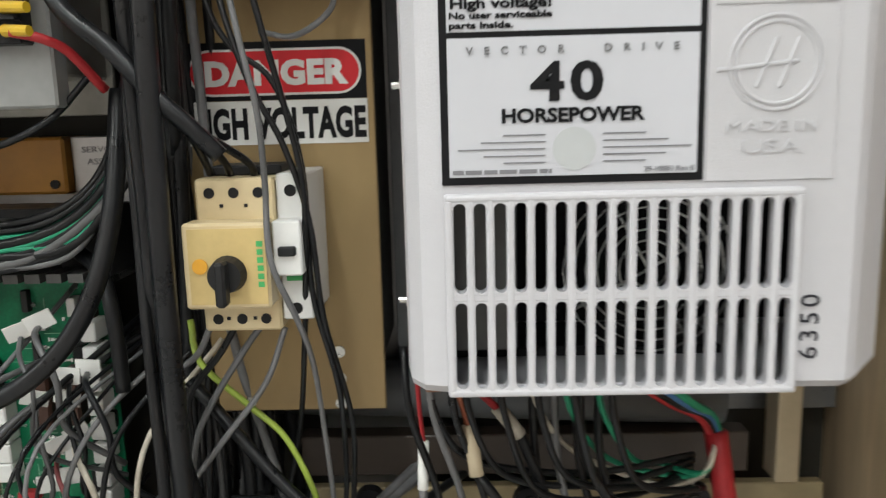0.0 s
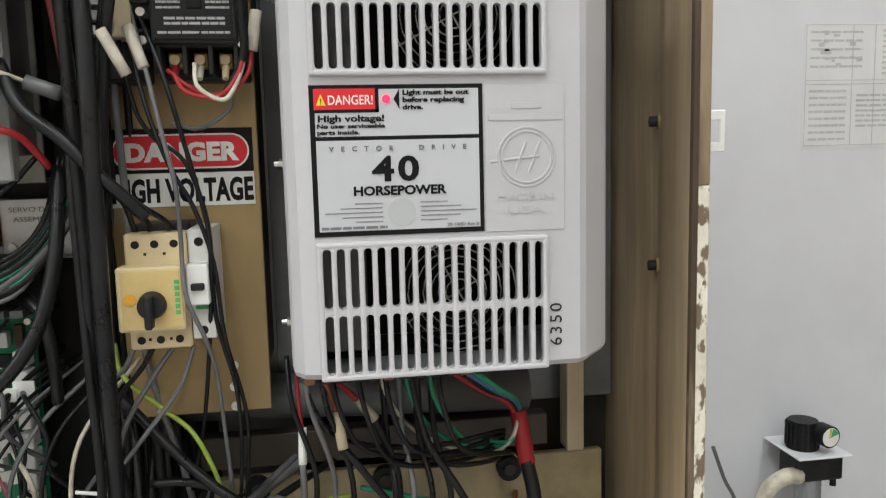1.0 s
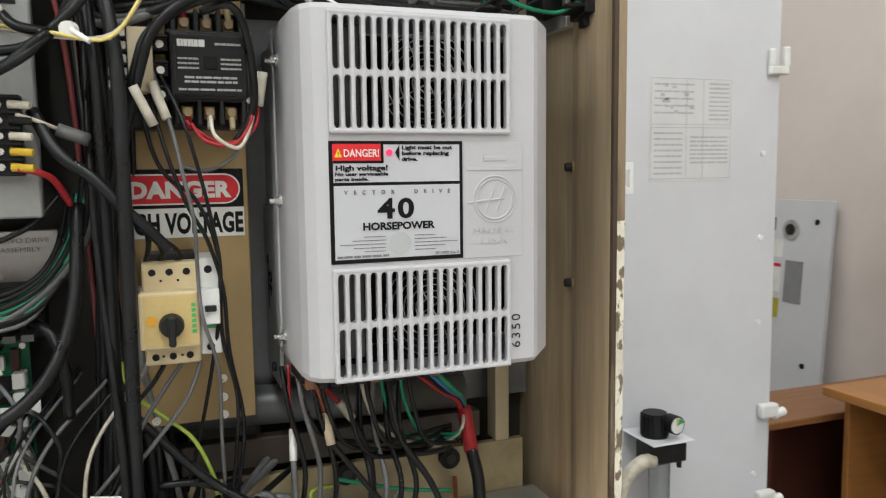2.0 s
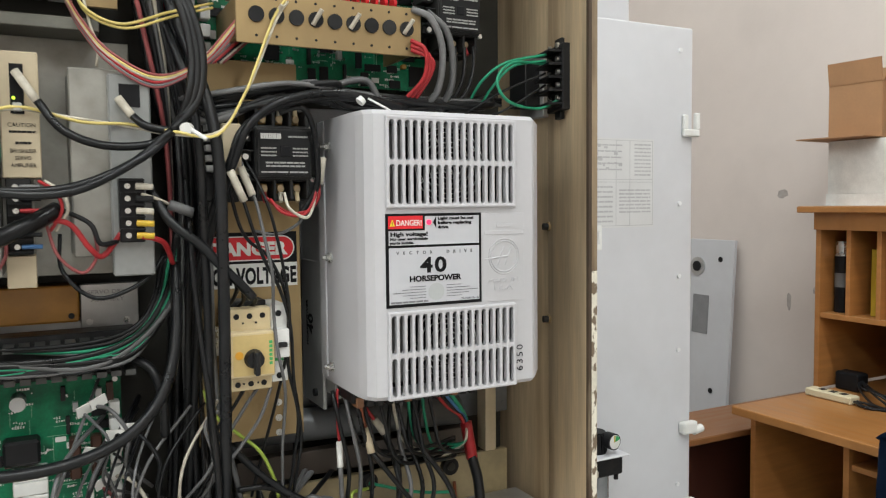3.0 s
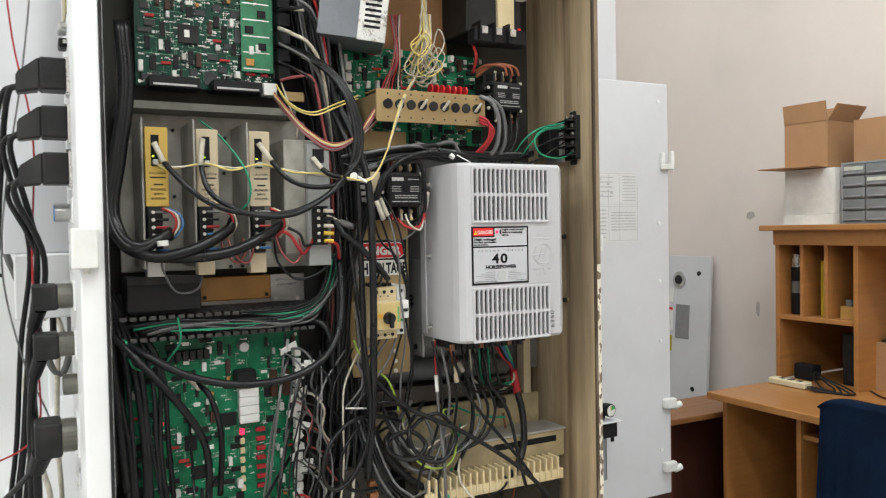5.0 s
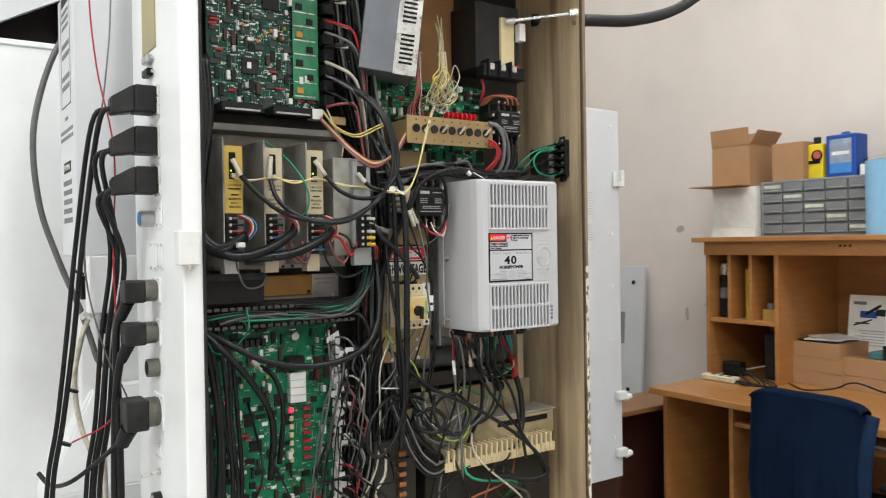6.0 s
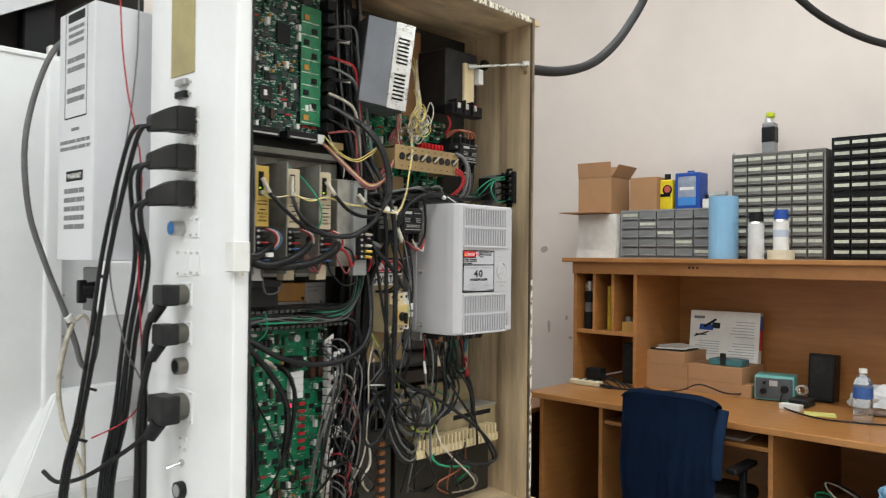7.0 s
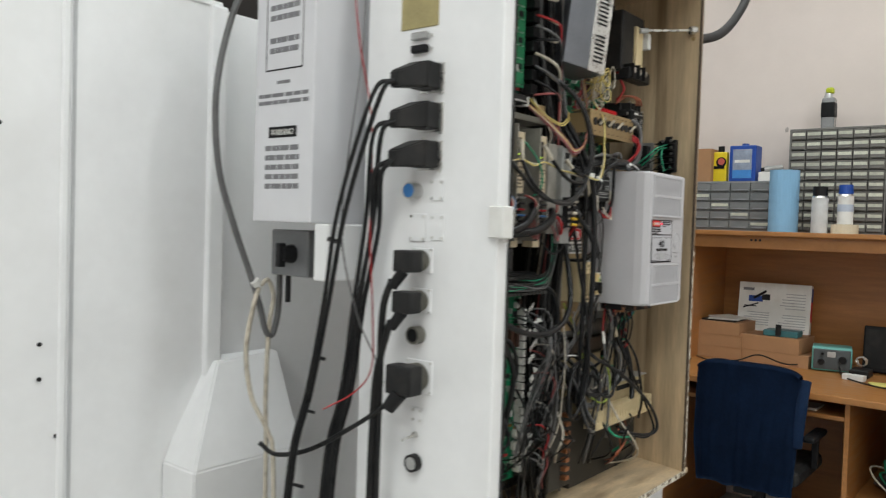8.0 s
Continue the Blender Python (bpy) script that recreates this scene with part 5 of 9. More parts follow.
run('twisted_wire', 0.0016, M_YELC, (-0.504, 0.09, 1.567), (-0.484, 0.084, 1.557), (-0.43, 0.086, 1.567), (-0.389, 0.082, 1.557), (-0.342, 0.087, 1.568), (-0.289, 0.08, 1.555), (-0.245, 0.087, 1.555), (-0.207, 0.06, 1.547), (-0.162, 0.055, 1.544), (-0.132, 0.06, 1.588), (-0.116, 0.07, 1.622), (-0.085, 0.09, 1.688), (-0.029, 0.15, 1.745), (0.013, 0.18, 1.804))
run('twisted_wire', 0.0016, M_WHITEC, (-0.503, 0.091, 1.565), (-0.477, 0.083, 1.56), (-0.43, 0.088, 1.565), (-0.384, 0.084, 1.561), (-0.341, 0.089, 1.566), (-0.297, 0.082, 1.559), (-0.245, 0.089, 1.553), (-0.206, 0.063, 1.544), (-0.159, 0.058, 1.548), (-0.129, 0.063, 1.592), (-0.112, 0.073, 1.625), (-0.08, 0.093, 1.689), (-0.022, 0.153, 1.751), (0.02, 0.183, 1.81))

run('wire', 0.0018, M_GREENC, (-0.424, 0.15, 1.643), (-0.4, 0.11, 1.613), (-0.374, 0.085, 1.571), (-0.361, 0.08, 1.536), (-0.362, 0.085, 1.508), (-0.37, 0.095, 1.497))
run('wire', 0.0016, M_CABLE, (0.163, 0.12, 1.585), (0.21, 0.1, 1.615), (0.271, 0.09, 1.641))
run('wire', 0.0016, M_CABLE, (0.151, 0.12, 1.579), (0.203, 0.1, 1.587), (0.271, 0.09, 1.626))

run('thin_wire', 0.0014, M_PINKC, (-0.295, 0.16, 1.698), (-0.283, 0.12, 1.664), (-0.26, 0.09, 1.628), (-0.217, 0.09, 1.607), (-0.177, 0.09, 1.62), (-0.145, 0.1, 1.655), (-0.108, 0.12, 1.705), (-0.071, 0.15, 1.779), (-0.054, 0.17, 1.861))
run('thin_wire', 0.0014, M_YELC, (-0.296, 0.16, 1.696), (-0.283, 0.12, 1.662), (-0.26, 0.09, 1.625), (-0.217, 0.09, 1.604), (-0.177, 0.09, 1.619), (-0.145, 0.1, 1.652), (-0.108, 0.12, 1.704), (-0.07, 0.153, 1.78), (-0.054, 0.17, 1.861))
run('thin_wire', 0.0014, M_WHITEC, (-0.296, 0.16, 1.695), (-0.283, 0.12, 1.659), (-0.26, 0.09, 1.623), (-0.217, 0.09, 1.602), (-0.177, 0.09, 1.617), (-0.145, 0.1, 1.65), (-0.108, 0.12, 1.703), (-0.069, 0.156, 1.781), (-0.054, 0.17, 1.861))
run('thin_wire', 0.0014, M_REDC, (-0.296, 0.16, 1.694), (-0.283, 0.12, 1.657), (-0.26, 0.09, 1.621), (-0.218, 0.09, 1.599), (-0.177, 0.09, 1.616), (-0.145, 0.1, 1.647), (-0.108, 0.12, 1.701), (-0.067, 0.159, 1.781), (-0.054, 0.17, 1.861))
run('thin_wire', 0.0014, M_GREYC, (-0.296, 0.16, 1.692), (-0.283, 0.12, 1.654), (-0.26, 0.09, 1.618), (-0.218, 0.09, 1.596), (-0.177, 0.09, 1.614), (-0.145, 0.1, 1.644), (-0.108, 0.12, 1.7), (-0.066, 0.162, 1.782), (-0.054, 0.17, 1.861))
run('thin_wire', 0.0014, M_PINKC, (-0.296, 0.16, 1.691), (-0.283, 0.12, 1.652), (-0.26, 0.09, 1.616), (-0.218, 0.09, 1.594), (-0.177, 0.09, 1.613), (-0.145, 0.1, 1.642), (-0.108, 0.12, 1.699), (-0.065, 0.165, 1.783), (-0.054, 0.17, 1.861))
run('thin_wire', 0.0016, M_YELC, (-0.291, 0.16, 1.711), (-0.278, 0.13, 1.677), (-0.245, 0.11, 1.66), (-0.197, 0.12, 1.679), (-0.145, 0.15, 1.701))
run('thin_wire', 0.0016, M_YELC, (-0.289, 0.16, 1.707), (-0.276, 0.13, 1.672), (-0.241, 0.11, 1.656), (-0.193, 0.12, 1.675), (-0.145, 0.15, 1.696))
run('thin_wire', 0.0016, M_WHITEC, (-0.282, 0.16, 1.716), (-0.274, 0.13, 1.66), (-0.268, 0.12, 1.638), (-0.27, 0.12, 1.616))
run('thin_wire', 0.0017, M_YELC, (-0.011, 0.16, 1.864), (-0.008, 0.15, 1.825), (-0.032, 0.15, 1.792), (-0.019, 0.17, 1.77), (-0.025, 0.2, 1.748))
run('thin_wire', 0.0017, M_WHITEC, (-0.006, 0.164, 1.866), (-0.006, 0.15, 1.826), (-0.027, 0.15, 1.793), (-0.012, 0.17, 1.765), (-0.013, 0.2, 1.753))
run('thin_wire', 0.0017, M_YELC, (-0.001, 0.168, 1.868), (-0.004, 0.15, 1.826), (-0.021, 0.15, 1.794), (-0.004, 0.17, 1.759), (-0.001, 0.2, 1.75))
run('thin_wire', 0.0017, M_WHITEC, (-0.001, 0.16, 1.865), (-0.002, 0.15, 1.826), (-0.016, 0.15, 1.794), (0.004, 0.17, 1.772), (0.011, 0.2, 1.755))
run('thin_wire', 0.0017, M_YELC, (0.004, 0.164, 1.867), (0, 0.15, 1.826), (-0.011, 0.15, 1.795), (0.011, 0.17, 1.767), (0.023, 0.2, 1.752))
run('thin_wire', 0.0017, M_WHITEC, (0.009, 0.168, 1.869), (0.003, 0.15, 1.827), (-0.006, 0.15, 1.795), (0.018, 0.17, 1.762), (0.035, 0.2, 1.757))
run('thin_wire', 0.0017, M_YELC, (0.008, 0.16, 1.867), (0.005, 0.15, 1.827), (-0, 0.15, 1.796), (0.026, 0.17, 1.774), (0.048, 0.2, 1.754))
run('thin_wire', 0.0017, M_WHITEC, (0.013, 0.164, 1.868), (0.007, 0.15, 1.827), (0.005, 0.15, 1.796), (0.034, 0.17, 1.769), (0.06, 0.2, 1.759))
run('thin_wire', 0.0015, M_REDC, (-0.065, 0.18, 1.863), (-0.062, 0.17, 1.822), (-0.063, 0.16, 1.773), (-0.08, 0.17, 1.74), (-0.103, 0.15, 1.702), (-0.127, 0.14, 1.662), (-0.156, 0.13, 1.63))
run('thin_wire', 0.0015, M_GREYC, (-0.061, 0.18, 1.863), (-0.06, 0.17, 1.823), (-0.061, 0.16, 1.773), (-0.075, 0.17, 1.741), (-0.096, 0.15, 1.702), (-0.123, 0.14, 1.662), (-0.153, 0.13, 1.63))
run('thin_wire', 0.0015, M_PINKC, (-0.057, 0.18, 1.864), (-0.058, 0.17, 1.823), (-0.06, 0.16, 1.773), (-0.07, 0.17, 1.741), (-0.089, 0.15, 1.703), (-0.119, 0.14, 1.662), (-0.15, 0.13, 1.63))
run('thin_wire', 0.0015, M_REDC, (-0.053, 0.18, 1.864), (-0.056, 0.17, 1.823), (-0.058, 0.16, 1.773), (-0.064, 0.17, 1.742), (-0.082, 0.15, 1.704), (-0.115, 0.14, 1.663), (-0.148, 0.13, 1.631))
run('thin_wire', 0.0015, M_CABLE, (-0.048, 0.18, 1.865), (-0.053, 0.17, 1.823), (-0.057, 0.16, 1.773), (-0.059, 0.17, 1.742), (-0.075, 0.15, 1.704), (-0.111, 0.14, 1.663), (-0.145, 0.13, 1.631))
run('thin_wire', 0.0015, M_WHITEC, (-0.044, 0.18, 1.865), (-0.051, 0.17, 1.824), (-0.055, 0.16, 1.773), (-0.054, 0.17, 1.742), (-0.068, 0.15, 1.705), (-0.107, 0.14, 1.663), (-0.142, 0.13, 1.631))
run('thin_wire', 0.0015, M_PINKC, (-0.04, 0.18, 1.866), (-0.049, 0.17, 1.824), (-0.054, 0.16, 1.774), (-0.049, 0.17, 1.743), (-0.06, 0.15, 1.705), (-0.104, 0.14, 1.663), (-0.139, 0.13, 1.631))
run('thin_wire', 0.0013, M_YELC, (-0.002, 0.17, 1.897), (-0.019, 0.14, 1.829), (-0.052, 0.118, 1.794), (-0.036, 0.108, 1.772), (-0.01, 0.118, 1.801), (-0.024, 0.118, 1.819), (-0.037, 0.133, 1.786), (-0.003, 0.195, 1.798))
run('thin_wire', 0.0013, M_WHITEC, (-0.001, 0.17, 1.903), (-0.011, 0.14, 1.83), (-0.02, 0.118, 1.799), (-0.007, 0.108, 1.772), (0.018, 0.118, 1.805), (0.005, 0.118, 1.828), (-0.005, 0.133, 1.788), (-0.015, 0.195, 1.792))
run('thin_wire', 0.0013, M_WHITEC, (-0, 0.17, 1.909), (-0.009, 0.14, 1.83), (-0.039, 0.146, 1.755), (-0.016, 0.136, 1.724), (0.019, 0.146, 1.763), (-0.001, 0.146, 1.791), (-0.021, 0.161, 1.741), (0.042, 0.195, 1.744))
run('thin_wire', 0.0013, M_WHITEC, (0.005, 0.17, 1.915), (-0.007, 0.14, 1.831), (-0.024, 0.129, 1.774), (-0.013, 0.119, 1.746), (0.009, 0.129, 1.779), (-0.002, 0.129, 1.802), (-0.011, 0.144, 1.762), (0.023, 0.195, 1.765))
run('thin_wire', 0.0013, M_YELC, (-0.001, 0.17, 1.92), (-0.009, 0.14, 1.83), (-0.045, 0.139, 1.778), (-0.035, 0.129, 1.761), (-0.014, 0.139, 1.783), (-0.025, 0.139, 1.795), (-0.032, 0.154, 1.773), (-0.047, 0.195, 1.754))
run('thin_wire', 0.0013, M_YELC, (-0.005, 0.17, 1.926), (-0.013, 0.14, 1.83), (-0.034, 0.127, 1.756), (-0.014, 0.117, 1.74), (0.018, 0.127, 1.763), (-0, 0.127, 1.774), (-0.017, 0.142, 1.751), (-0.029, 0.195, 1.749))
run('thin_wire', 0.0013, M_WHITEC, (-0.009, 0.17, 1.931), (-0.009, 0.14, 1.83), (-0.036, 0.143, 1.747), (-0.023, 0.133, 1.732), (-0, 0.143, 1.752), (-0.013, 0.143, 1.764), (-0.022, 0.158, 1.743), (-0.021, 0.195, 1.72))
run('thin_wire', 0.0013, M_WHITEC, (0.007, 0.17, 1.939), (-0.021, 0.14, 1.829), (-0.015, 0.137, 1.774), (0.001, 0.127, 1.752), (0.029, 0.137, 1.781), (0.014, 0.137, 1.799), (0.001, 0.152, 1.766), (0.033, 0.195, 1.761))
run('thin_wire', 0.0013, M_WHITEC, (0.007, 0.17, 1.945), (-0.011, 0.14, 1.83), (-0.058, 0.133, 1.757), (-0.032, 0.123, 1.739), (0.005, 0.133, 1.765), (-0.017, 0.133, 1.78), (-0.039, 0.148, 1.751), (0.026, 0.195, 1.751))
run('thin_wire', 0.0013, M_YELC, (-0.003, 0.17, 1.949), (-0.008, 0.14, 1.831), (-0.053, 0.112, 1.791), (-0.042, 0.102, 1.774), (-0.02, 0.112, 1.797), (-0.032, 0.112, 1.81), (-0.04, 0.127, 1.786), (0.012, 0.195, 1.792))

run('power_wire', 0.0028, M_REDC, (0.078, 0.095, 1.668), (0.092, 0.085, 1.656), (0.093, 0.09, 1.625), (0.075, 0.11, 1.598))
run('power_wire', 0.0028, M_REDC, (0.078, 0.095, 1.662), (0.097, 0.085, 1.65), (0.097, 0.09, 1.625), (0.081, 0.11, 1.598))
run('power_wire', 0.0028, M_REDC, (0.078, 0.095, 1.657), (0.101, 0.085, 1.645), (0.1, 0.09, 1.626), (0.088, 0.11, 1.598))
run('power_wire', 0.0042, M_GREYC, (0.082, 0.1, 1.707), (0.103, 0.09, 1.695), (0.118, 0.09, 1.66), (0.116, 0.1, 1.611), (0.1, 0.12, 1.59))
run('power_wire', 0.0042, M_GREYC, (0.107, 0.11, 1.709), (0.131, 0.1, 1.682), (0.137, 0.1, 1.624), (0.128, 0.12, 1.588))
run('power_wire', 0.0026, M_CABLE, (0.154, 0.125, 1.672), (0.152, 0.12, 1.642), (0.142, 0.12, 1.611), (0.122, 0.13, 1.587))
run('power_wire', 0.0026, M_CABLE, (0.168, 0.125, 1.673), (0.165, 0.12, 1.642), (0.154, 0.12, 1.612), (0.132, 0.13, 1.587))
run('power_wire', 0.0026, M_CABLE, (0.182, 0.125, 1.674), (0.178, 0.12, 1.643), (0.166, 0.12, 1.612), (0.141, 0.13, 1.587))
run('power_wire', 0.0026, mat("dark_orange_wire", (0.25, 0.07, 0.03), 0.45), (0.16, 0.125, 1.755), (0.153, 0.125, 1.772), (0.126, 0.14, 1.777), (0.111, 0.16, 1.768))
run('power_wire', 0.0026, mat("dark_orange_wire", (0.25, 0.07, 0.03), 0.45), (0.174, 0.125, 1.757), (0.165, 0.125, 1.773), (0.133, 0.14, 1.778), (0.111, 0.16, 1.762))
run('power_wire', 0.0026, mat("dark_orange_wire", (0.25, 0.07, 0.03), 0.45), (0.189, 0.125, 1.758), (0.177, 0.125, 1.774), (0.14, 0.14, 1.779), (0.111, 0.16, 1.756))
run('power_wire', 0.003, M_REDC, (0.094, 0.14, 1.813), (0.094, 0.13, 1.787), (0.098, 0.15, 1.762))
run('power_wire', 0.003, M_REDC, (0.081, 0.19, 1.874), (0.093, 0.17, 1.856), (0.099, 0.15, 1.831))
run('power_wire', 0.0022, M_CABLE, (-0.31, 0.13, 1.443), (-0.309, 0.11, 1.406), (-0.279, 0.1, 1.378), (-0.236, 0.1, 1.391), (-0.21, 0.11, 1.419))

run('earth_wire', 0.002, M_GREENC, (0.176, 0.13, 1.601), (0.18, 0.1, 1.627), (0.206, 0.085, 1.649), (0.268, 0.085, 1.664))
run('earth_wire', 0.002, M_GREENC, (0.191, 0.13, 1.594), (0.196, 0.1, 1.621), (0.218, 0.085, 1.646), (0.268, 0.085, 1.656))
run('earth_wire', 0.002, M_GREENC, (0.279, 0.1, 1.655), (0.208, 0.07, 1.647), (0.178, 0.06, 1.623), (0.194, 0.06, 1.597), (0.258, 0.087, 1.594), (0.288, 0.075, 1.609))
run('earth_wire', 0.0022, M_YGC, (-0.17, 0.13, 1.263), (-0.162, 0.12, 1.237), (-0.133, 0.12, 1.208), (-0.11, 0.12, 1.185), (-0.094, 0.12, 1.149), (-0.09, 0.12, 1.128))
run('earth_wire', 0.0018, M_GREENC, (-0.55, 0.11, 1.297), (-0.543, 0.1, 1.259), (-0.523, 0.11, 1.248), (-0.506, 0.15, 1.247))
run('earth_wire', 0.0018, M_GREENC, (-0.471, 0.12, 1.326), (-0.468, 0.12, 1.287), (-0.485, 0.15, 1.252))
run('earth_wire', 0.0018, M_GREYC, (-0.496, 0.1, 1.429), (-0.493, 0.1, 1.398), (-0.47, 0.12, 1.365), (-0.437, 0.12, 1.371), (-0.428, 0.13, 1.41))
run('earth_wire', 0.002, M_WHITEC, (0.048, 0.098, 1.252), (0.052, 0.1, 1.213), (0.083, 0.14, 1.162), (0.143, 0.16, 1.129), (0.165, 0.13, 1.152), (0.178, 0.146, 1.172))
run('earth_wire', 0.002, M_GREENC, (0.068, 0.098, 1.252), (0.072, 0.1, 1.211), (0.101, 0.14, 1.16), (0.143, 0.16, 1.137), (0.165, 0.13, 1.152), (0.178, 0.146, 1.172))
run('earth_wire', 0.002, M_GREENC, (0.088, 0.098, 1.252), (0.092, 0.1, 1.209), (0.12, 0.14, 1.158), (0.143, 0.16, 1.145), (0.165, 0.13, 1.152), (0.178, 0.146, 1.172))
run('earth_wire', 0.0022, M_YGC, (0.023, 0.12, 1.118), (-0.003, 0.11, 1.117), (0.011, 0.1, 1.083), (0.017, 0.1, 1.047), (0, 0.1, 1.019), (-0.037, 0.1, 1.019), (-0.066, 0.11, 1.04), (-0.08, 0.12, 1.076), (-0.068, 0.15, 1.106))
run('earth_wire', 0.002, M_WHITEC, (-0.078, 0.13, 1.102), (-0.071, 0.12, 1.066), (-0.044, 0.11, 1.052), (-0.007, 0.11, 1.068), (0.054, 0.12, 1.083))
run('earth_wire', 0.002, M_WHITEC, (-0.087, 0.12, 1.092), (-0.069, 0.11, 1.052), (-0.023, 0.11, 1.009), (0.002, 0.12, 0.984))
run('earth_wire', 0.0022, M_GREENC, (0.029, 0.13, 1.12), (0.107, 0.16, 1.085), (0.166, 0.16, 1.074))

run('control_cable', 0.0032, M_GREYC, (-0.191, 0.13, 1.588), (-0.152, 0.1, 1.593), (-0.077, 0.085, 1.606), (0.004, 0.095, 1.601), (0.099, 0.12, 1.6), (0.208, 0.15, 1.602))
run('control_cable', 0.0042, M_CABLE, (-0.188, 0.13, 1.577), (-0.151, 0.105, 1.569), (-0.071, 0.091, 1.592), (0.006, 0.101, 1.584), (0.108, 0.12, 1.591), (0.223, 0.15, 1.607))
run('control_cable', 0.0026, M_CABLE, (-0.186, 0.13, 1.566), (-0.15, 0.11, 1.58), (-0.064, 0.097, 1.608), (0.008, 0.107, 1.589), (0.117, 0.12, 1.595), (0.238, 0.15, 1.612))
run('control_cable', 0.0032, M_CABLE, (-0.182, 0.13, 1.583), (-0.148, 0.115, 1.59), (-0.058, 0.103, 1.594), (0.004, 0.095, 1.592), (0.126, 0.12, 1.598), (0.208, 0.15, 1.615))
run('control_cable', 0.0042, M_GREYC, (-0.18, 0.13, 1.572), (-0.152, 0.1, 1.564), (-0.051, 0.109, 1.611), (0.006, 0.101, 1.597), (0.135, 0.12, 1.602), (0.223, 0.15, 1.603))
run('control_cable', 0.0026, M_CABLE, (-0.177, 0.13, 1.589), (-0.151, 0.105, 1.574), (-0.055, 0.085, 1.592), (0.009, 0.107, 1.603), (0.144, 0.12, 1.593), (0.238, 0.15, 1.608))
run('control_cable', 0.0032, M_CABLE, (-0.174, 0.13, 1.577), (-0.15, 0.11, 1.585), (-0.048, 0.091, 1.608), (0.003, 0.095, 1.583), (0.153, 0.12, 1.596), (0.208, 0.15, 1.611))
run('control_cable', 0.0042, M_CABLE, (-0.172, 0.13, 1.566), (-0.148, 0.115, 1.595), (-0.041, 0.097, 1.594), (0.006, 0.101, 1.588), (0.162, 0.12, 1.6), (0.223, 0.15, 1.616))
run('control_cable', 0.0026, M_GREYC, (-0.168, 0.13, 1.583), (-0.152, 0.1, 1.569), (-0.034, 0.103, 1.611), (0.008, 0.107, 1.594), (0.172, 0.12, 1.604), (0.238, 0.15, 1.604))
run('control_cable', 0.0032, M_CABLE, (-0.166, 0.13, 1.572), (-0.151, 0.105, 1.579), (-0.028, 0.109, 1.596), (0.004, 0.095, 1.596), (0.181, 0.12, 1.594), (0.208, 0.15, 1.607))
run('control_cable', 0.0042, M_CABLE, (-0.163, 0.13, 1.589), (-0.15, 0.11, 1.59), (-0.031, 0.085, 1.609), (0.006, 0.101, 1.602), (0.191, 0.12, 1.598), (0.223, 0.15, 1.612))
run('control_cable', 0.0045, M_CABLE, (-0.174, 0.140, 1.37), (-0.158, 0.105, 1.455), (-0.14, 0.07, 1.525), (-0.127, 0.065, 1.556), (-0.096, 0.06, 1.581), (-0.048, 0.06, 1.594), (-0.004, 0.065, 1.594), (0.067, 0.09, 1.586))
run('control_cable', 0.0045, M_CABLE, (-0.178, 0.144, 1.36), (-0.163, 0.110, 1.45), (-0.145, 0.075, 1.519), (-0.132, 0.07, 1.552), (-0.098, 0.066, 1.577), (-0.046, 0.066, 1.59), (-0.002, 0.07, 1.591), (0.069, 0.095, 1.584))
run('control_cable', 0.004, M_GREYC, (-0.049, 0.1, 1.591), (-0.01, 0.1, 1.612), (0.022, 0.1, 1.617), (0.037, 0.1, 1.596))

run('contactor_cable', 0.0035, M_CABLE, (-0.09, 0.08, 1.573), (-0.067, 0.07, 1.578), (-0.053, 0.075, 1.556), (-0.047, 0.08, 1.506), (-0.052, 0.085, 1.481), (-0.066, 0.09, 1.46))

run('contactor_wire', 0.0018, M_REDC, (-0.101, 0.085, 1.478), (-0.09, 0.075, 1.463), (-0.067, 0.075, 1.46), (-0.052, 0.08, 1.478), (-0.048, 0.085, 1.499))
run('contactor_wire', 0.0018, M_WHITEC, (-0.085, 0.085, 1.485), (-0.082, 0.075, 1.467), (-0.064, 0.073, 1.457), (-0.054, 0.078, 1.47), (-0.047, 0.085, 1.492))
run('contactor_wire', 0.0018, M_GREYC, (-0.11, 0.12, 1.442), (-0.087, 0.11, 1.438), (-0.063, 0.1, 1.452), (-0.062, 0.09, 1.471))
run('contactor_wire', 0.0018, M_REDC, (-0.043, 0.09, 1.495), (-0.046, 0.085, 1.478), (-0.058, 0.085, 1.465), (-0.077, 0.085, 1.462), (-0.093, 0.085, 1.47), (-0.106, 0.09, 1.481))

run('feed_wire', 0.0018, M_WHITEC, (-0.235, 0.075, 1.484), (-0.22, 0.08, 1.479), (-0.206, 0.09, 1.473))
run('feed_wire', 0.003, M_REDC, (-0.236, 0.076, 1.441), (-0.22, 0.08, 1.437), (-0.211, 0.09, 1.43), (-0.202, 0.11, 1.41))
run('feed_wire', 0.0024, M_CABLE, (-0.145, 0.07, 1.392), (-0.141, 0.08, 1.38), (-0.142, 0.1, 1.366), (-0.145, 0.12, 1.355))
run('feed_wire', 0.0024, M_CABLE, (-0.142, 0.07, 1.39), (-0.135, 0.08, 1.38), (-0.13, 0.1, 1.365), (-0.134, 0.12, 1.355))
run('feed_wire', 0.0024, M_CABLE, (-0.139, 0.07, 1.388), (-0.129, 0.08, 1.379), (-0.116, 0.1, 1.365), (-0.119, 0.12, 1.354))

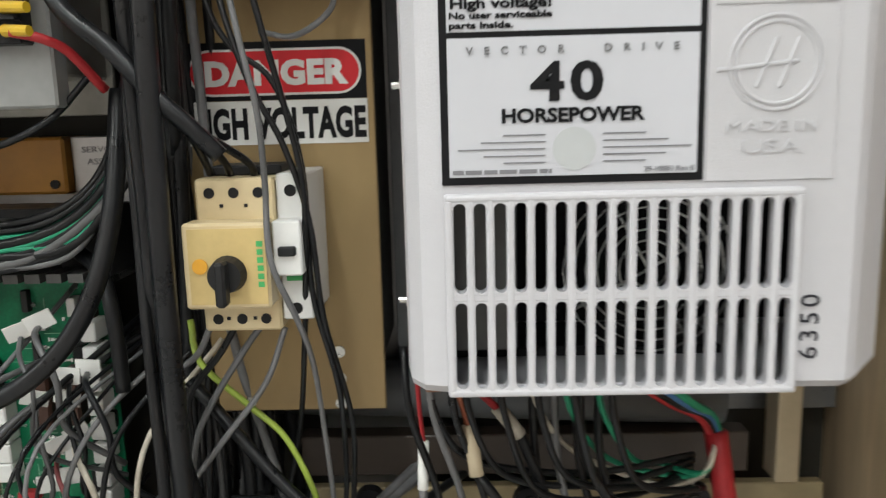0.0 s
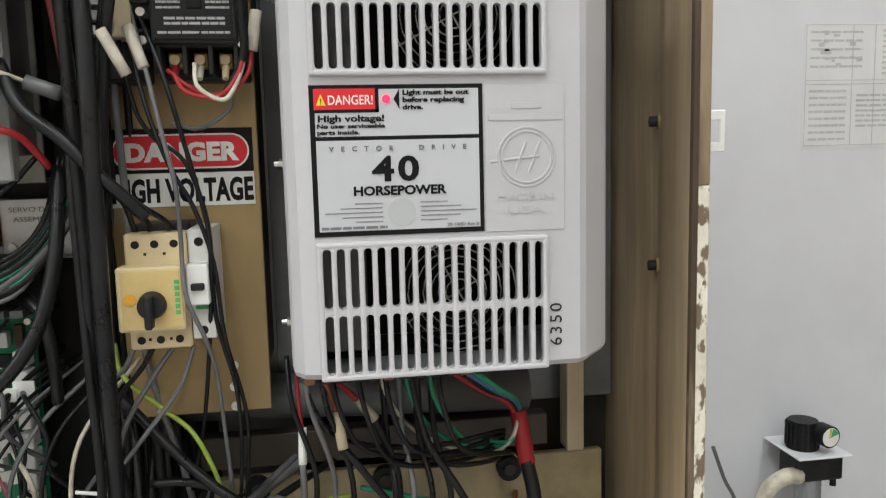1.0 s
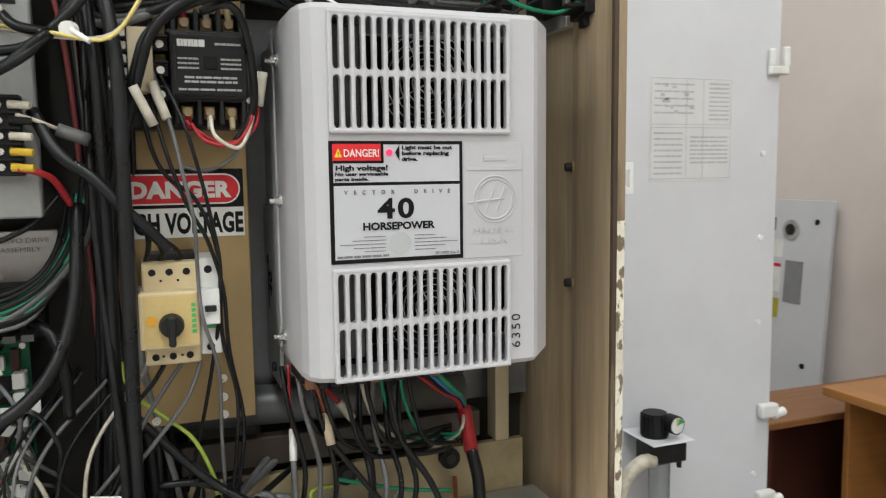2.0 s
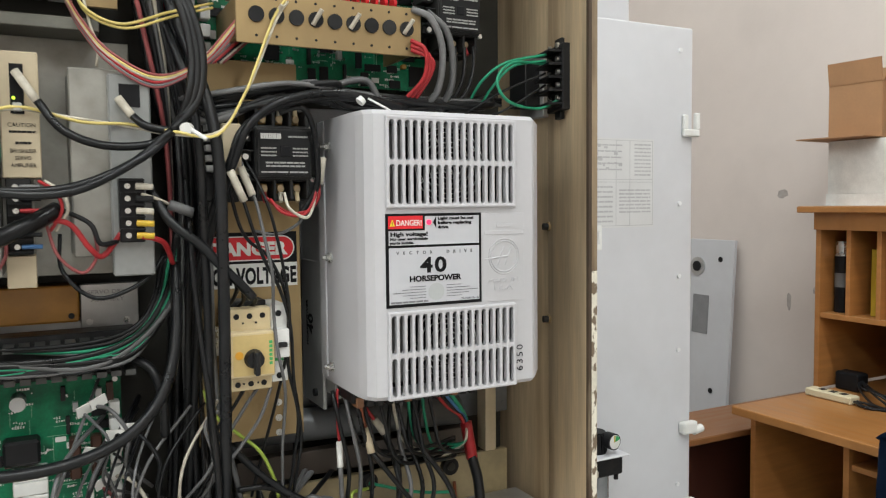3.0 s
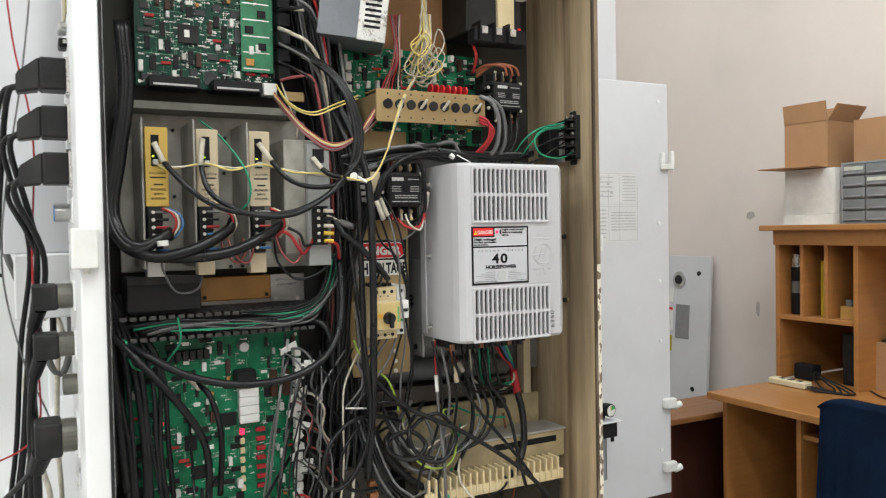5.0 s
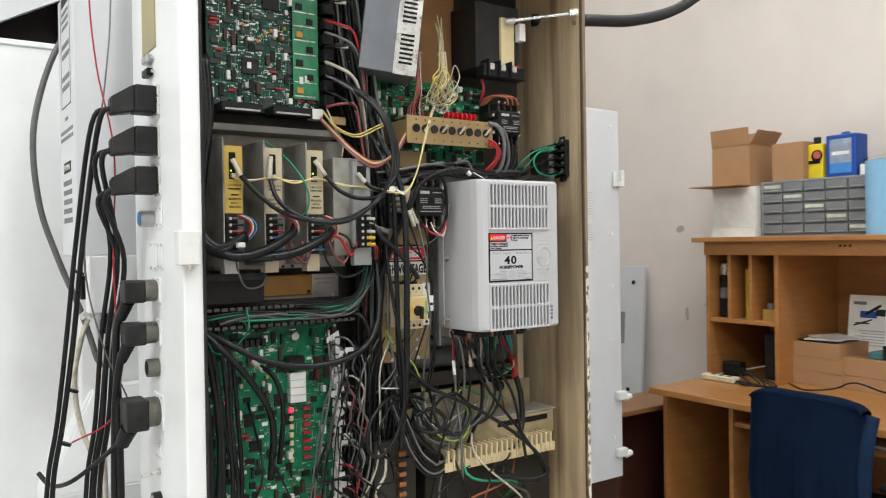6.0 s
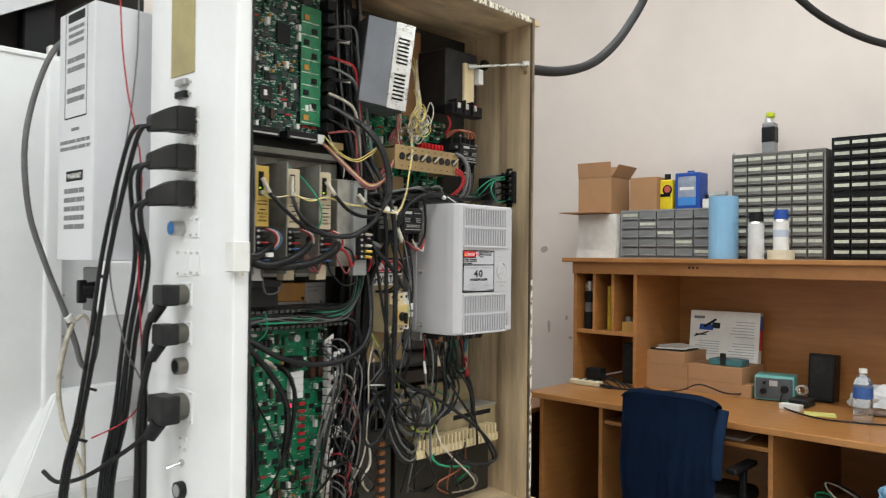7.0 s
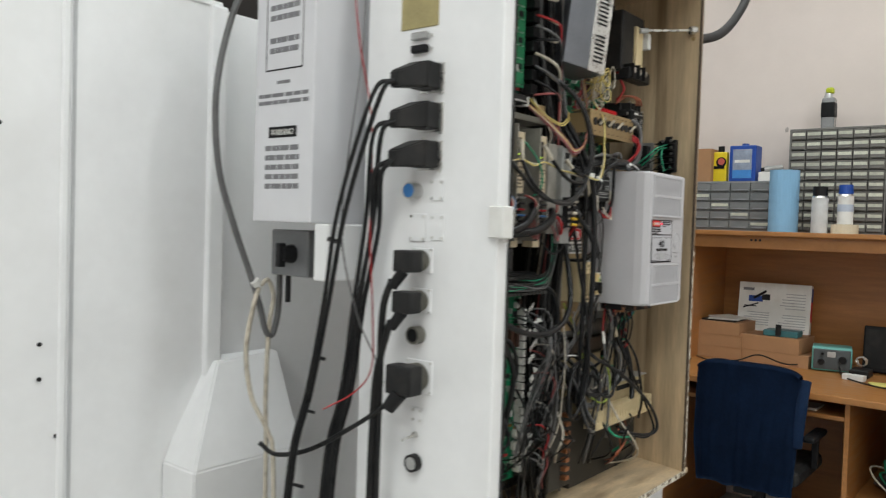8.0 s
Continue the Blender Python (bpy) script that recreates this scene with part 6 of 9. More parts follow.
run('control_wire', 0.002, M_CABLE, (-0.148, 0.11, 1.537), (-0.136, 0.1, 1.463), (-0.123, 0.1, 1.433), (-0.099, 0.1, 1.411), (-0.083, 0.09, 1.362), (-0.082, 0.095, 1.289), (-0.07, 0.1, 1.227), (-0.071, 0.12, 1.167), (-0.075, 0.13, 1.123))
run('control_wire', 0.002, M_CABLE, (-0.141, 0.11, 1.537), (-0.125, 0.09, 1.462), (-0.109, 0.085, 1.411), (-0.092, 0.085, 1.376), (-0.08, 0.088, 1.331), (-0.076, 0.095, 1.271), (-0.064, 0.11, 1.199), (-0.07, 0.13, 1.122))
run('control_wire', 0.0019, M_GREYC, (-0.133, 0.1, 1.531), (-0.119, 0.08, 1.478), (-0.11, 0.075, 1.432), (-0.103, 0.075, 1.394), (-0.102, 0.078, 1.355), (-0.1, 0.072, 1.312), (-0.09, 0.085, 1.274), (-0.085, 0.1, 1.242), (-0.084, 0.12, 1.188), (-0.082, 0.13, 1.129))
run('control_wire', 0.0019, M_CABLE, (-0.131, 0.105, 1.536), (-0.109, 0.08, 1.482), (-0.097, 0.075, 1.436), (-0.088, 0.08, 1.393), (-0.082, 0.085, 1.353), (-0.084, 0.09, 1.308), (-0.092, 0.11, 1.249), (-0.102, 0.13, 1.191), (-0.117, 0.14, 1.127))
run('control_wire', 0.0035, M_CABLE, (-0.142, 0.1, 1.152), (-0.111, 0.1, 1.15), (-0.082, 0.11, 1.132), (-0.066, 0.12, 1.101))

run('load_wire', 0.0021, M_GREYC, (-0.146, 0.1, 1.268), (-0.156, 0.1, 1.249), (-0.175, 0.1, 1.229), (-0.168, 0.1, 1.187), (-0.201, 0.12, 1.138))
run('load_wire', 0.0021, M_CABLE, (-0.131, 0.1, 1.267), (-0.143, 0.1, 1.248), (-0.163, 0.1, 1.222), (-0.165, 0.1, 1.187), (-0.188, 0.12, 1.137))
run('load_wire', 0.0021, M_GREYC, (-0.116, 0.1, 1.266), (-0.13, 0.1, 1.247), (-0.151, 0.1, 1.215), (-0.163, 0.1, 1.187), (-0.174, 0.12, 1.136))
run('load_wire', 0.002, M_GREYC, (-0.101, 0.1, 1.265), (-0.115, 0.1, 1.23), (-0.143, 0.1, 1.194), (-0.17, 0.11, 1.159), (-0.183, 0.12, 1.136))

run('trunk_cable', 0.0064, M_CABLE, (-0.215, 0.185, 1.86), (-0.198, 0.150, 1.72), (-0.172, 0.095, 1.610), (-0.159, 0.072, 1.529), (-0.158, 0.065, 1.408), (-0.159, 0.065, 1.282), (-0.161, 0.07, 1.157), (-0.17, 0.08, 1.026))
run('trunk_cable', 0.005, M_CABLE, (-0.225, 0.190, 1.84), (-0.208, 0.155, 1.71), (-0.184, 0.100, 1.605), (-0.176, 0.082, 1.531), (-0.174, 0.08, 1.45), (-0.172, 0.08, 1.345), (-0.171, 0.08, 1.235), (-0.158, 0.09, 1.138), (-0.154, 0.1, 1.036))
run('trunk_cable', 0.0052, M_CABLE, (-0.225, 0.09, 1.488), (-0.207, 0.075, 1.454), (-0.18, 0.07, 1.431), (-0.158, 0.068, 1.406), (-0.141, 0.07, 1.389), (-0.125, 0.075, 1.371))

run('loop_cable', 0.006, M_CABLE, (-0.55, 0.12, 1.291), (-0.517, 0.09, 1.269), (-0.464, 0.075, 1.238), (-0.392, 0.07, 1.218), (-0.315, 0.07, 1.218), (-0.255, 0.075, 1.238), (-0.219, 0.085, 1.276), (-0.202, 0.1, 1.333), (-0.198, 0.12, 1.41))
run('loop_cable', 0.005, M_CABLE, (-0.25, 0.15, 1.307), (-0.225, 0.13, 1.293), (-0.215, 0.12, 1.258), (-0.214, 0.12, 1.219))
run('loop_cable', 0.0062, M_CABLE, (-0.568, 0.12, 1.304), (-0.537, 0.09, 1.268), (-0.492, 0.075, 1.213), (-0.451, 0.075, 1.15), (-0.435, 0.09, 1.093), (-0.434, 0.11, 1.007))
run('loop_cable', 0.0055, M_CABLE, (-0.575, 0.13, 1.363), (-0.568, 0.11, 1.26), (-0.562, 0.1, 1.173), (-0.554, 0.1, 1.067))
run('loop_cable', 0.0055, M_CABLE, (-0.578, 0.13, 1.468), (-0.57, 0.12, 1.334), (-0.57, 0.11, 1.216), (-0.572, 0.1, 1.078))
run('loop_cable', 0.0048, M_CABLE, (-0.446, 0.14, 1.217), (-0.431, 0.1, 1.203), (-0.418, 0.09, 1.161), (-0.412, 0.1, 1.11), (-0.412, 0.12, 1.031))

rng = random.Random(61)
for k in range(9):
    j = [rng.uniform(-0.008, 0.008) for _ in range(6)]
    x = -0.566 + 0.0085 * k
    run("loop_cable", rng.choice((0.0032, 0.0042, 0.0055)), M_CABLE, (-0.570 + 0.002 * k, 0.175, 1.36 + j[0]), (x + j[1], 0.150, 1.25), (x + 0.010 + j[2], 0.125, 1.12 + j[3]),
        (x + 0.018 + j[4], 0.130, 0.99), (x + 0.012 + j[5], 0.150, 0.86), (x + j[0], 0.170, 0.803))

run('duct_wire', 0.0034, M_CABLE, (-0.544, 0.14, 1.313), (-0.47, 0.13, 1.319), (-0.373, 0.125, 1.314), (-0.291, 0.125, 1.315), (-0.237, 0.13, 1.333), (-0.204, 0.14, 1.379), (-0.192, 0.15, 1.445))
run('duct_wire', 0.0024, M_GREENC, (-0.535, 0.14, 1.308), (-0.47, 0.13, 1.316), (-0.373, 0.125, 1.308), (-0.291, 0.125, 1.311), (-0.237, 0.13, 1.33), (-0.201, 0.14, 1.379), (-0.19, 0.15, 1.445))
run('duct_wire', 0.0024, M_CABLE, (-0.525, 0.14, 1.303), (-0.471, 0.13, 1.312), (-0.373, 0.125, 1.302), (-0.291, 0.125, 1.306), (-0.237, 0.13, 1.328), (-0.197, 0.14, 1.378), (-0.187, 0.15, 1.445))
run('duct_wire', 0.0034, M_GREYC, (-0.515, 0.14, 1.299), (-0.471, 0.13, 1.309), (-0.373, 0.125, 1.313), (-0.291, 0.125, 1.302), (-0.237, 0.13, 1.325), (-0.193, 0.14, 1.378), (-0.184, 0.15, 1.445))
run('duct_wire', 0.0024, M_CABLE, (-0.505, 0.14, 1.294), (-0.471, 0.13, 1.306), (-0.373, 0.125, 1.307), (-0.291, 0.125, 1.298), (-0.237, 0.13, 1.323), (-0.204, 0.14, 1.379), (-0.181, 0.15, 1.445))
run('duct_wire', 0.0024, M_GREENC, (-0.495, 0.14, 1.306), (-0.471, 0.13, 1.303), (-0.373, 0.125, 1.302), (-0.291, 0.125, 1.312), (-0.237, 0.13, 1.32), (-0.201, 0.14, 1.379), (-0.192, 0.15, 1.445))
run('duct_wire', 0.0034, M_CABLE, (-0.485, 0.14, 1.301), (-0.47, 0.13, 1.319), (-0.373, 0.125, 1.312), (-0.291, 0.125, 1.308), (-0.237, 0.13, 1.317), (-0.197, 0.14, 1.378), (-0.19, 0.15, 1.445))
run('duct_wire', 0.0024, M_CABLE, (-0.475, 0.14, 1.296), (-0.47, 0.13, 1.316), (-0.373, 0.125, 1.306), (-0.291, 0.125, 1.304), (-0.238, 0.13, 1.315), (-0.193, 0.14, 1.378), (-0.187, 0.15, 1.445))
run('duct_wire', 0.0024, M_GREYC, (-0.465, 0.14, 1.292), (-0.471, 0.13, 1.312), (-0.373, 0.125, 1.301), (-0.291, 0.125, 1.3), (-0.238, 0.13, 1.312), (-0.204, 0.14, 1.379), (-0.184, 0.15, 1.445))
run('duct_wire', 0.0026, M_CABLE, (-0.393, 0.14, 1.326), (-0.298, 0.13, 1.327), (-0.246, 0.13, 1.338), (-0.22, 0.14, 1.366), (-0.207, 0.15, 1.418))
run('duct_wire', 0.0026, M_CABLE, (-0.382, 0.14, 1.325), (-0.294, 0.13, 1.323), (-0.246, 0.13, 1.334), (-0.216, 0.14, 1.366), (-0.203, 0.15, 1.418))
run('duct_wire', 0.0026, M_GREENC, (-0.371, 0.14, 1.325), (-0.289, 0.13, 1.319), (-0.246, 0.13, 1.329), (-0.213, 0.14, 1.366), (-0.199, 0.15, 1.418))
run('duct_wire', 0.0026, M_GREYC, (-0.36, 0.14, 1.324), (-0.285, 0.13, 1.316), (-0.246, 0.13, 1.325), (-0.209, 0.14, 1.366), (-0.196, 0.15, 1.418))
run('duct_wire', 0.0026, M_CABLE, (-0.349, 0.14, 1.323), (-0.281, 0.13, 1.312), (-0.246, 0.13, 1.321), (-0.205, 0.14, 1.365), (-0.192, 0.15, 1.418))

run('lead', 0.0018, M_REDC, (-0.495, 0.09, 1.497), (-0.481, 0.075, 1.487), (-0.477, 0.075, 1.47), (-0.488, 0.085, 1.451))
run('lead', 0.0018, M_WHITEC, (-0.49, 0.09, 1.497), (-0.476, 0.075, 1.487), (-0.473, 0.075, 1.47), (-0.483, 0.085, 1.451))
run('lead', 0.0018, M_BLUEC, (-0.484, 0.09, 1.497), (-0.471, 0.075, 1.487), (-0.467, 0.075, 1.47), (-0.478, 0.085, 1.451))
run('lead', 0.0018, M_REDC, (-0.409, 0.09, 1.497), (-0.395, 0.075, 1.487), (-0.391, 0.075, 1.469), (-0.402, 0.085, 1.45))
run('lead', 0.0018, M_WHITEC, (-0.404, 0.09, 1.497), (-0.39, 0.075, 1.487), (-0.386, 0.075, 1.469), (-0.397, 0.085, 1.45))
run('lead', 0.0018, M_REDC, (-0.327, 0.09, 1.497), (-0.313, 0.075, 1.486), (-0.308, 0.075, 1.468), (-0.319, 0.085, 1.448))
run('lead', 0.0018, M_WHITEC, (-0.322, 0.09, 1.497), (-0.308, 0.075, 1.486), (-0.303, 0.075, 1.468), (-0.314, 0.085, 1.448))
run('lead', 0.0018, M_PINKC, (-0.412, 0.085, 1.456), (-0.403, 0.075, 1.426), (-0.384, 0.08, 1.41), (-0.371, 0.085, 1.425), (-0.372, 0.09, 1.449))
run('lead', 0.0018, M_PINKC, (-0.4, 0.085, 1.456), (-0.391, 0.075, 1.426), (-0.371, 0.08, 1.409), (-0.358, 0.085, 1.425), (-0.359, 0.09, 1.449))
run('lead', 0.0018, M_PINKC, (-0.322, 0.085, 1.454), (-0.313, 0.075, 1.424), (-0.292, 0.08, 1.406), (-0.278, 0.085, 1.422), (-0.279, 0.09, 1.447))
run('lead', 0.003, M_REDC, (-0.322, 0.085, 1.46), (-0.301, 0.075, 1.454), (-0.285, 0.075, 1.431), (-0.272, 0.085, 1.422), (-0.253, 0.09, 1.446))
run('lead', 0.0026, M_CABLE, (-0.311, 0.09, 1.47), (-0.284, 0.075, 1.455), (-0.275, 0.075, 1.435), (-0.258, 0.088, 1.436))
run('lead', 0.0022, M_GREYC, (-0.282, 0.15, 1.255), (-0.268, 0.12, 1.255), (-0.252, 0.11, 1.229), (-0.254, 0.12, 1.193), (-0.227, 0.14, 1.159))
run('lead', 0.0022, M_CABLE, (-0.252, 0.15, 1.222), (-0.238, 0.12, 1.222), (-0.222, 0.11, 1.195), (-0.223, 0.12, 1.159), (-0.196, 0.14, 1.124))
run('lead', 0.0022, M_WHITEC, (-0.265, 0.15, 1.175), (-0.25, 0.12, 1.176), (-0.235, 0.11, 1.15), (-0.236, 0.12, 1.113), (-0.209, 0.14, 1.077))
run('lead', 0.0022, M_GREYC, (-0.274, 0.15, 1.144), (-0.26, 0.12, 1.145), (-0.244, 0.11, 1.119), (-0.245, 0.12, 1.082), (-0.219, 0.14, 1.046))
run('lead', 0.0022, M_PINKC, (-0.259, 0.15, 1.112), (-0.245, 0.12, 1.114), (-0.229, 0.11, 1.088), (-0.23, 0.12, 1.051), (-0.203, 0.14, 1.013))
run('lead', 0.0022, M_CABLE, (-0.273, 0.15, 1.075), (-0.259, 0.12, 1.078), (-0.243, 0.11, 1.052), (-0.244, 0.12, 1.014), (-0.217, 0.14, 0.976))
run('lead', 0.0022, M_GREYC, (-0.268, 0.15, 1.035), (-0.253, 0.12, 1.038), (-0.238, 0.11, 1.012), (-0.239, 0.12, 0.974), (-0.212, 0.14, 0.935))
run('lead', 0.0022, M_REDC, (-0.279, 0.15, 0.998), (-0.265, 0.12, 1.001), (-0.249, 0.11, 0.976), (-0.25, 0.12, 0.938), (-0.223, 0.14, 0.897))
run('lead', 0.0022, M_CABLE, (-0.262, 0.15, 0.95), (-0.248, 0.12, 0.955), (-0.232, 0.11, 0.929), (-0.233, 0.12, 0.89), (-0.206, 0.14, 0.848))
run('lead', 0.0017, M_GREYC, (-0.295, 0.15, 1.25), (-0.283, 0.125, 1.241), (-0.271, 0.115, 1.221), (-0.276, 0.125, 1.175), (-0.231, 0.15, 1.146))
run('lead', 0.0017, M_CABLE, (-0.265, 0.15, 1.218), (-0.253, 0.125, 1.209), (-0.241, 0.115, 1.181), (-0.247, 0.125, 1.142), (-0.2, 0.15, 1.112))
run('lead', 0.0017, M_GREYC, (-0.29, 0.15, 1.202), (-0.277, 0.125, 1.193), (-0.265, 0.115, 1.157), (-0.271, 0.125, 1.127), (-0.225, 0.15, 1.096))
run('lead', 0.0017, M_PINKC, (-0.279, 0.15, 1.166), (-0.267, 0.125, 1.158), (-0.255, 0.115, 1.137), (-0.26, 0.125, 1.092), (-0.214, 0.15, 1.06))
run('lead', 0.0017, M_GREYC, (-0.286, 0.15, 1.139), (-0.273, 0.125, 1.131), (-0.261, 0.115, 1.102), (-0.267, 0.125, 1.065), (-0.221, 0.15, 1.032))
run('lead', 0.0017, M_CABLE, (-0.274, 0.15, 1.097), (-0.262, 0.125, 1.09), (-0.25, 0.115, 1.053), (-0.255, 0.125, 1.023), (-0.209, 0.15, 0.989))
run('lead', 0.0017, M_GREYC, (-0.28, 0.15, 1.063), (-0.267, 0.125, 1.056), (-0.255, 0.115, 1.033), (-0.261, 0.125, 0.989), (-0.215, 0.15, 0.954))
run('lead', 0.0017, M_WHITEC, (-0.257, 0.15, 1.049), (-0.245, 0.125, 1.042), (-0.233, 0.115, 1.011), (-0.238, 0.125, 0.975), (-0.191, 0.15, 0.939))
run('lead', 0.0017, M_CABLE, (-0.274, 0.15, 0.972), (-0.261, 0.125, 0.965), (-0.249, 0.115, 0.927), (-0.255, 0.125, 0.898), (-0.208, 0.15, 0.86))
run('lead', 0.0017, M_GREYC, (-0.282, 0.15, 0.943), (-0.269, 0.125, 0.937), (-0.257, 0.115, 0.914), (-0.263, 0.125, 0.87), (-0.217, 0.15, 0.831))
run('lead', 0.0017, M_PINKC, (-0.265, 0.15, 0.952), (-0.253, 0.125, 0.945), (-0.241, 0.115, 0.914), (-0.246, 0.125, 0.878), (-0.2, 0.15, 0.839))
run('lead', 0.0017, M_CABLE, (-0.267, 0.15, 1.202), (-0.255, 0.125, 1.193), (-0.243, 0.115, 1.154), (-0.248, 0.125, 1.127), (-0.201, 0.15, 1.096))
run('lead', 0.0017, M_GREYC, (-0.285, 0.15, 0.93), (-0.272, 0.125, 0.924), (-0.26, 0.115, 0.9), (-0.266, 0.125, 0.857), (-0.22, 0.15, 0.818))

run('plug_tag', 0.0058, M_WLABEL, (-0.284, 0.15, 1.254), (-0.273, 0.14, 1.266))
run('plug_tag', 0.0058, M_WLABEL, (-0.254, 0.15, 1.22), (-0.243, 0.14, 1.233))
run('plug_tag', 0.0058, M_WLABEL, (-0.267, 0.15, 1.173), (-0.255, 0.14, 1.186))
run('plug_tag', 0.0058, M_WLABEL, (-0.276, 0.15, 1.142), (-0.264, 0.14, 1.155))
run('plug_tag', 0.0058, M_WLABEL, (-0.261, 0.15, 1.111), (-0.249, 0.14, 1.124))
run('plug_tag', 0.0058, M_WLABEL, (-0.275, 0.15, 1.074), (-0.263, 0.14, 1.087))
run('plug_tag', 0.0058, M_WLABEL, (-0.27, 0.15, 1.033), (-0.258, 0.14, 1.047))
run('plug_tag', 0.0058, M_WLABEL, (-0.281, 0.15, 0.996), (-0.269, 0.14, 1.009))
run('plug_tag', 0.0058, M_WLABEL, (-0.264, 0.15, 0.949), (-0.253, 0.14, 0.962))
run('plug_tag', 0.005, M_WLABEL, (-0.296, 0.15, 1.248), (-0.289, 0.138, 1.259))
run('plug_tag', 0.005, M_WLABEL, (-0.267, 0.15, 1.215), (-0.26, 0.138, 1.228))
run('plug_tag', 0.005, M_WLABEL, (-0.291, 0.15, 1.2), (-0.284, 0.138, 1.212))
run('plug_tag', 0.005, M_WLABEL, (-0.28, 0.15, 1.164), (-0.274, 0.138, 1.177))
run('plug_tag', 0.005, M_WLABEL, (-0.287, 0.15, 1.137), (-0.28, 0.138, 1.149))
run('plug_tag', 0.005, M_WLABEL, (-0.275, 0.15, 1.095), (-0.268, 0.138, 1.108))
run('plug_tag', 0.005, M_WLABEL, (-0.281, 0.15, 1.061), (-0.274, 0.138, 1.073))
run('plug_tag', 0.005, M_WLABEL, (-0.258, 0.15, 1.047), (-0.252, 0.138, 1.06))
run('plug_tag', 0.005, M_WLABEL, (-0.275, 0.15, 0.969), (-0.268, 0.138, 0.983))
run('plug_tag', 0.005, M_WLABEL, (-0.283, 0.15, 0.941), (-0.276, 0.138, 0.954))
run('plug_tag', 0.005, M_WLABEL, (-0.267, 0.15, 0.95), (-0.26, 0.138, 0.963))
run('plug_tag', 0.005, M_WLABEL, (-0.268, 0.15, 1.2), (-0.262, 0.138, 1.212))
run('plug_tag', 0.005, M_WLABEL, (-0.286, 0.15, 0.928), (-0.279, 0.138, 0.941))

run('drive_lead', 0.0016, M_REDC, (-0.022, 0.100, 1.253), (-0.021, 0.104, 1.212), (-0.019, 0.105, 1.187))
run('drive_lead', 0.0022, mat("dark_orange_wire", (0.25, 0.07, 0.03), 0.45), (-0.005, 0.075, 1.251), (0.004, 0.088, 1.224), (0.010, 0.092, 1.202))
run('drive_lead', 0.0026, M_REDC, (-0.009, 0.08, 1.25), (0.014, 0.100, 1.224), (0.028, 0.110, 1.207))
run('drive_lead', 0.0024, M_CABLE, (-0.014, 0.098, 1.252), (-0.01, 0.085, 1.214), (0.015, 0.1, 1.176), (0.09, 0.13, 1.153), (0.167, 0.16, 1.151))
run('drive_lead', 0.0024, M_CABLE, (0.007, 0.098, 1.252), (0.011, 0.085, 1.212), (0.035, 0.1, 1.165), (0.105, 0.13, 1.145), (0.167, 0.16, 1.147))
run('drive_lead', 0.0024, M_CABLE, (0.028, 0.098, 1.252), (0.032, 0.085, 1.21), (0.055, 0.1, 1.154), (0.119, 0.13, 1.137), (0.166, 0.16, 1.143))
run('drive_lead', 0.0024, M_CABLE, (0.05, 0.098, 1.252), (0.054, 0.085, 1.208), (0.075, 0.1, 1.162), (0.134, 0.13, 1.143), (0.166, 0.16, 1.139))
run('drive_lead', 0.0024, M_CABLE, (0.072, 0.098, 1.252), (0.076, 0.085, 1.206), (0.096, 0.1, 1.151), (0.149, 0.13, 1.135), (0.166, 0.16, 1.135))
run('drive_lead', 0.0024, M_CABLE, (0.094, 0.098, 1.252), (0.098, 0.085, 1.204), (0.117, 0.1, 1.159), (0.164, 0.13, 1.141), (0.166, 0.16, 1.131))
run('drive_lead', 0.0028, M_REDC, (0.097, 0.085, 1.24), (0.136, 0.12, 1.206), (0.162, 0.138, 1.188), (0.175, 0.145, 1.170))
run('drive_lead', 0.0028, M_CABLE, (0.104, 0.085, 1.239), (0.142, 0.12, 1.205), (0.166, 0.14, 1.188), (0.177, 0.146, 1.170))
run('drive_lead', 0.0028, M_BLUEC, (0.111, 0.085, 1.238), (0.148, 0.12, 1.205), (0.170, 0.142, 1.187), (0.179, 0.147, 1.169))
run('drive_lead', 0.0028, M_GREENC, (0.118, 0.085, 1.238), (0.154, 0.12, 1.204), (0.173, 0.144, 1.187), (0.181, 0.148, 1.169))

run('drive_cable', 0.003, M_GREYC, (-0.020, 0.100, 1.160), (-0.019, 0.096, 1.112), (-0.016, 0.085, 1.032), (-0.01, 0.09, 0.931))
run('drive_cable', 0.0032, M_CABLE, (0.014, 0.085, 1.176), (0.070, 0.078, 1.1), (0.142, 0.07, 1.012), (0.182, 0.06, 0.948), (0.195, 0.06, 0.917), (0.173, 0.07, 0.9), (0.124, 0.09, 0.913), (0.084, 0.11, 0.937))
run('drive_cable', 0.004, M_CABLE, (0.042, 0.112, 1.189), (0.060, 0.110, 1.135), (0.055, 0.11, 1.065), (0.026, 0.12, 1))
run('drive_cable', 0.0028, M_CABLE, (0.048, 0.098, 1.252), (0.052, 0.12, 1.177), (0.057, 0.1, 1.117), (0.041, 0.1, 1.063), (-0.008, 0.105, 1.032), (-0.066, 0.11, 1.055), (-0.098, 0.12, 1.101), (-0.104, 0.16, 1.127))
run('drive_cable', 0.0028, M_GREYC, (0.062, 0.098, 1.252), (0.066, 0.12, 1.176), (0.073, 0.1, 1.115), (0.053, 0.1, 1.061), (0.001, 0.105, 1.034), (-0.066, 0.11, 1.048), (-0.103, 0.12, 1.102), (-0.104, 0.16, 1.127))
run('drive_cable', 0.0028, M_CABLE, (0.076, 0.098, 1.252), (0.08, 0.12, 1.174), (0.089, 0.1, 1.113), (0.066, 0.1, 1.059), (0.01, 0.105, 1.036), (-0.066, 0.11, 1.041), (-0.107, 0.12, 1.102), (-0.104, 0.16, 1.127))
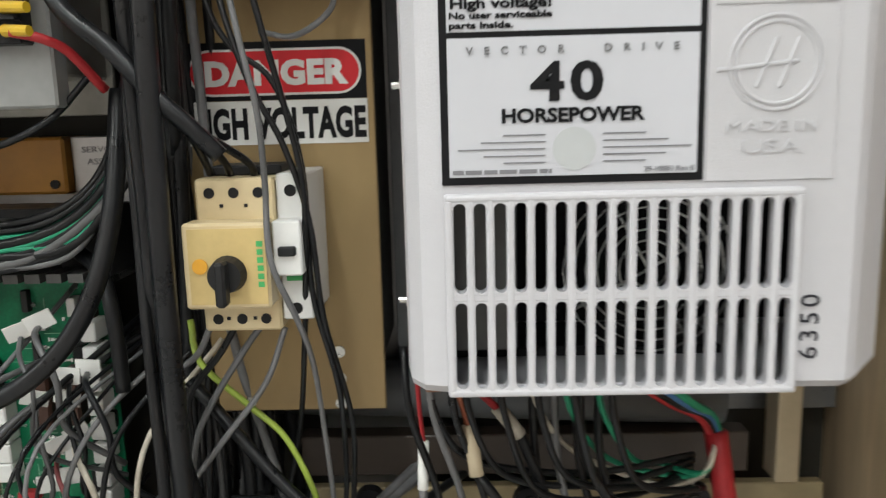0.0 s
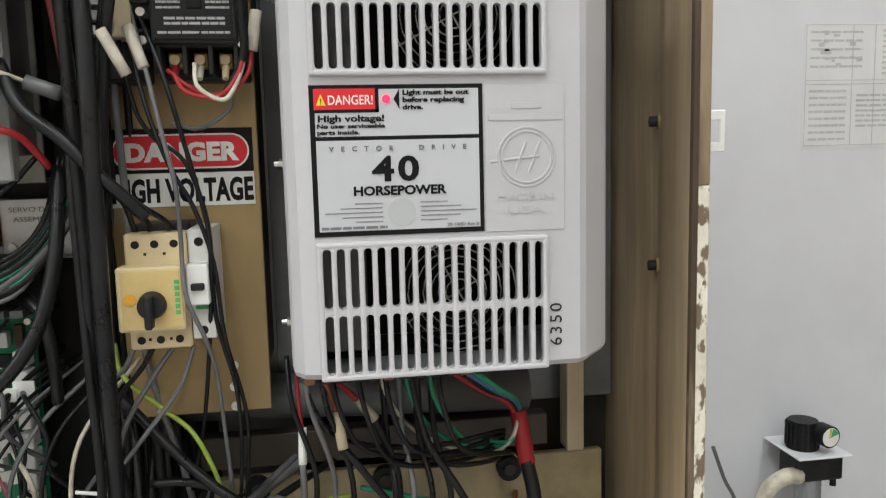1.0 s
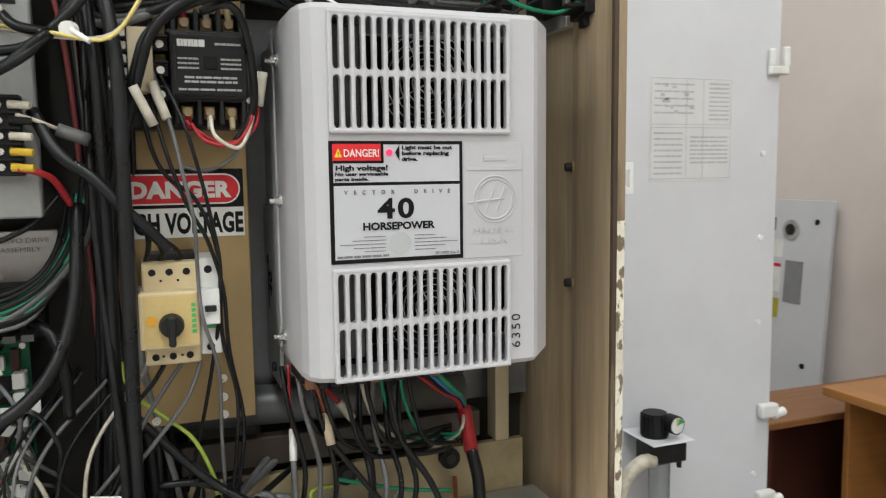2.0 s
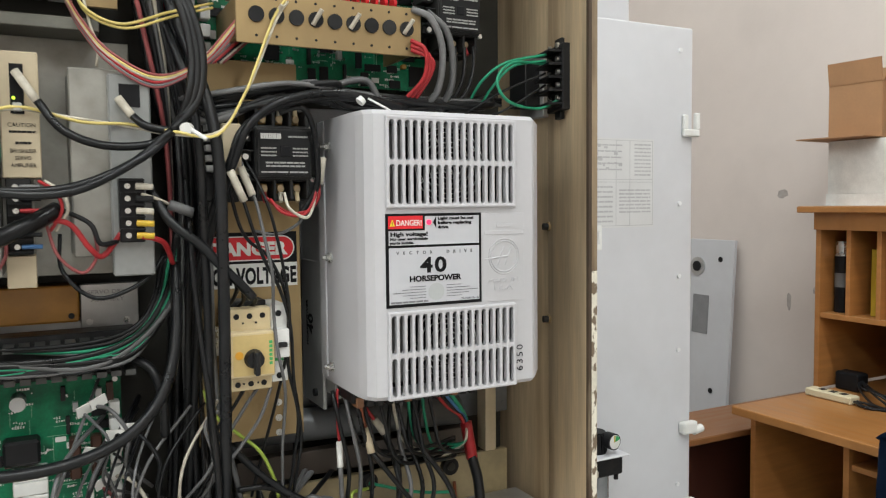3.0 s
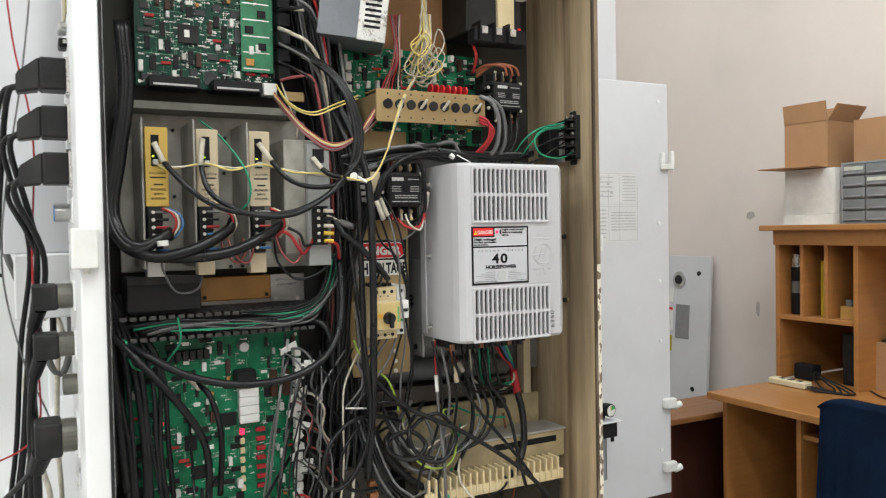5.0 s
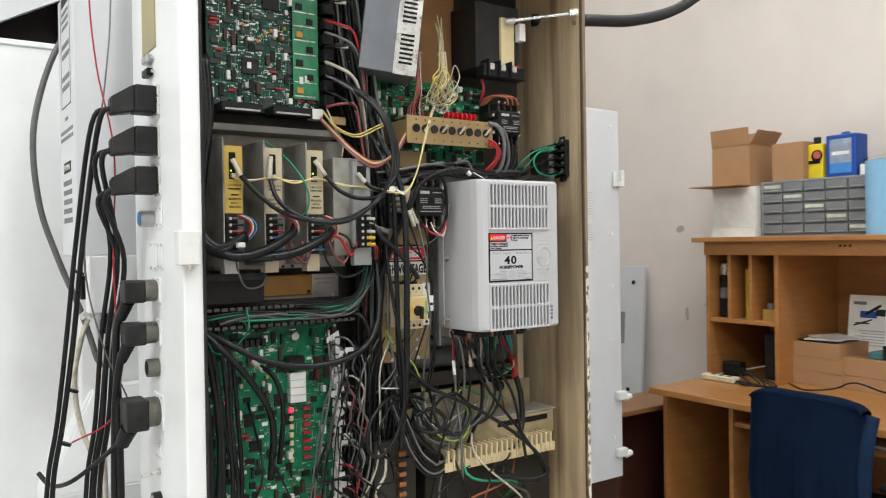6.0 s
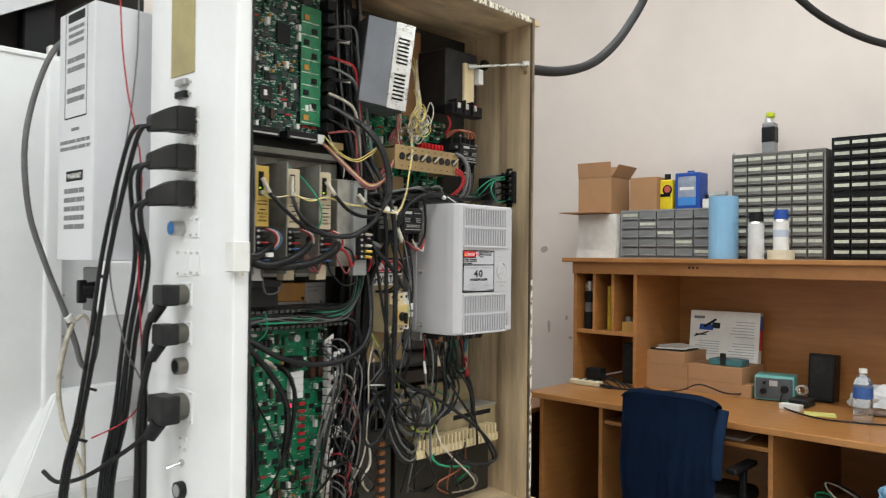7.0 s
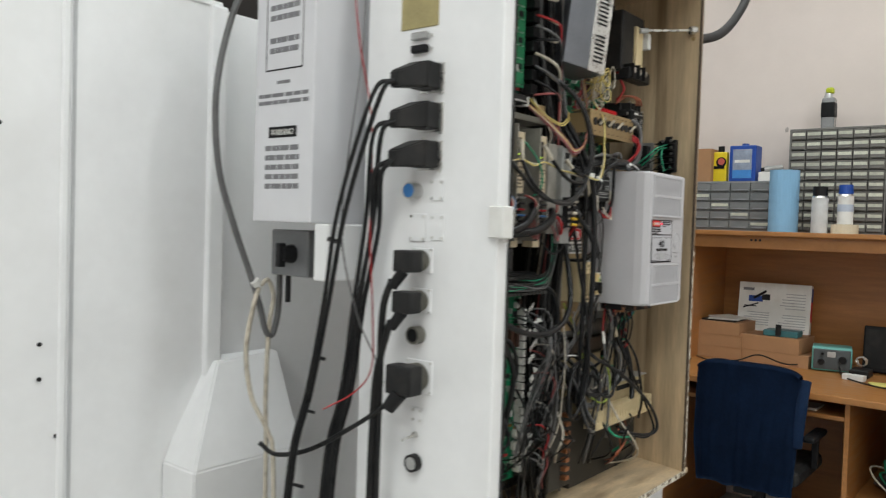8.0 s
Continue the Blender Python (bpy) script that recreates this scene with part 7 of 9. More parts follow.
run('drive_cable', 0.0028, M_CABLE, (0.09, 0.098, 1.252), (0.094, 0.12, 1.173), (0.105, 0.1, 1.111), (0.078, 0.1, 1.058), (0.019, 0.105, 1.039), (-0.066, 0.11, 1.034), (-0.111, 0.12, 1.103), (-0.104, 0.16, 1.127))
run('drive_cable', 0.0026, M_CABLE, (-0.029, 0.098, 1.252), (-0.025, 0.085, 1.213), (-0.009, 0.1, 1.143), (-0.022, 0.11, 1.07), (-0.059, 0.1, 1.01), (-0.068, 0.11, 0.938), (-0.071, 0.13, 0.872))
run('drive_cable', 0.0026, M_GREYC, (-0.015, 0.098, 1.252), (-0.011, 0.085, 1.212), (0.006, 0.1, 1.141), (-0.004, 0.11, 1.067), (-0.039, 0.1, 1.007), (-0.054, 0.11, 0.935), (-0.047, 0.13, 0.868))
run('drive_cable', 0.0026, M_CABLE, (-0.002, 0.098, 1.252), (0.002, 0.085, 1.211), (0.021, 0.1, 1.139), (0.014, 0.11, 1.065), (-0.018, 0.1, 1.004), (-0.039, 0.11, 0.932), (-0.024, 0.13, 0.863))
run('drive_cable', 0.007, M_CABLE, (0.183, 0.142, 1.130), (0.188, 0.130, 1.085), (0.178, 0.115, 1.021), (0.140, 0.105, 0.975), (0.074, 0.105, 0.954), (-0.001, 0.11, 0.96), (-0.06, 0.12, 0.991), (-0.103, 0.13, 1.035), (-0.138, 0.14, 1.104), (-0.141, 0.17, 1.13))

run('coiled_cable', 0.0045, M_GREYC, (-0.007, 0.225, 1.125), (-0.098, 0.124, 1.088), (-0.078, 0.124, 1.026), (-0.028, 0.114, 1.009), (0.012, 0.124, 1.054), (-0.022, 0.134, 1.107), (-0.073, 0.144, 1.09), (-0.086, 0.154, 1.035), (0.006, 0.225, 0.94))
run('coiled_cable', 0.0045, M_CABLE, (-0.041, 0.225, 1.075), (-0.127, 0.095, 1.085), (-0.112, 0.095, 1.055), (-0.077, 0.085, 1.046), (-0.048, 0.095, 1.065), (-0.071, 0.105, 1.09), (-0.107, 0.115, 1.082), (-0.115, 0.125, 1.055), (-0.027, 0.225, 0.983))
run('coiled_cable', 0.0028, M_CABLE, (-0.071, 0.225, 1.089), (-0.131, 0.132, 1.089), (-0.119, 0.132, 1.062), (-0.091, 0.122, 1.055), (-0.067, 0.132, 1.072), (-0.085, 0.142, 1.093), (-0.113, 0.152, 1.086), (-0.119, 0.162, 1.061), (-0.057, 0.225, 1.009))
run('coiled_cable', 0.0036, M_GREYC, (-0.018, 0.225, 1.13), (-0.09, 0.121, 1.091), (-0.078, 0.121, 1.03), (-0.048, 0.111, 1.017), (-0.02, 0.121, 1.064), (-0.04, 0.131, 1.114), (-0.071, 0.141, 1.094), (-0.078, 0.151, 1.038), (-0.005, 0.225, 0.946))
run('coiled_cable', 0.0036, M_CABLE, (0.019, 0.225, 1.118), (-0.086, 0.084, 1.103), (-0.068, 0.084, 1.05), (-0.026, 0.074, 1.037), (0.009, 0.084, 1.074), (-0.019, 0.094, 1.118), (-0.063, 0.104, 1.103), (-0.073, 0.114, 1.057), (0.033, 0.225, 0.957))
run('coiled_cable', 0.0042, M_CABLE, (-0.17, 0.12, 1.225), (-0.09, 0.1, 1.143), (0.021, 0.07, 1.082), (0.13, 0.05, 1.003), (0.197, 0.05, 0.93), (0.159, 0.06, 0.911), (0.056, 0.09, 0.932))
run('coiled_cable', 0.0034, M_CABLE, (0.078, 0.098, 1.252), (0.082, 0.1, 1.179), (0.12, 0.08, 1.109), (0.139, 0.07, 1.012), (0.168, 0.09, 0.948))
run('coiled_cable', 0.0038, M_CABLE, (-0.177, 0.16, 1.716), (-0.185, 0.13, 1.56), (-0.184, 0.1, 1.421), (-0.179, 0.085, 1.33), (-0.173, 0.07, 1.251), (-0.169, 0.062, 1.161), (-0.177, 0.06, 1.094), (-0.204, 0.06, 1.042), (-0.235, 0.06, 1.025), (-0.253, 0.06, 1.041), (-0.255, 0.06, 1.072), (-0.238, 0.065, 1.107), (-0.196, 0.075, 1.134), (-0.144, 0.09, 1.131), (-0.087, 0.12, 1.109))
run('coiled_cable', 0.003, M_CABLE, (-0.174, 0.1, 1.119), (-0.212, 0.085, 1.078), (-0.215, 0.085, 1.03), (-0.179, 0.085, 1.004), (-0.123, 0.1, 1.005), (-0.068, 0.13, 1.006))
run('coiled_cable', 0.0024, M_CABLE, (-0.178, 0.12, 1.13), (-0.17, 0.09, 1.074), (-0.15, 0.085, 1.017), (-0.115, 0.085, 0.969), (-0.074, 0.09, 0.952), (-0.017, 0.12, 0.96))
run('coiled_cable', 0.0024, M_GREYC, (-0.17, 0.12, 1.126), (-0.163, 0.09, 1.073), (-0.141, 0.085, 1.015), (-0.108, 0.085, 0.972), (-0.074, 0.09, 0.958), (-0.017, 0.12, 0.965))
run('coiled_cable', 0.0024, M_CABLE, (-0.162, 0.12, 1.121), (-0.156, 0.09, 1.072), (-0.133, 0.085, 1.014), (-0.101, 0.085, 0.976), (-0.074, 0.09, 0.964), (-0.017, 0.12, 0.97))
run('coiled_cable', 0.0024, M_CABLE, (-0.154, 0.12, 1.117), (-0.15, 0.09, 1.071), (-0.125, 0.085, 1.013), (-0.094, 0.085, 0.979), (-0.074, 0.09, 0.97), (-0.016, 0.12, 0.975))
run('coiled_cable', 0.0024, M_GREYC, (-0.146, 0.12, 1.112), (-0.143, 0.09, 1.07), (-0.117, 0.085, 1.011), (-0.087, 0.085, 0.983), (-0.073, 0.09, 0.976), (-0.016, 0.12, 0.98))

run('lower_wire', 0.0024, M_WHITEC, (0.118, 0.2, 1.071), (0.016, 0.083, 0.989), (0.151, 0.081, 0.858), (0.144, 0.2, 0.804))
run('lower_wire', 0.0024, M_CABLE, (-0.206, 0.2, 1.083), (-0.233, 0.118, 0.995), (-0.311, 0.109, 0.975), (-0.174, 0.2, 0.871))
run('lower_wire', 0.0024, mat("dark_orange_wire", (0.25, 0.07, 0.03), 0.45), (0.187, 0.2, 1.072), (0.148, 0.113, 0.918), (-0.011, 0.065, 0.893), (0.197, 0.2, 0.79))
run('lower_wire', 0.0024, M_CABLE, (0.212, 0.2, 0.972), (0.115, 0.086, 0.963), (0.045, 0.069, 0.928), (0.262, 0.2, 0.748))
run('lower_wire', 0.0018, M_CABLE, (-0.38, 0.2, 1.054), (-0.438, 0.082, 1.049), (-0.404, 0.087, 0.971), (-0.36, 0.2, 0.926))
run('lower_wire', 0.0018, mat("dark_orange_wire", (0.25, 0.07, 0.03), 0.45), (0.21, 0.2, 1.043), (0.075, 0.098, 0.922), (0.047, 0.085, 0.88), (0.175, 0.2, 0.805))
run('lower_wire', 0.0024, M_CABLE, (-0.444, 0.2, 1.143), (-0.461, 0.078, 1.042), (-0.469, 0.101, 0.975), (-0.441, 0.2, 0.934))
run('lower_wire', 0.0018, M_CABLE, (-0.168, 0.2, 1.086), (-0.174, 0.101, 0.967), (-0.235, 0.065, 0.967), (-0.174, 0.2, 0.86))
run('lower_wire', 0.0024, M_CABLE, (0.164, 0.2, 0.995), (0.12, 0.103, 0.932), (0.17, 0.102, 0.882), (0.158, 0.2, 0.804))
run('lower_wire', 0.003, M_CABLE, (0.075, 0.2, 0.989), (-0.018, 0.113, 0.989), (-0.003, 0.08, 0.898), (0.068, 0.2, 0.831))
run('lower_wire', 0.003, M_WHITEC, (-0.145, 0.2, 1.086), (-0.187, 0.111, 0.981), (-0.21, 0.112, 0.927), (-0.064, 0.2, 0.829))
run('lower_wire', 0.003, M_GREYC, (0.249, 0.2, 1.014), (0.121, 0.117, 0.919), (0.183, 0.103, 0.861), (0.262, 0.2, 0.775))
run('lower_wire', 0.003, M_GREENC, (0.084, 0.2, 1.062), (-0.004, 0.084, 0.946), (0.143, 0.095, 0.898), (0.163, 0.2, 0.816))
run('lower_wire', 0.0018, M_CABLE, (0.066, 0.2, 0.987), (0.064, 0.115, 0.976), (-0.083, 0.089, 0.901), (0.125, 0.2, 0.814))
run('lower_wire', 0.003, M_CABLE, (-0.254, 0.2, 1.075), (-0.359, 0.07, 1.01), (-0.319, 0.085, 0.981), (-0.289, 0.2, 0.883))
run('lower_wire', 0.0018, M_CABLE, (-0.238, 0.2, 1.123), (-0.294, 0.099, 1.026), (-0.201, 0.085, 0.933), (-0.136, 0.2, 0.858))
run('lower_wire', 0.0019, M_GREYC, (-0.183, 0.14, 1.245), (-0.234, 0.11, 1.195), (-0.251, 0.1, 1.137), (-0.226, 0.105, 1.07), (-0.226, 0.11, 0.99), (-0.243, 0.13, 0.908))
run('lower_wire', 0.0019, M_CABLE, (-0.168, 0.14, 1.246), (-0.215, 0.11, 1.193), (-0.228, 0.1, 1.134), (-0.228, 0.105, 1.071), (-0.26, 0.11, 0.996), (-0.206, 0.13, 0.9))
run('lower_wire', 0.0019, M_WHITEC, (-0.153, 0.14, 1.247), (-0.196, 0.11, 1.191), (-0.205, 0.1, 1.131), (-0.203, 0.105, 1.067), (-0.21, 0.11, 0.987), (-0.242, 0.13, 0.908))
run('lower_wire', 0.0024, M_GREYC, (-0.234, 0.2, 1.234), (-0.287, 0.096, 1.197), (-0.3, 0.104, 1.129), (-0.311, 0.12, 1.053), (-0.316, 0.14, 0.951))
run('lower_wire', 0.0024, M_CABLE, (-0.232, 0.2, 1.249), (-0.289, 0.092, 1.188), (-0.301, 0.106, 1.121), (-0.314, 0.12, 1.016), (-0.318, 0.14, 0.933))
run('lower_wire', 0.0015, M_GREYC, (-0.258, 0.2, 1.221), (-0.301, 0.087, 1.188), (-0.311, 0.082, 1.134), (-0.312, 0.12, 1.026), (-0.314, 0.14, 0.899))
run('lower_wire', 0.0024, M_GREYC, (-0.268, 0.2, 1.234), (-0.318, 0.077, 1.213), (-0.33, 0.075, 1.142), (-0.332, 0.12, 1.025), (-0.336, 0.14, 0.92))
run('lower_wire', 0.0015, M_CABLE, (-0.211, 0.2, 1.247), (-0.259, 0.077, 1.196), (-0.258, 0.107, 1.118), (-0.262, 0.12, 1.051), (-0.262, 0.14, 0.933))
run('lower_wire', 0.0015, M_GREYC, (-0.209, 0.2, 1.24), (-0.25, 0.077, 1.199), (-0.253, 0.078, 1.119), (-0.244, 0.12, 1.025), (-0.242, 0.14, 0.902))
run('lower_wire', 0.0019, M_GREYC, (-0.272, 0.2, 1.281), (-0.324, 0.076, 1.183), (-0.331, 0.094, 1.131), (-0.339, 0.12, 1.022), (-0.342, 0.14, 0.933))
run('lower_wire', 0.0015, M_CABLE, (-0.232, 0.2, 1.245), (-0.271, 0.109, 1.19), (-0.284, 0.088, 1.139), (-0.284, 0.12, 1.044), (-0.286, 0.14, 0.879))
run('lower_wire', 0.0015, M_CABLE, (-0.219, 0.2, 1.24), (-0.267, 0.117, 1.17), (-0.28, 0.118, 1.124), (-0.294, 0.12, 1.058), (-0.299, 0.14, 0.886))

run('board_cable', 0.0034, M_GREYC, (-0.287, 0.155, 1.957), (-0.265, 0.13, 1.96), (-0.24, 0.12, 1.955), (-0.221, 0.13, 1.89), (-0.202, 0.14, 1.781), (-0.194, 0.165, 1.621), (-0.190, 0.190, 1.461))
run('board_cable', 0.0022, M_CABLE, (-0.286, 0.155, 1.926), (-0.271, 0.13, 1.926), (-0.245, 0.12, 1.921), (-0.221, 0.13, 1.858), (-0.202, 0.14, 1.749), (-0.194, 0.165, 1.589), (-0.190, 0.190, 1.429))
run('board_cable', 0.0028, M_REDC, (-0.286, 0.155, 1.891), (-0.267, 0.13, 1.881), (-0.242, 0.12, 1.869), (-0.221, 0.13, 1.823), (-0.202, 0.14, 1.714), (-0.194, 0.165, 1.554), (-0.190, 0.190, 1.394))
run('board_cable', 0.0028, M_GREYC, (-0.286, 0.155, 1.869), (-0.265, 0.13, 1.855), (-0.24, 0.12, 1.838), (-0.221, 0.13, 1.801), (-0.202, 0.14, 1.691), (-0.194, 0.165, 1.531), (-0.190, 0.190, 1.371))
run('board_cable', 0.0034, M_CABLE, (-0.286, 0.155, 1.838), (-0.268, 0.13, 1.838), (-0.243, 0.12, 1.832), (-0.22, 0.13, 1.769), (-0.201, 0.14, 1.659), (-0.194, 0.165, 1.499), (-0.190, 0.190, 1.339))
run('board_cable', 0.0034, M_WHITEC, (-0.286, 0.155, 1.809), (-0.27, 0.13, 1.795), (-0.244, 0.12, 1.778), (-0.22, 0.13, 1.74), (-0.201, 0.14, 1.63), (-0.194, 0.165, 1.47), (-0.190, 0.190, 1.31))
run('board_cable', 0.0028, M_GREYC, (-0.286, 0.155, 1.782), (-0.265, 0.13, 1.765), (-0.24, 0.12, 1.746), (-0.22, 0.13, 1.712), (-0.201, 0.14, 1.602), (-0.194, 0.165, 1.442), (-0.190, 0.190, 1.282))
run('board_cable', 0.0028, M_CABLE, (-0.286, 0.155, 1.751), (-0.265, 0.13, 1.735), (-0.24, 0.12, 1.716), (-0.22, 0.13, 1.681), (-0.201, 0.14, 1.57), (-0.194, 0.165, 1.41), (-0.190, 0.190, 1.25))
run('board_cable', 0.0028, M_PINKC, (-0.285, 0.155, 1.719), (-0.263, 0.13, 1.723), (-0.238, 0.12, 1.718), (-0.22, 0.13, 1.649), (-0.201, 0.14, 1.538), (-0.194, 0.165, 1.378), (-0.190, 0.190, 1.218))


# ---- outside of the cabinet: plugs and sockets ----
XO = XL - 0.037


def heavy_plug(z, y=0.165):
    p = empty("heavy_plug", "black angled plastic plug with cables hanging down", "plug", "heavy plugs")
    part("flange", bx(XO - 0.004, XO + 0.001, y - 0.028, y + 0.030, z - 0.028, z + 0.026, 0.001), M_ZINC, p)
    part("shell", bx(XO - 0.040, XO - 0.003, y - 0.022, y + 0.024, z - 0.024, z + 0.024, 0.003, 2), M_BLACK2, p)
    bm = bmesh.new()
    a = [(XO - 0.040, y + s * 0.021, z + t) for s, t in ((-1, -0.024), (1, -0.024), (1, 0.024), (-1, 0.024))]
    b = [(XO - 0.072, y + 0.03 + s * 0.013, z - 0.006 + t) for s, t in ((-1, -0.020), (1, -0.020), (1, 0.011), (-1, 0.011))]
    va, vb = [bm.verts.new(q) for q in a], [bm.verts.new(q) for q in b]
    for i in range(4):
        bm.faces.new((va[i], va[(i + 1) % 4], vb[(i + 1) % 4], vb[i]))
    bm.faces.new(va[::-1])
    bm.faces.new(vb)
    bmesh.ops.bevel(bm, geom=bm.edges[:], offset=0.0025, segments=2, affect="EDGES")
    bmesh.ops.recalc_face_normals(bm, faces=bm.faces)
    part("cable_hood", bm, M_BLACK2, p)
    for s in (-1, 1):
        part("screw", cy((XO, y + s * 0.02 - 0.004, z + 0.030 * s), (XO - 0.006, y + s * 0.02 - 0.004, z + 0.030 * s), 0.0026, n=8), M_ZINC, p)
    return p


for z in (1.702, 1.630, 1.560):
    heavy_plug(z)
for i, z in enumerate((1.702, 1.630, 1.560)):
    for k in range(2):
        o = 0.010 * k
        lean = (0.0, 0.055, 0.066)[i]
        run("plug_cable", 0.0049 - 0.0005 * k, M_CABLE, (XO - 0.068, 0.192 + o, z - 0.012), (XO - 0.086 + 0.004 * i - o, 0.215 + o, z - 0.040),
            (XO - 0.105 + lean - o, 0.275 + o - 0.3 * lean, 1.46 - 0.02 * i), (XO - 0.120 + lean - 1.2 * o, 0.30 - 0.4 * lean, 1.28), (XO - 0.138 + 1.1 * lean - o, 0.32 - 0.5 * lean, 1.12),
            (XO - 0.155 + 1.15 * lean - o, 0.345 - 0.5 * lean, 0.98), (XO - 0.160 + 1.2 * lean - o, 0.36 - 0.5 * lean, 0.7), (XO - 0.14 + lean, 0.36 - 0.5 * lean, 0.3), (XO - 0.13 + lean, 0.36 - 0.5 * lean, 0.008))
for k, (z, x) in enumerate(((1.40, 0.0), (1.18, 0.0), (1.08, -0.004), (0.94, 0.0))):
    tie((XO - 0.108 - 0.012 * k, 0.305 + 0.012 * k, z), (XO - 0.110 - 0.012 * k, 0.305 + 0.012 * k, z - 0.005), 0.0105, M_BLACK, "black")


def round_plug(z, size, body, angle):
    p = empty("round_connector_plug", "dark angled plug on a threaded round socket", "plug", "round plugs")
    y = 0.176
    part("socket_plate", bx(XO - 0.003, XO + 0.001, y - size * 1.25, y + size * 1.25, z - size * 1.25, z + size * 1.25, 0.001), M_WHITE, p)
    bm = cy((XO, y, z), (XO - 0.026, y, z), size, n=22)
    for i in range(5):
        cyl(bm, (XO - 0.006 - 0.004 * i, y, z), (XO - 0.008 - 0.004 * i, y, z), size * 1.07, n=22)
    part("collar", bm, mat("olive_grey_metal", (0.17, 0.165, 0.14), 0.42, metal=0.5, vary=0.15), p, "olive-grey threaded collar")
    part("body", bx(XO - 0.026 - body, XO - 0.024, y - size * 1.15, y + size * 1.25, z - size * 1.1, z + size * 1.05, 0.004, 2), M_BLACK2, p)
    part("strain_relief", cy((XO - 0.026 - body * 0.7, y + 0.004, z - size), (XO - 0.030 - body * 0.85, y + 0.022, z - size - 0.030), size * 0.62, size * 0.5, n=14), M_BLACK, p)
    for s, t in ((-1, -1), (1, 1), (-1, 1), (1, -1)):
        part("screw", cy((XO, y + s * size * 1.1, z + t * size * 1.1), (XO - 0.004, y + s * size * 1.1, z + t * size * 1.1), 0.0024, n=8), M_ZINC, p)
    return p


round_plug(1.365, 0.0185, 0.034, 0)
round_plug(1.290, 0.0185, 0.034, 0)
round_plug(1.148, 0.0250, 0.036, 0)
for i, z in enumerate((1.33, 1.255)):
    run("plug_cable", 0.0068, M_CABLE, (XO - 0.058, 0.200, z), (XO - 0.064, 0.215, z - 0.06), (XO - 0.060 - 0.006 * i, 0.222 + 0.006 * i, 1.12), (XO - 0.058 - 0.01 * i, 0.226 + 0.006 * i, 0.9),
        (XO - 0.058 - 0.01 * i, 0.23, 0.5), (XO - 0.058 - 0.01 * i, 0.23, 0.01))
run("plug_cable", 0.0045, M_CABLE, (XO - 0.062, 0.205, 1.098), (XO - 0.085, 0.25, 1.06), (XO - 0.125, 0.33, 1.005), (XO - 0.150, 0.40, 0.985), (XO - 0.168, 0.43, 1.005))

sk = empty("round_socket", "empty olive round socket with a white plate", "socket", "round sockets")
part("ring", cy((XO, 0.180, 1.226), (XO - 0.020, 0.180, 1.226), 0.0165, n=22), mat("olive_grey_metal", (0.17, 0.165, 0.14), 0.42), sk)
part("bore", cy((XO - 0.0195, 0.180, 1.226), (XO - 0.0205, 0.180, 1.226), 0.0125, n=20), M_DARK, sk)
sk = empty("round_socket", "small dark round socket low on the wall", "socket", "round sockets")
part("ring", cy((XO, 0.180, 0.985), (XO - 0.014, 0.180, 0.985), 0.0165, n=22), M_BLACK2, sk)
part("bore", cy((XO - 0.0135, 0.180, 0.985), (XO - 0.0145, 0.180, 0.985), 0.012, n=20), M_STEEL, sk)
bs = empty("blue_socket", "round steel socket with a blue plastic face", "socket")
part("ring", cy((XO, 0.196, 1.494), (XO - 0.024, 0.196, 1.494), 0.0148, n=22), M_STEEL, bs)
part("face", cy((XO - 0.0235, 0.196, 1.494), (XO - 0.0255, 0.196, 1.494), 0.0125, n=20), mat("blue_plastic", (0.03, 0.16, 0.42), 0.4), bs, "blue face")


def blank(y, z, w, h):
    b = empty("blank_plate", "small white blanking plate with four screws", "plate", "blank plates")
    part("plate", bx(XO - 0.0025, XO, y - w, y + w, z - h, z + h, 0.0008), M_WHITE, b)
    for s, t in ((-1, -1), (1, 1), (-1, 1), (1, -1)):
        part("screw", cy((XO - 0.002, y + s * (w - 0.005), z + t * (h - 0.005)), (XO - 0.005, y + s * (w - 0.005), z + t * (h - 0.005)), 0.0028, n=8), M_ZINC, b)


blank(0.146, 1.496, 0.016, 0.020)
blank(0.190, 1.426, 0.020, 0.026)
blank(0.143, 1.427, 0.016, 0.024)
blank(0.178, 1.075, 0.014, 0.014)
sw = empty("toggle_switch", "small zinc toggle switch on the white wall", "switch")
part("nut", cy((XO, 0.181, 1.037), (XO - 0.006, 0.181, 1.037), 0.007, n=6), M_ZINC, sw)
part("lever", cy((XO - 0.005, 0.181, 1.037), (XO - 0.030, 0.190, 1.030), 0.0026, n=8), M_ZINC, sw)
for z, m in ((1.757, M_BLACK), (1.781, M_STEEL)):
    s = empty("slim_connector", "slim dark connector slot in the white wall", "connector", "slim connectors")
    part("body", bx(XO - 0.012, XO, 0.176, 0.214, z - 0.007, z + 0.007, 0.002), m, s)
    part("screw", cy((XO, 0.170, z), (XO - 0.006, 0.170, z), 0.003, n=8), M_ZINC, s)
win = empty("amber_window", "long amber translucent window strip in the white wall", "window strip")
part("pane", bx(XO - 0.0025, XO, 0.155, 0.246, 1.797, 2.06, 0.001), mat("amber_sheet", (0.34, 0.29, 0.13), 0.35, vary=0.2, scale=20), win)
lt = empty("cabinet_latch", "white latch keeper on the front edge", "latch")
part("body", bx(XL - 0.048, XL - 0.014, YF - 0.018, YF + 0.012, 1.412, 1.468, 0.002), M_WPLAST, lt)
part("pin", cy((XL - 0.03, YF - 0.014, 1.405), (XL - 0.03, YF - 0.014, 1.425), 0.004, n=10), M_ZINC, lt)
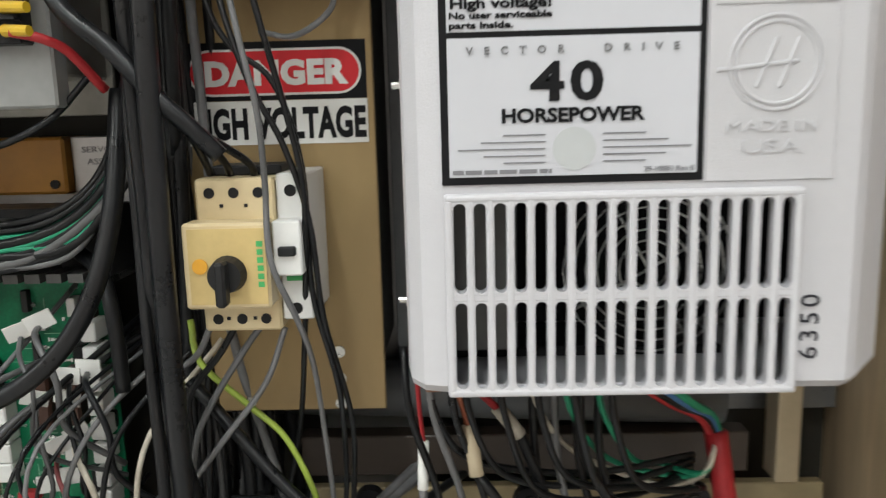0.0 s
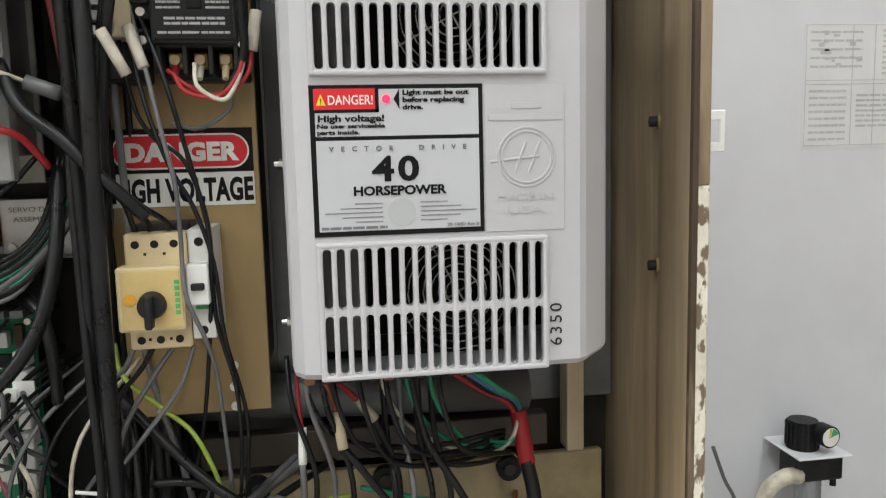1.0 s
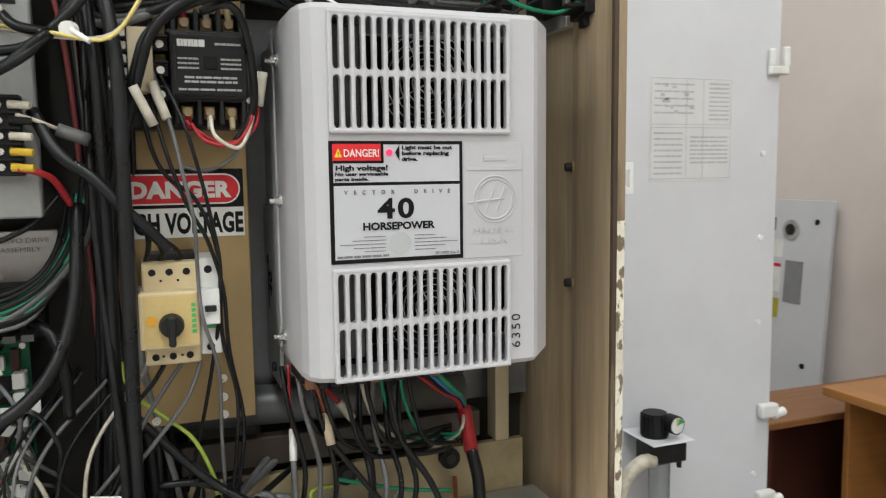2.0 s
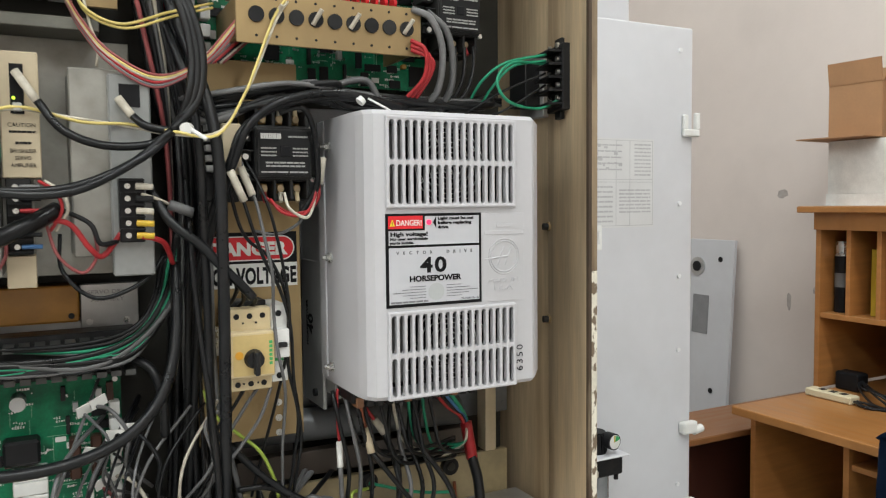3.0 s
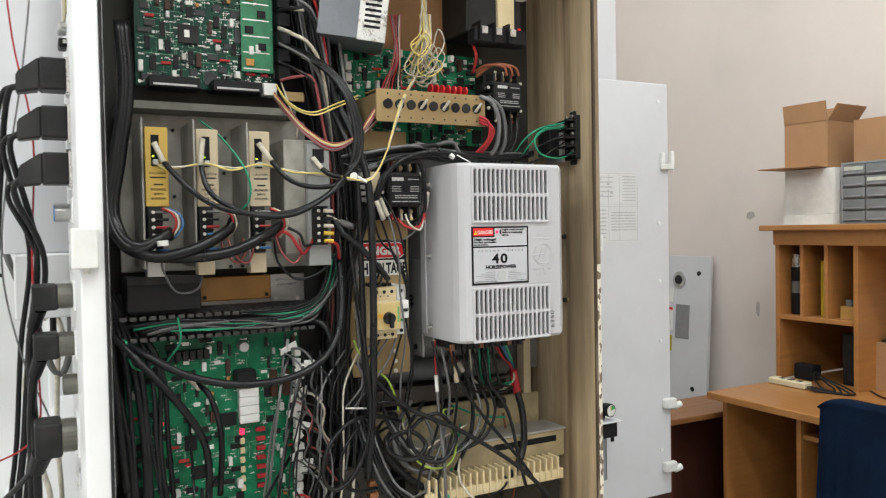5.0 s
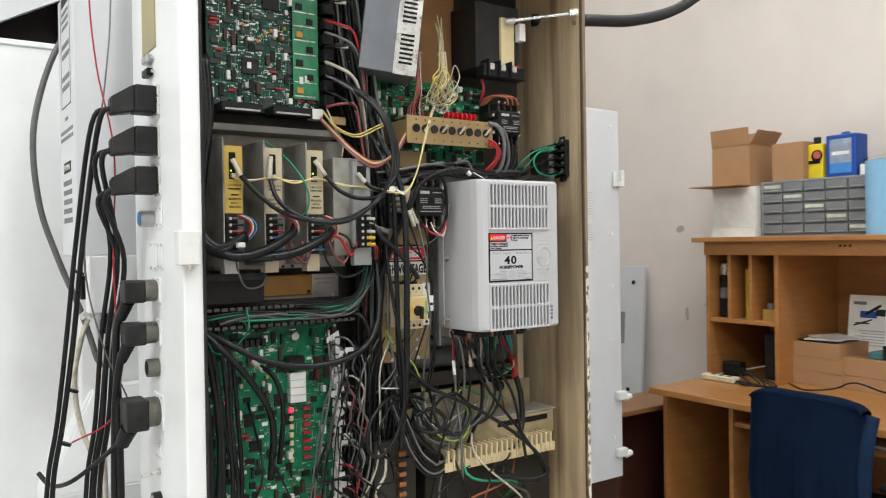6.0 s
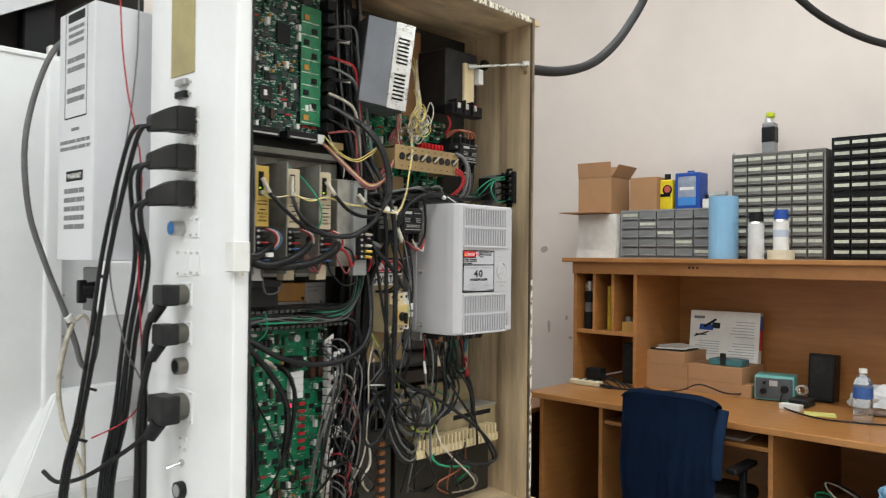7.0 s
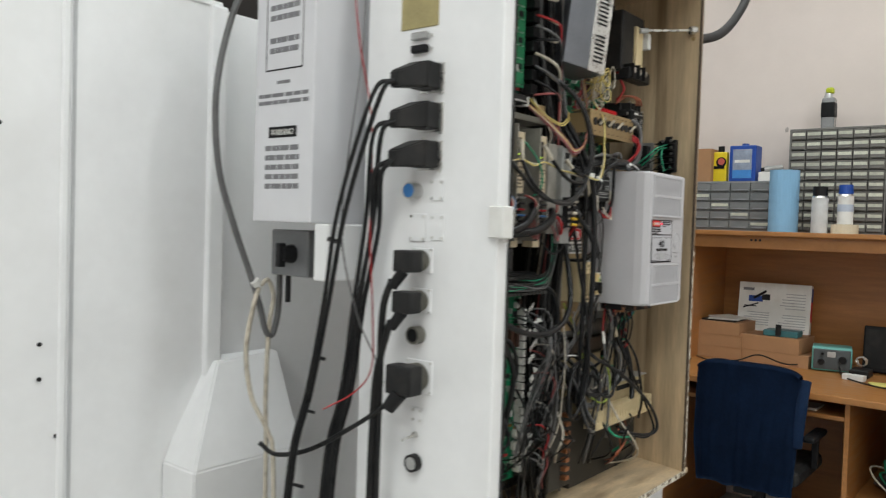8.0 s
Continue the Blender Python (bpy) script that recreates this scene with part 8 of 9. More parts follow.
run("loose_wire", 0.0016, M_REDC, (-0.70, 0.30, 2.3), (-0.700, 0.295, 1.95), (-0.690, 0.285, 1.78), (-0.665, 0.27, 1.62), (-0.672, 0.26, 1.42), (-0.668, 0.25, 1.25), (-0.668, 0.25, 1.16), (-0.690, 0.27, 1.115), (-0.742, 0.30, 1.085))
run("loose_wire", 0.0016, M_GREYC, (-0.675, 0.30, 2.3), (-0.660, 0.30, 1.95), (-0.675, 0.29, 1.75), (-0.705, 0.29, 1.55), (-0.715, 0.29, 1.40), (-0.690, 0.27, 1.26), (-0.660, 0.25, 1.18), (-0.645, 0.24, 1.13))

# ---- transformer box on the machine side ----
tx = empty("warning_box", "white steel transformer box with black warning print", "box")
part("case", bx(-0.715, -0.565, 0.378, 0.556, 1.428, 1.962, 0.003, 2), M_DOOR, tx)
rng = random.Random(9)
FACE = pose(-0.7155, 0.0, 0.0, 0, 0, -90) @ Matrix.Translation((-0.467, 0, 0)) @ Matrix.Diagonal((0.80, 1, 1, 1)) @ Matrix.Translation((0.495, 0, 0))


def on_side(bm):
    """Lay a mesh drawn on the xz plane onto the side that faces -x; its x runs backwards along y."""
    bm.transform(FACE)
    return bm


def side_bars(x0, x1, z0, z1, rows, fill=0.55):
    return bars(x0, x1, z0, z1, 0.0, rows, M_GINK, tx, rng, m=FACE, fill=fill)


part("print_frame", on_side(box(box(box(box(bmesh.new(), -0.565, -0.425, 0, 0.0004, 1.730, 1.733), -0.565, -0.425, 0, 0.0004, 1.962, 1.965), -0.565, -0.5625, 0, 0.0004, 1.73, 1.96), -0.4275, -0.425, 0, 0.0004, 1.73, 1.96)), M_INK, tx)
side_bars(-0.545, -0.445, 1.885, 1.930, 3)
side_bars(-0.550, -0.440, 1.825, 1.865, 2)
side_bars(-0.550, -0.440, 1.760, 1.800, 2)
side_bars(-0.520, -0.470, 1.700, 1.712, 1)
side_bars(-0.590, -0.400, 1.660, 1.688, 2)
part("print_badge", on_side(bx(-0.548, -0.442, 0, 0.0005, 1.936, 1.955)), M_INK, tx)
part("print_badge", on_side(bx(-0.548, -0.442, 0, 0.0005, 1.596, 1.618)), M_INK, tx, "black warning badge")
me = text("WARNING!", 0, 0, 0, 0.017, M_WLABEL, tx, width=0.085)
me.data.transform(FACE @ Matrix.Translation((-0.495, -0.0004, 1.601)))
side_bars(-0.560, -0.430, 1.490, 1.585, 5)
part("lower_case", bx(-0.700, -0.575, 0.345, 0.384, 1.316, 1.4275, 0.003), M_WHITE, tx)
db = empty("disconnect_box", "grey steel switch box with a black rotary handle", "switch box")
part("box", bx(-0.652, -0.605, 0.454, 0.572, 1.315, 1.412, 0.003), mat("mid_grey_enamel", (0.14, 0.145, 0.15), 0.4), db)
part("handle", cy((-0.652, 0.505, 1.362), (-0.682, 0.505, 1.362), 0.020, 0.016, n=14), M_BLACK, db)
part("handle_grip", bx(-0.690, -0.672, 0.498, 0.512, 1.335, 1.385, 0.002), M_BLACK, db)
part("gland", cy((-0.638, 0.530, 1.330), (-0.638, 0.530, 1.258), 0.006, n=12), M_BLACK, db)
run("hose", 0.0068, M_GREYC, (-0.62, 0.66, 1.97), (-0.700, 0.640, 1.90), (-0.755, 0.63, 1.72), (-0.750, 0.63, 1.55), (-0.715, 0.62, 1.42), (-0.675, 0.61, 1.31), (-0.655, 0.60, 1.24), (-0.640, 0.60, 1.19), (-0.62, 0.60, 1.18), (-0.605, 0.60, 1.24), (-0.605, 0.60, 1.34))
run("hose", 0.0055, M_WHITEC, (-0.66, 0.60, 1.285), (-0.675, 0.60, 1.24), (-0.69, 0.60, 1.15), (-0.68, 0.59, 1.05), (-0.66, 0.56, 0.98), (-0.65, 0.55, 0.9), (-0.64, 0.55, 0.5), (-0.64, 0.55, 0.008))
run("hose", 0.0050, M_WHITEC, (-0.655, 0.60, 1.29), (-0.635, 0.60, 1.30), (-0.62, 0.60, 1.26), (-0.630, 0.60, 1.20), (-0.635, 0.60, 1.05), (-0.63, 0.60, 0.9), (-0.63, 0.60, 0.5), (-0.63, 0.60, 0.008))
tie((-0.664, 0.60, 1.290), (-0.672, 0.60, 1.300), 0.010)

# machine panel details
for x, z in ((-1.02, 1.10), (-1.02, 1.17), (-1.10, 1.60), (-0.985, 0.98)):
    part("screw", cy((x, 0.8255, z), (x, 0.822, z), 0.0045, n=10), M_BLACK2, machine)
for i in range(9):
    part("rivet", cy((-0.588, 0.8455, 1.02 + 0.105 * i), (-0.588, 0.842, 1.02 + 0.105 * i), 0.0035, n=8), M_STEEL, machine)
part("corner_post", bx(-0.645, -0.600, 0.812, 0.846, 0.0, 1.93, 0.006, 2), M_WHITE, machine)
part("seam", bx(-0.962, -0.955, 0.8225, 0.826, 0.0, 1.93), mat("grey_seam", (0.42, 0.43, 0.44), 0.5), machine)
part("seam_rib", bx(-0.985, -0.968, 0.819, 0.826, 0.0, 1.93, 0.003), M_WHITE, machine)
part("seam_rib", bx(-1.62, -1.60, 0.815, 0.826, 0.0, 1.93, 0.003), M_WHITE, machine)
part("top_rail", bx(-3.6, -0.61, 0.82, 0.90, 1.925, 1.94, 0.003), M_WHITE, machine)
part("clamp", bx(-0.625, -0.605, 0.86, 0.885, 1.94, 1.975, 0.004), M_WPLAST, machine)
part("upper_right_panel", bx(0.35, 1.20, 1.0, 1.03, 1.2, 2.9, 0.004), M_DOOR, machine)
cover2 = empty("chip_chute", "white steel hood leaning on the machine panel", "hood")
bm = bmesh.new()
lo = [(-0.745, 0.70, 0.0), (-0.44, 0.70, 0.0), (-0.44, 0.824, 0.0), (-0.745, 0.824, 0.0)]
mid = [(-0.745, 0.70, 0.875), (-0.44, 0.70, 0.875), (-0.44, 0.8435, 0.875), (-0.745, 0.824, 0.875)]
hi = [(-0.62, 0.80, 1.09), (-0.44, 0.80, 1.10), (-0.44, 0.8435, 1.10), (-0.63, 0.8435, 1.10)]
rows3 = [[bm.verts.new(q) for q in r] for r in (lo, mid, hi)]
for a, b in zip(rows3, rows3[1:]):
    for i in range(4):
        bm.faces.new((a[i], a[(i + 1) % 4], b[(i + 1) % 4], b[i]))
bm.faces.new(rows3[0][::-1])
bm.faces.new(rows3[2])
bmesh.ops.bevel(bm, geom=bm.edges[:], offset=0.004, segments=2, affect="EDGES")
bmesh.ops.recalc_face_normals(bm, faces=bm.faces)
part("shell", bm, M_WHITE, cover2)

# ---- cabinet door panel ----
rng = random.Random(12)
sheet = part("wiring_diagram", bx(0.858, 1.080, 0.7893, 0.790, 1.405, 1.632), mat("faded_diagram_paper", (0.60, 0.60, 0.60), 0.6, vary=0.04), door, "faded printed wiring diagram sheet")
sheet.location.x = 0.020
bars(0.870, 0.975, 1.545, 1.622, 0.7888, 5, mat("pale_grey_ink", (0.42, 0.42, 0.43), 0.7), sheet, rng, fill=0.25)
bars(1.015, 1.070, 1.535, 1.622, 0.7888, 9, mat("pale_grey_ink", (0.42, 0.42, 0.43), 0.7), sheet, rng, fill=0.4)
bars(0.870, 0.945, 1.415, 1.515, 0.7888, 8, mat("pale_grey_ink", (0.42, 0.42, 0.43), 0.7), sheet, rng, fill=0.35)
bars(0.965, 1.070, 1.440, 1.505, 0.7888, 7, mat("pale_grey_ink", (0.42, 0.42, 0.43), 0.7), sheet, rng, fill=0.45)
bm = bmesh.new()
for z in (1.521, 1.528, 1.410, 1.627):
    box(bm, 0.862, 1.076, 0.7888, 0.7893, z - 0.0006, z + 0.0006)
for x in (0.862, 0.955, 1.000, 1.076):
    box(bm, x - 0.0006, x + 0.0006, 0.7888, 0.7893, 1.410, 1.627)
part("ruled_line", bm, mat("pale_grey_ink", (0.42, 0.42, 0.43), 0.7), sheet)
for i in range(14):
    x, z = rng.uniform(0.872, 0.985), rng.uniform(1.54, 1.615)
    part("symbol", bx(x, x + rng.uniform(0.004, 0.012), 0.7887, 0.7893, z, z + rng.uniform(0.003, 0.010)), mat("pale_grey_ink", (0.42, 0.42, 0.43), 0.7), sheet)
for z in (1.87, 1.465, 1.27, 1.07, 0.70):
    part("screw", cy((1.190, 0.7905, z), (1.190, 0.786, z), 0.006, n=12), M_WHITE, door)


def tab(z):
    t = part("catch", bx(1.215, 1.27, 0.775, 0.789, z - 0.030, z - 0.010, 0.003), M_WPLAST, door, "white plastic catch")
    t.location.x = -0.020
    part("prong", bx(1.215, 1.230, 0.775, 0.789, z - 0.012, z + 0.028, 0.003), M_WPLAST, t)
    part("prong", bx(1.256, 1.272, 0.775, 0.789, z - 0.012, z + 0.034, 0.003), M_WPLAST, t)


tab(1.672)
for z in (0.855, 0.640):
    t = part("hinge_clip", bx(1.212, 1.262, 0.765, 0.789, z - 0.016, z + 0.018, 0.006, 2), M_WPLAST, door, "white hinge clip")
    t.location.x = -0.020
    part("clip_barrel", cy((1.255, 0.776, z - 0.012), (1.285, 0.776, z - 0.006), 0.011, n=12), M_WPLAST, t)
part("back_rail", bx(0.36, 1.02, 0.82, 0.845, 0.6, 1.85), M_WHITE, door)
sb = empty("slotted_strike", "white slotted strike plate outside the cabinet", "strike plate")
bm = bmesh.new()
X0 = XR + 0.0135
for a, b, c, d in ((0.0, 0.017, 0.0, 0.008), (0.0, 0.017, 0.024, 0.032), (0.0, 0.005, 0.006, 0.026), (0.012, 0.017, 0.006, 0.026)):
    box(bm, X0 + 0.003 + a, X0 + 0.003 + b, 0.022, 0.025, 1.409 + c, 1.409 + d, 0.001)
part("plate", bm, M_WPLAST, sb)
part("flange", bx(X0 - 0.0004, X0 + 0.004, 0.022, 0.05, 1.409, 1.441), M_WPLAST, sb)

# ---- air regulator ----
reg = empty("air_regulator", "black air regulator with a coloured gauge on a bracket", "regulator", m=Matrix.Translation((0.868, 0.789, 0.857)) @ Matrix.Scale(0.84, 4) @ Matrix.Translation((-0.880, -0.789, -0.840)))
part("bracket", bx(0.820, 0.945, 0.650, 0.789, 0.838, 0.843, 0.002), M_DOOR, reg, "pale grey bracket plate")
part("bracket_lip", bx(0.820, 0.945, 0.784, 0.789, 0.80, 0.838, 0.001), M_DOOR, reg)
bm = cy((0.868, 0.715, 0.843), (0.868, 0.715, 0.905), 0.034, 0.031, n=20)
rk = part("knob", bm, M_BLACK, reg, "ribbed black knob")
for i in range(20):
    a = i * math.pi / 10
    part("rib", box(bmesh.new(), -0.003, 0.003, -0.002, 0.002, 0.0, 0.052, m=pose(0.868 + 0.033 * math.cos(a), 0.715 + 0.033 * math.sin(a), 0.848, 0, 0, math.degrees(a))), M_BLACK, rk)
g = part("gauge", cy((0.893, 0.690, 0.882), (0.897, 0.660, 0.882), 0.024, n=24), M_BLACK, reg, "round pressure gauge")
d = part("dial", cy((0.8970, 0.6598, 0.882), (0.8971, 0.6590, 0.882), 0.0205, n=24), M_WPLAST, g, "white dial with red and green sectors")
for a0, a1, m in ((150, 200, mat("dial_red", (0.6, 0.06, 0.02), 0.4)), (85, 145, mat("dial_yellow", (0.5, 0.42, 0.05), 0.4)), (20, 80, mat("dial_green", (0.03, 0.32, 0.10), 0.4))):
    bm = bmesh.new()
    pts = [(0.897, 0.6585, 0.882)] + [(0.897 + 0.019 * math.cos(radians(a0 + (a1 - a0) * k / 6)), 0.6585, 0.882 + 0.019 * math.sin(radians(a0 + (a1 - a0) * k / 6))) for k in range(7)]
    bm.faces.new([bm.verts.new(q) for q in pts])
    part("sector", bm, m, d)
part("body", bx(0.835, 0.945, 0.68, 0.75, 0.775, 0.838, 0.006, 2), M_BLACK2, reg)
part("bowl", cy((0.885, 0.715, 0.775), (0.885, 0.715, 0.62), 0.028, n=20), M_CLEAR, reg, "clear filter bowl")
part("drain", cy((0.935, 0.70, 0.78), (0.935, 0.70, 0.755), 0.007, n=10), M_BLACK, reg)
run("hose", 0.015, M_WHITEC, (0.840, 0.705, 0.815), (0.805, 0.700, 0.815), (0.770, 0.70, 0.785), (0.750, 0.70, 0.70), (0.745, 0.70, 0.5), (0.745, 0.70, 0.016))
run("hose", 0.0035, M_GREYC, (0.70, 0.76, 0.86), (0.72, 0.755, 0.80), (0.75, 0.75, 0.72), (0.76, 0.75, 0.5), (0.76, 0.75, 0.005))

# ---- overhead cable ----
run("hose", 0.015, M_RUBBER, (0.30, 0.20, 1.99), (0.43, 0.13, 1.992), (0.58, 0.12, 2.012), (0.75, 0.12, 2.068), (0.90, 0.12, 2.165), (1.04, 0.12, 2.30), (1.20, 0.06, 2.55), (1.45, -0.04, 2.64), (1.70, -0.14, 2.52), (1.90, -0.25, 2.40), (2.15, -0.40, 2.33), (2.45, -0.60, 2.34), (2.61, -0.72, 2.40))


# ---- desk with hutch ----
desk = empty("desk", "honey oak laminate desk with a tall hutch", "desk")
DX, HX, WX = 1.66, 2.12, 2.61
part("desktop", bx(DX, WX, -1.5, 1.03, 0.772, 0.800, 0.004, 2), M_WOODH, desk)
for y in (0.985, 0.655, -0.105, -0.535, -1.45):
    part("side_panel", bx(DX + 0.05, WX - 0.02, y - 0.0095, y + 0.0095, 0.0, 0.772, 0.001), M_WOOD, desk)
part("back_panel", bx(WX - 0.02, WX - 0.008, -1.46, 0.995, 0.05, 0.772), M_WOOD, desk)
part("keyboard_tray", bx(DX + 0.06, DX + 0.45, -0.095, 0.645, 0.690, 0.708, 0.002), M_WOODH, desk)
part("bay_shelf", bx(DX + 0.10, WX - 0.03, -0.525, -0.115, 0.335, 0.353, 0.002), M_WOODH, desk)
part("hutch_top", bx(HX - 0.045, WX, -1.5, 1.122, 1.425, 1.448, 0.004, 2), M_WOODH, desk)
part("hutch_rail", bx(HX - 0.012, HX + 0.008, -1.49, 1.075, 1.365, 1.425, 0.001), M_WOODH, desk)
for y in (1.065, 0.712, -0.95):
    part("hutch_side", bx(HX, WX - 0.012, y - 0.0095, y + 0.0095, 0.800, 1.425, 0.001), M_WOOD, desk)
for y in (0.952, 0.842):
    part("hutch_divider", bx(HX + 0.005, WX - 0.012, y - 0.008, y + 0.008, 1.070, 1.425, 0.001), M_WOOD, desk)
part("hutch_shelf", bx(HX + 0.004, WX - 0.012, 0.7215, 1.0555, 1.052, 1.070, 0.001), M_WOODH, desk)
part("hutch_back", bx(WX - 0.012, WX, -1.49, 1.0745, 0.800, 1.425), M_WOOD, desk)
for y in (0.38, 0.40, 0.42):
    part("rail_hole", cy((HX - 0.012, y, 1.405), (HX - 0.0135, y, 1.405), 0.006, n=10), M_BLACK2, desk)

table = empty("low_table", "dark brown low side table beyond the desk", "table")
part("top", bx(1.45, 2.45, 1.045, 1.30, 0.682, 0.704, 0.003), mat("brown_laminate", (0.20, 0.085, 0.03), 0.4, vary=0.15, scale=5, stretch=(1, 8, 1)), table)
for x in (1.50, 2.40):
    part("side", bx(x - 0.01, x + 0.01, 1.06, 1.28, 0.0, 0.682), mat("dark_walnut_panel", (0.07, 0.022, 0.014), 0.45, vary=0.2), table)
part("back", bx(1.51, 2.39, 1.255, 1.267, 0.05, 0.682), mat("dark_walnut_panel", (0.07, 0.022, 0.014), 0.45), table)

# leaning steel panel
pn = empty("spare_panel", "grey enclosure panel leaning against the wall", "panel", m=pose(2.50, 2.05, 0.0, 0, 3.5, 0))
part("sheet", bx(0.0, 0.02, -0.20, 0.20, 0.0, 1.285, 0.002), M_DOOR, pn)
part("round_lock", cy((0.0, 0.02, 1.15), (-0.008, 0.02, 1.15), 0.045, n=22), M_STEEL, pn)
part("lock_core", cy((-0.008, 0.02, 1.15), (-0.014, 0.02, 1.15), 0.025, n=18), M_BLACK2, pn)
part("vent_mesh", bx(-0.003, 0.0, -0.06, 0.04, 0.82, 1.01), mat("grey_mesh", (0.22, 0.22, 0.23), 0.6), pn)
for y, z in ((-0.12, 1.19), (-0.10, 0.55)):
    part("hole", cy((0.0, y, z), (-0.003, y, z), 0.013, n=10), M_BLACK, pn)
part("notice", bx(-0.002, 0.0, 0.065, 0.145, 1.02, 1.10), M_WLABEL, pn)
part("notice", bx(-0.002, 0.0, 0.065, 0.145, 0.86, 0.99), M_WLABEL, pn, "white notice with red heading")
part("notice_heading", bx(-0.003, -0.002, 0.065, 0.145, 0.975, 0.99), M_RED, pn)
part("notice", bx(-0.002, 0.0, 0.065, 0.145, 0.74, 0.83), mat("olive_yellow_notice", (0.40, 0.34, 0.03), 0.5), pn, "yellow notice")
for y in (0.115, 0.135):
    part("slot", bx(-0.002, 0.0, y, y + 0.008, 1.14, 1.20), M_BLACK, pn)

# ---- things on the hutch ----
TOP = 1.448


def carton(name, label, x, y, z, w, d, h, material, turn=0, flaps=False):
    c = empty(name, label, "box", "cartons", m=pose(x, y, z, 0, 0, turn))
    t = 0.004
    part("front", bx(-d / 2, -d / 2 + t, -w / 2, w / 2, 0, h), material, c)
    part("back", bx(d / 2 - t, d / 2, -w / 2, w / 2, 0, h), material, c)
    part("side", bx(-d / 2 + t, d / 2 - t, -w / 2, -w / 2 + t, 0, h), material, c)
    part("side", bx(-d / 2 + t, d / 2 - t, w / 2 - t, w / 2, 0, h), material, c)
    part("bottom", bx(-d / 2 + t, d / 2 - t, -w / 2 + t, w / 2 - t, 0, t), material, c)
    if flaps:
        for nm, m in (("flap", pose(-d / 2, 0, h, 0, -8, 0)), ("flap", pose(d / 2, 0, h, 0, 12, 0))):
            bm = bx(-t / 2, t / 2, -w / 2, w / 2, 0, h * 0.42)
            bm.transform(m)
            part(nm, bm, material, c)
        bm = bx(-d / 2, d / 2, -t / 2, t / 2, 0, h * 0.40)
        bm.transform(pose(0, -w / 2, h, 35, 0, 0))
        part("flap", bm, material, c)
        bm = bx(-d / 2 - 0.11, d / 2, -w / 2, w / 2 + 0.06, -t, 0)
        part("flap", bm, material, c, "bottom flap sticking out")
    else:
        part("lid", bx(-d / 2, d / 2, -w / 2, w / 2, h, h + t), material, c)
    return c


carton("carton", "white shallow carton lying on the hutch", 2.42, 1.05, TOP + 0.045, 0.24, 0.22, 0.19, mat("white_carton", (0.70, 0.69, 0.66), 0.7, stain=(0.4, 0.38, 0.35), stain_amount=0.5, stain_scale=8))
carton("carton", "flat white carton at the hutch edge", 2.42, 1.05, TOP, 0.24, 0.24, 0.04, mat("white_carton", (0.70, 0.69, 0.66), 0.7))
carton("cardboard_box", "open brown cardboard box with raised flaps", 2.42, 1.075, TOP + 0.247, 0.20, 0.22, 0.195, M_CARD, 4, True)


def drawer_cabinet(label, x, y, z, w, d, h, rows, cols, frame, front, big=False):
    c = empty("drawer_cabinet", label, "drawer cabinet", "drawer cabinets", m=pose(x, y, z))
    e = 0.008
    part("shell", bx(0.012, d, -w / 2, w / 2, 0, h, 0.002), frame, c)
    bm = bx(0, 0.013, -w / 2, w / 2, 0, e)
    box(bm, 0, 0.013, -w / 2, w / 2, h - e, h)
    box(bm, 0, 0.013, -w / 2, -w / 2 + e, e, h - e)
    box(bm, 0, 0.013, w / 2 - e, w / 2, e, h - e)
    part("front_rim", bm, frame, c)
    cw, rh = (w - 2 * e) / cols, (h - 2 * e) / rows
    first = firstl = firstp = None
    for r in range(rows):
        for k in range(cols):
            yy, zz = -w / 2 + e + cw * (k + 0.5), e + rh * (r + 0.5)
            if first is None:
                first = part("drawer", bx(-0.004, 0.012, -cw * 0.47, cw * 0.47, -rh * 0.44, rh * 0.44, 0.001), front, c)
                firstl = part("label_strip", bx(-0.0052, -0.0042, -cw * 0.42, cw * 0.42, -rh * 0.04, rh * 0.26), mat("dull_label_card", (0.48, 0.49, 0.41), 0.5, vary=0.2, scale=30, per_object=0.25), first)
                firstp = part("pull", bx(-0.011, -0.004, -cw * 0.36, cw * 0.36, -rh * 0.34, -rh * 0.22), frame, first)
                first.location = (0, yy, zz)
            else:
                o = first.copy()
                scene.collection.objects.link(o)
                o.location = (0, yy, zz)
                for q in (firstl, firstp):
                    if big and q is firstl and (r * 7 + k * 3) % 5:
                        continue
                    o2 = q.copy()
                    scene.collection.objects.link(o2)
                    o2.parent = o
    return c


M_DGREY = mat("grey_drawer_plastic", (0.135, 0.13, 0.12), 0.5, vary=0.12, per_object=0.12)
drawer_cabinet("clear drawer organiser in a grey frame", 2.33, 0.655, TOP, 0.52, 0.17, 0.255, 5, 5, mat("grey_frame_plastic", (0.24, 0.25, 0.26), 0.45), M_CLEAR, True)
drawer_cabinet("tall grey cabinet of small labelled drawers", 2.44, 0.135, TOP, 0.44, 0.15, 0.52, 10, 6, mat("grey_steel_cabinet", (0.16, 0.155, 0.145), 0.45), M_DGREY)
drawer_cabinet("tall black cabinet of small labelled drawers", 2.42, -0.345, TOP, 0.46, 0.16, 0.30, 6, 6, M_BLACK, M_BLACK2)
drawer_cabinet("tall black cabinet of small labelled drawers", 2.42, -0.345, TOP + 0.302, 0.46, 0.16, 0.258, 5, 6, M_BLACK, M_BLACK2)

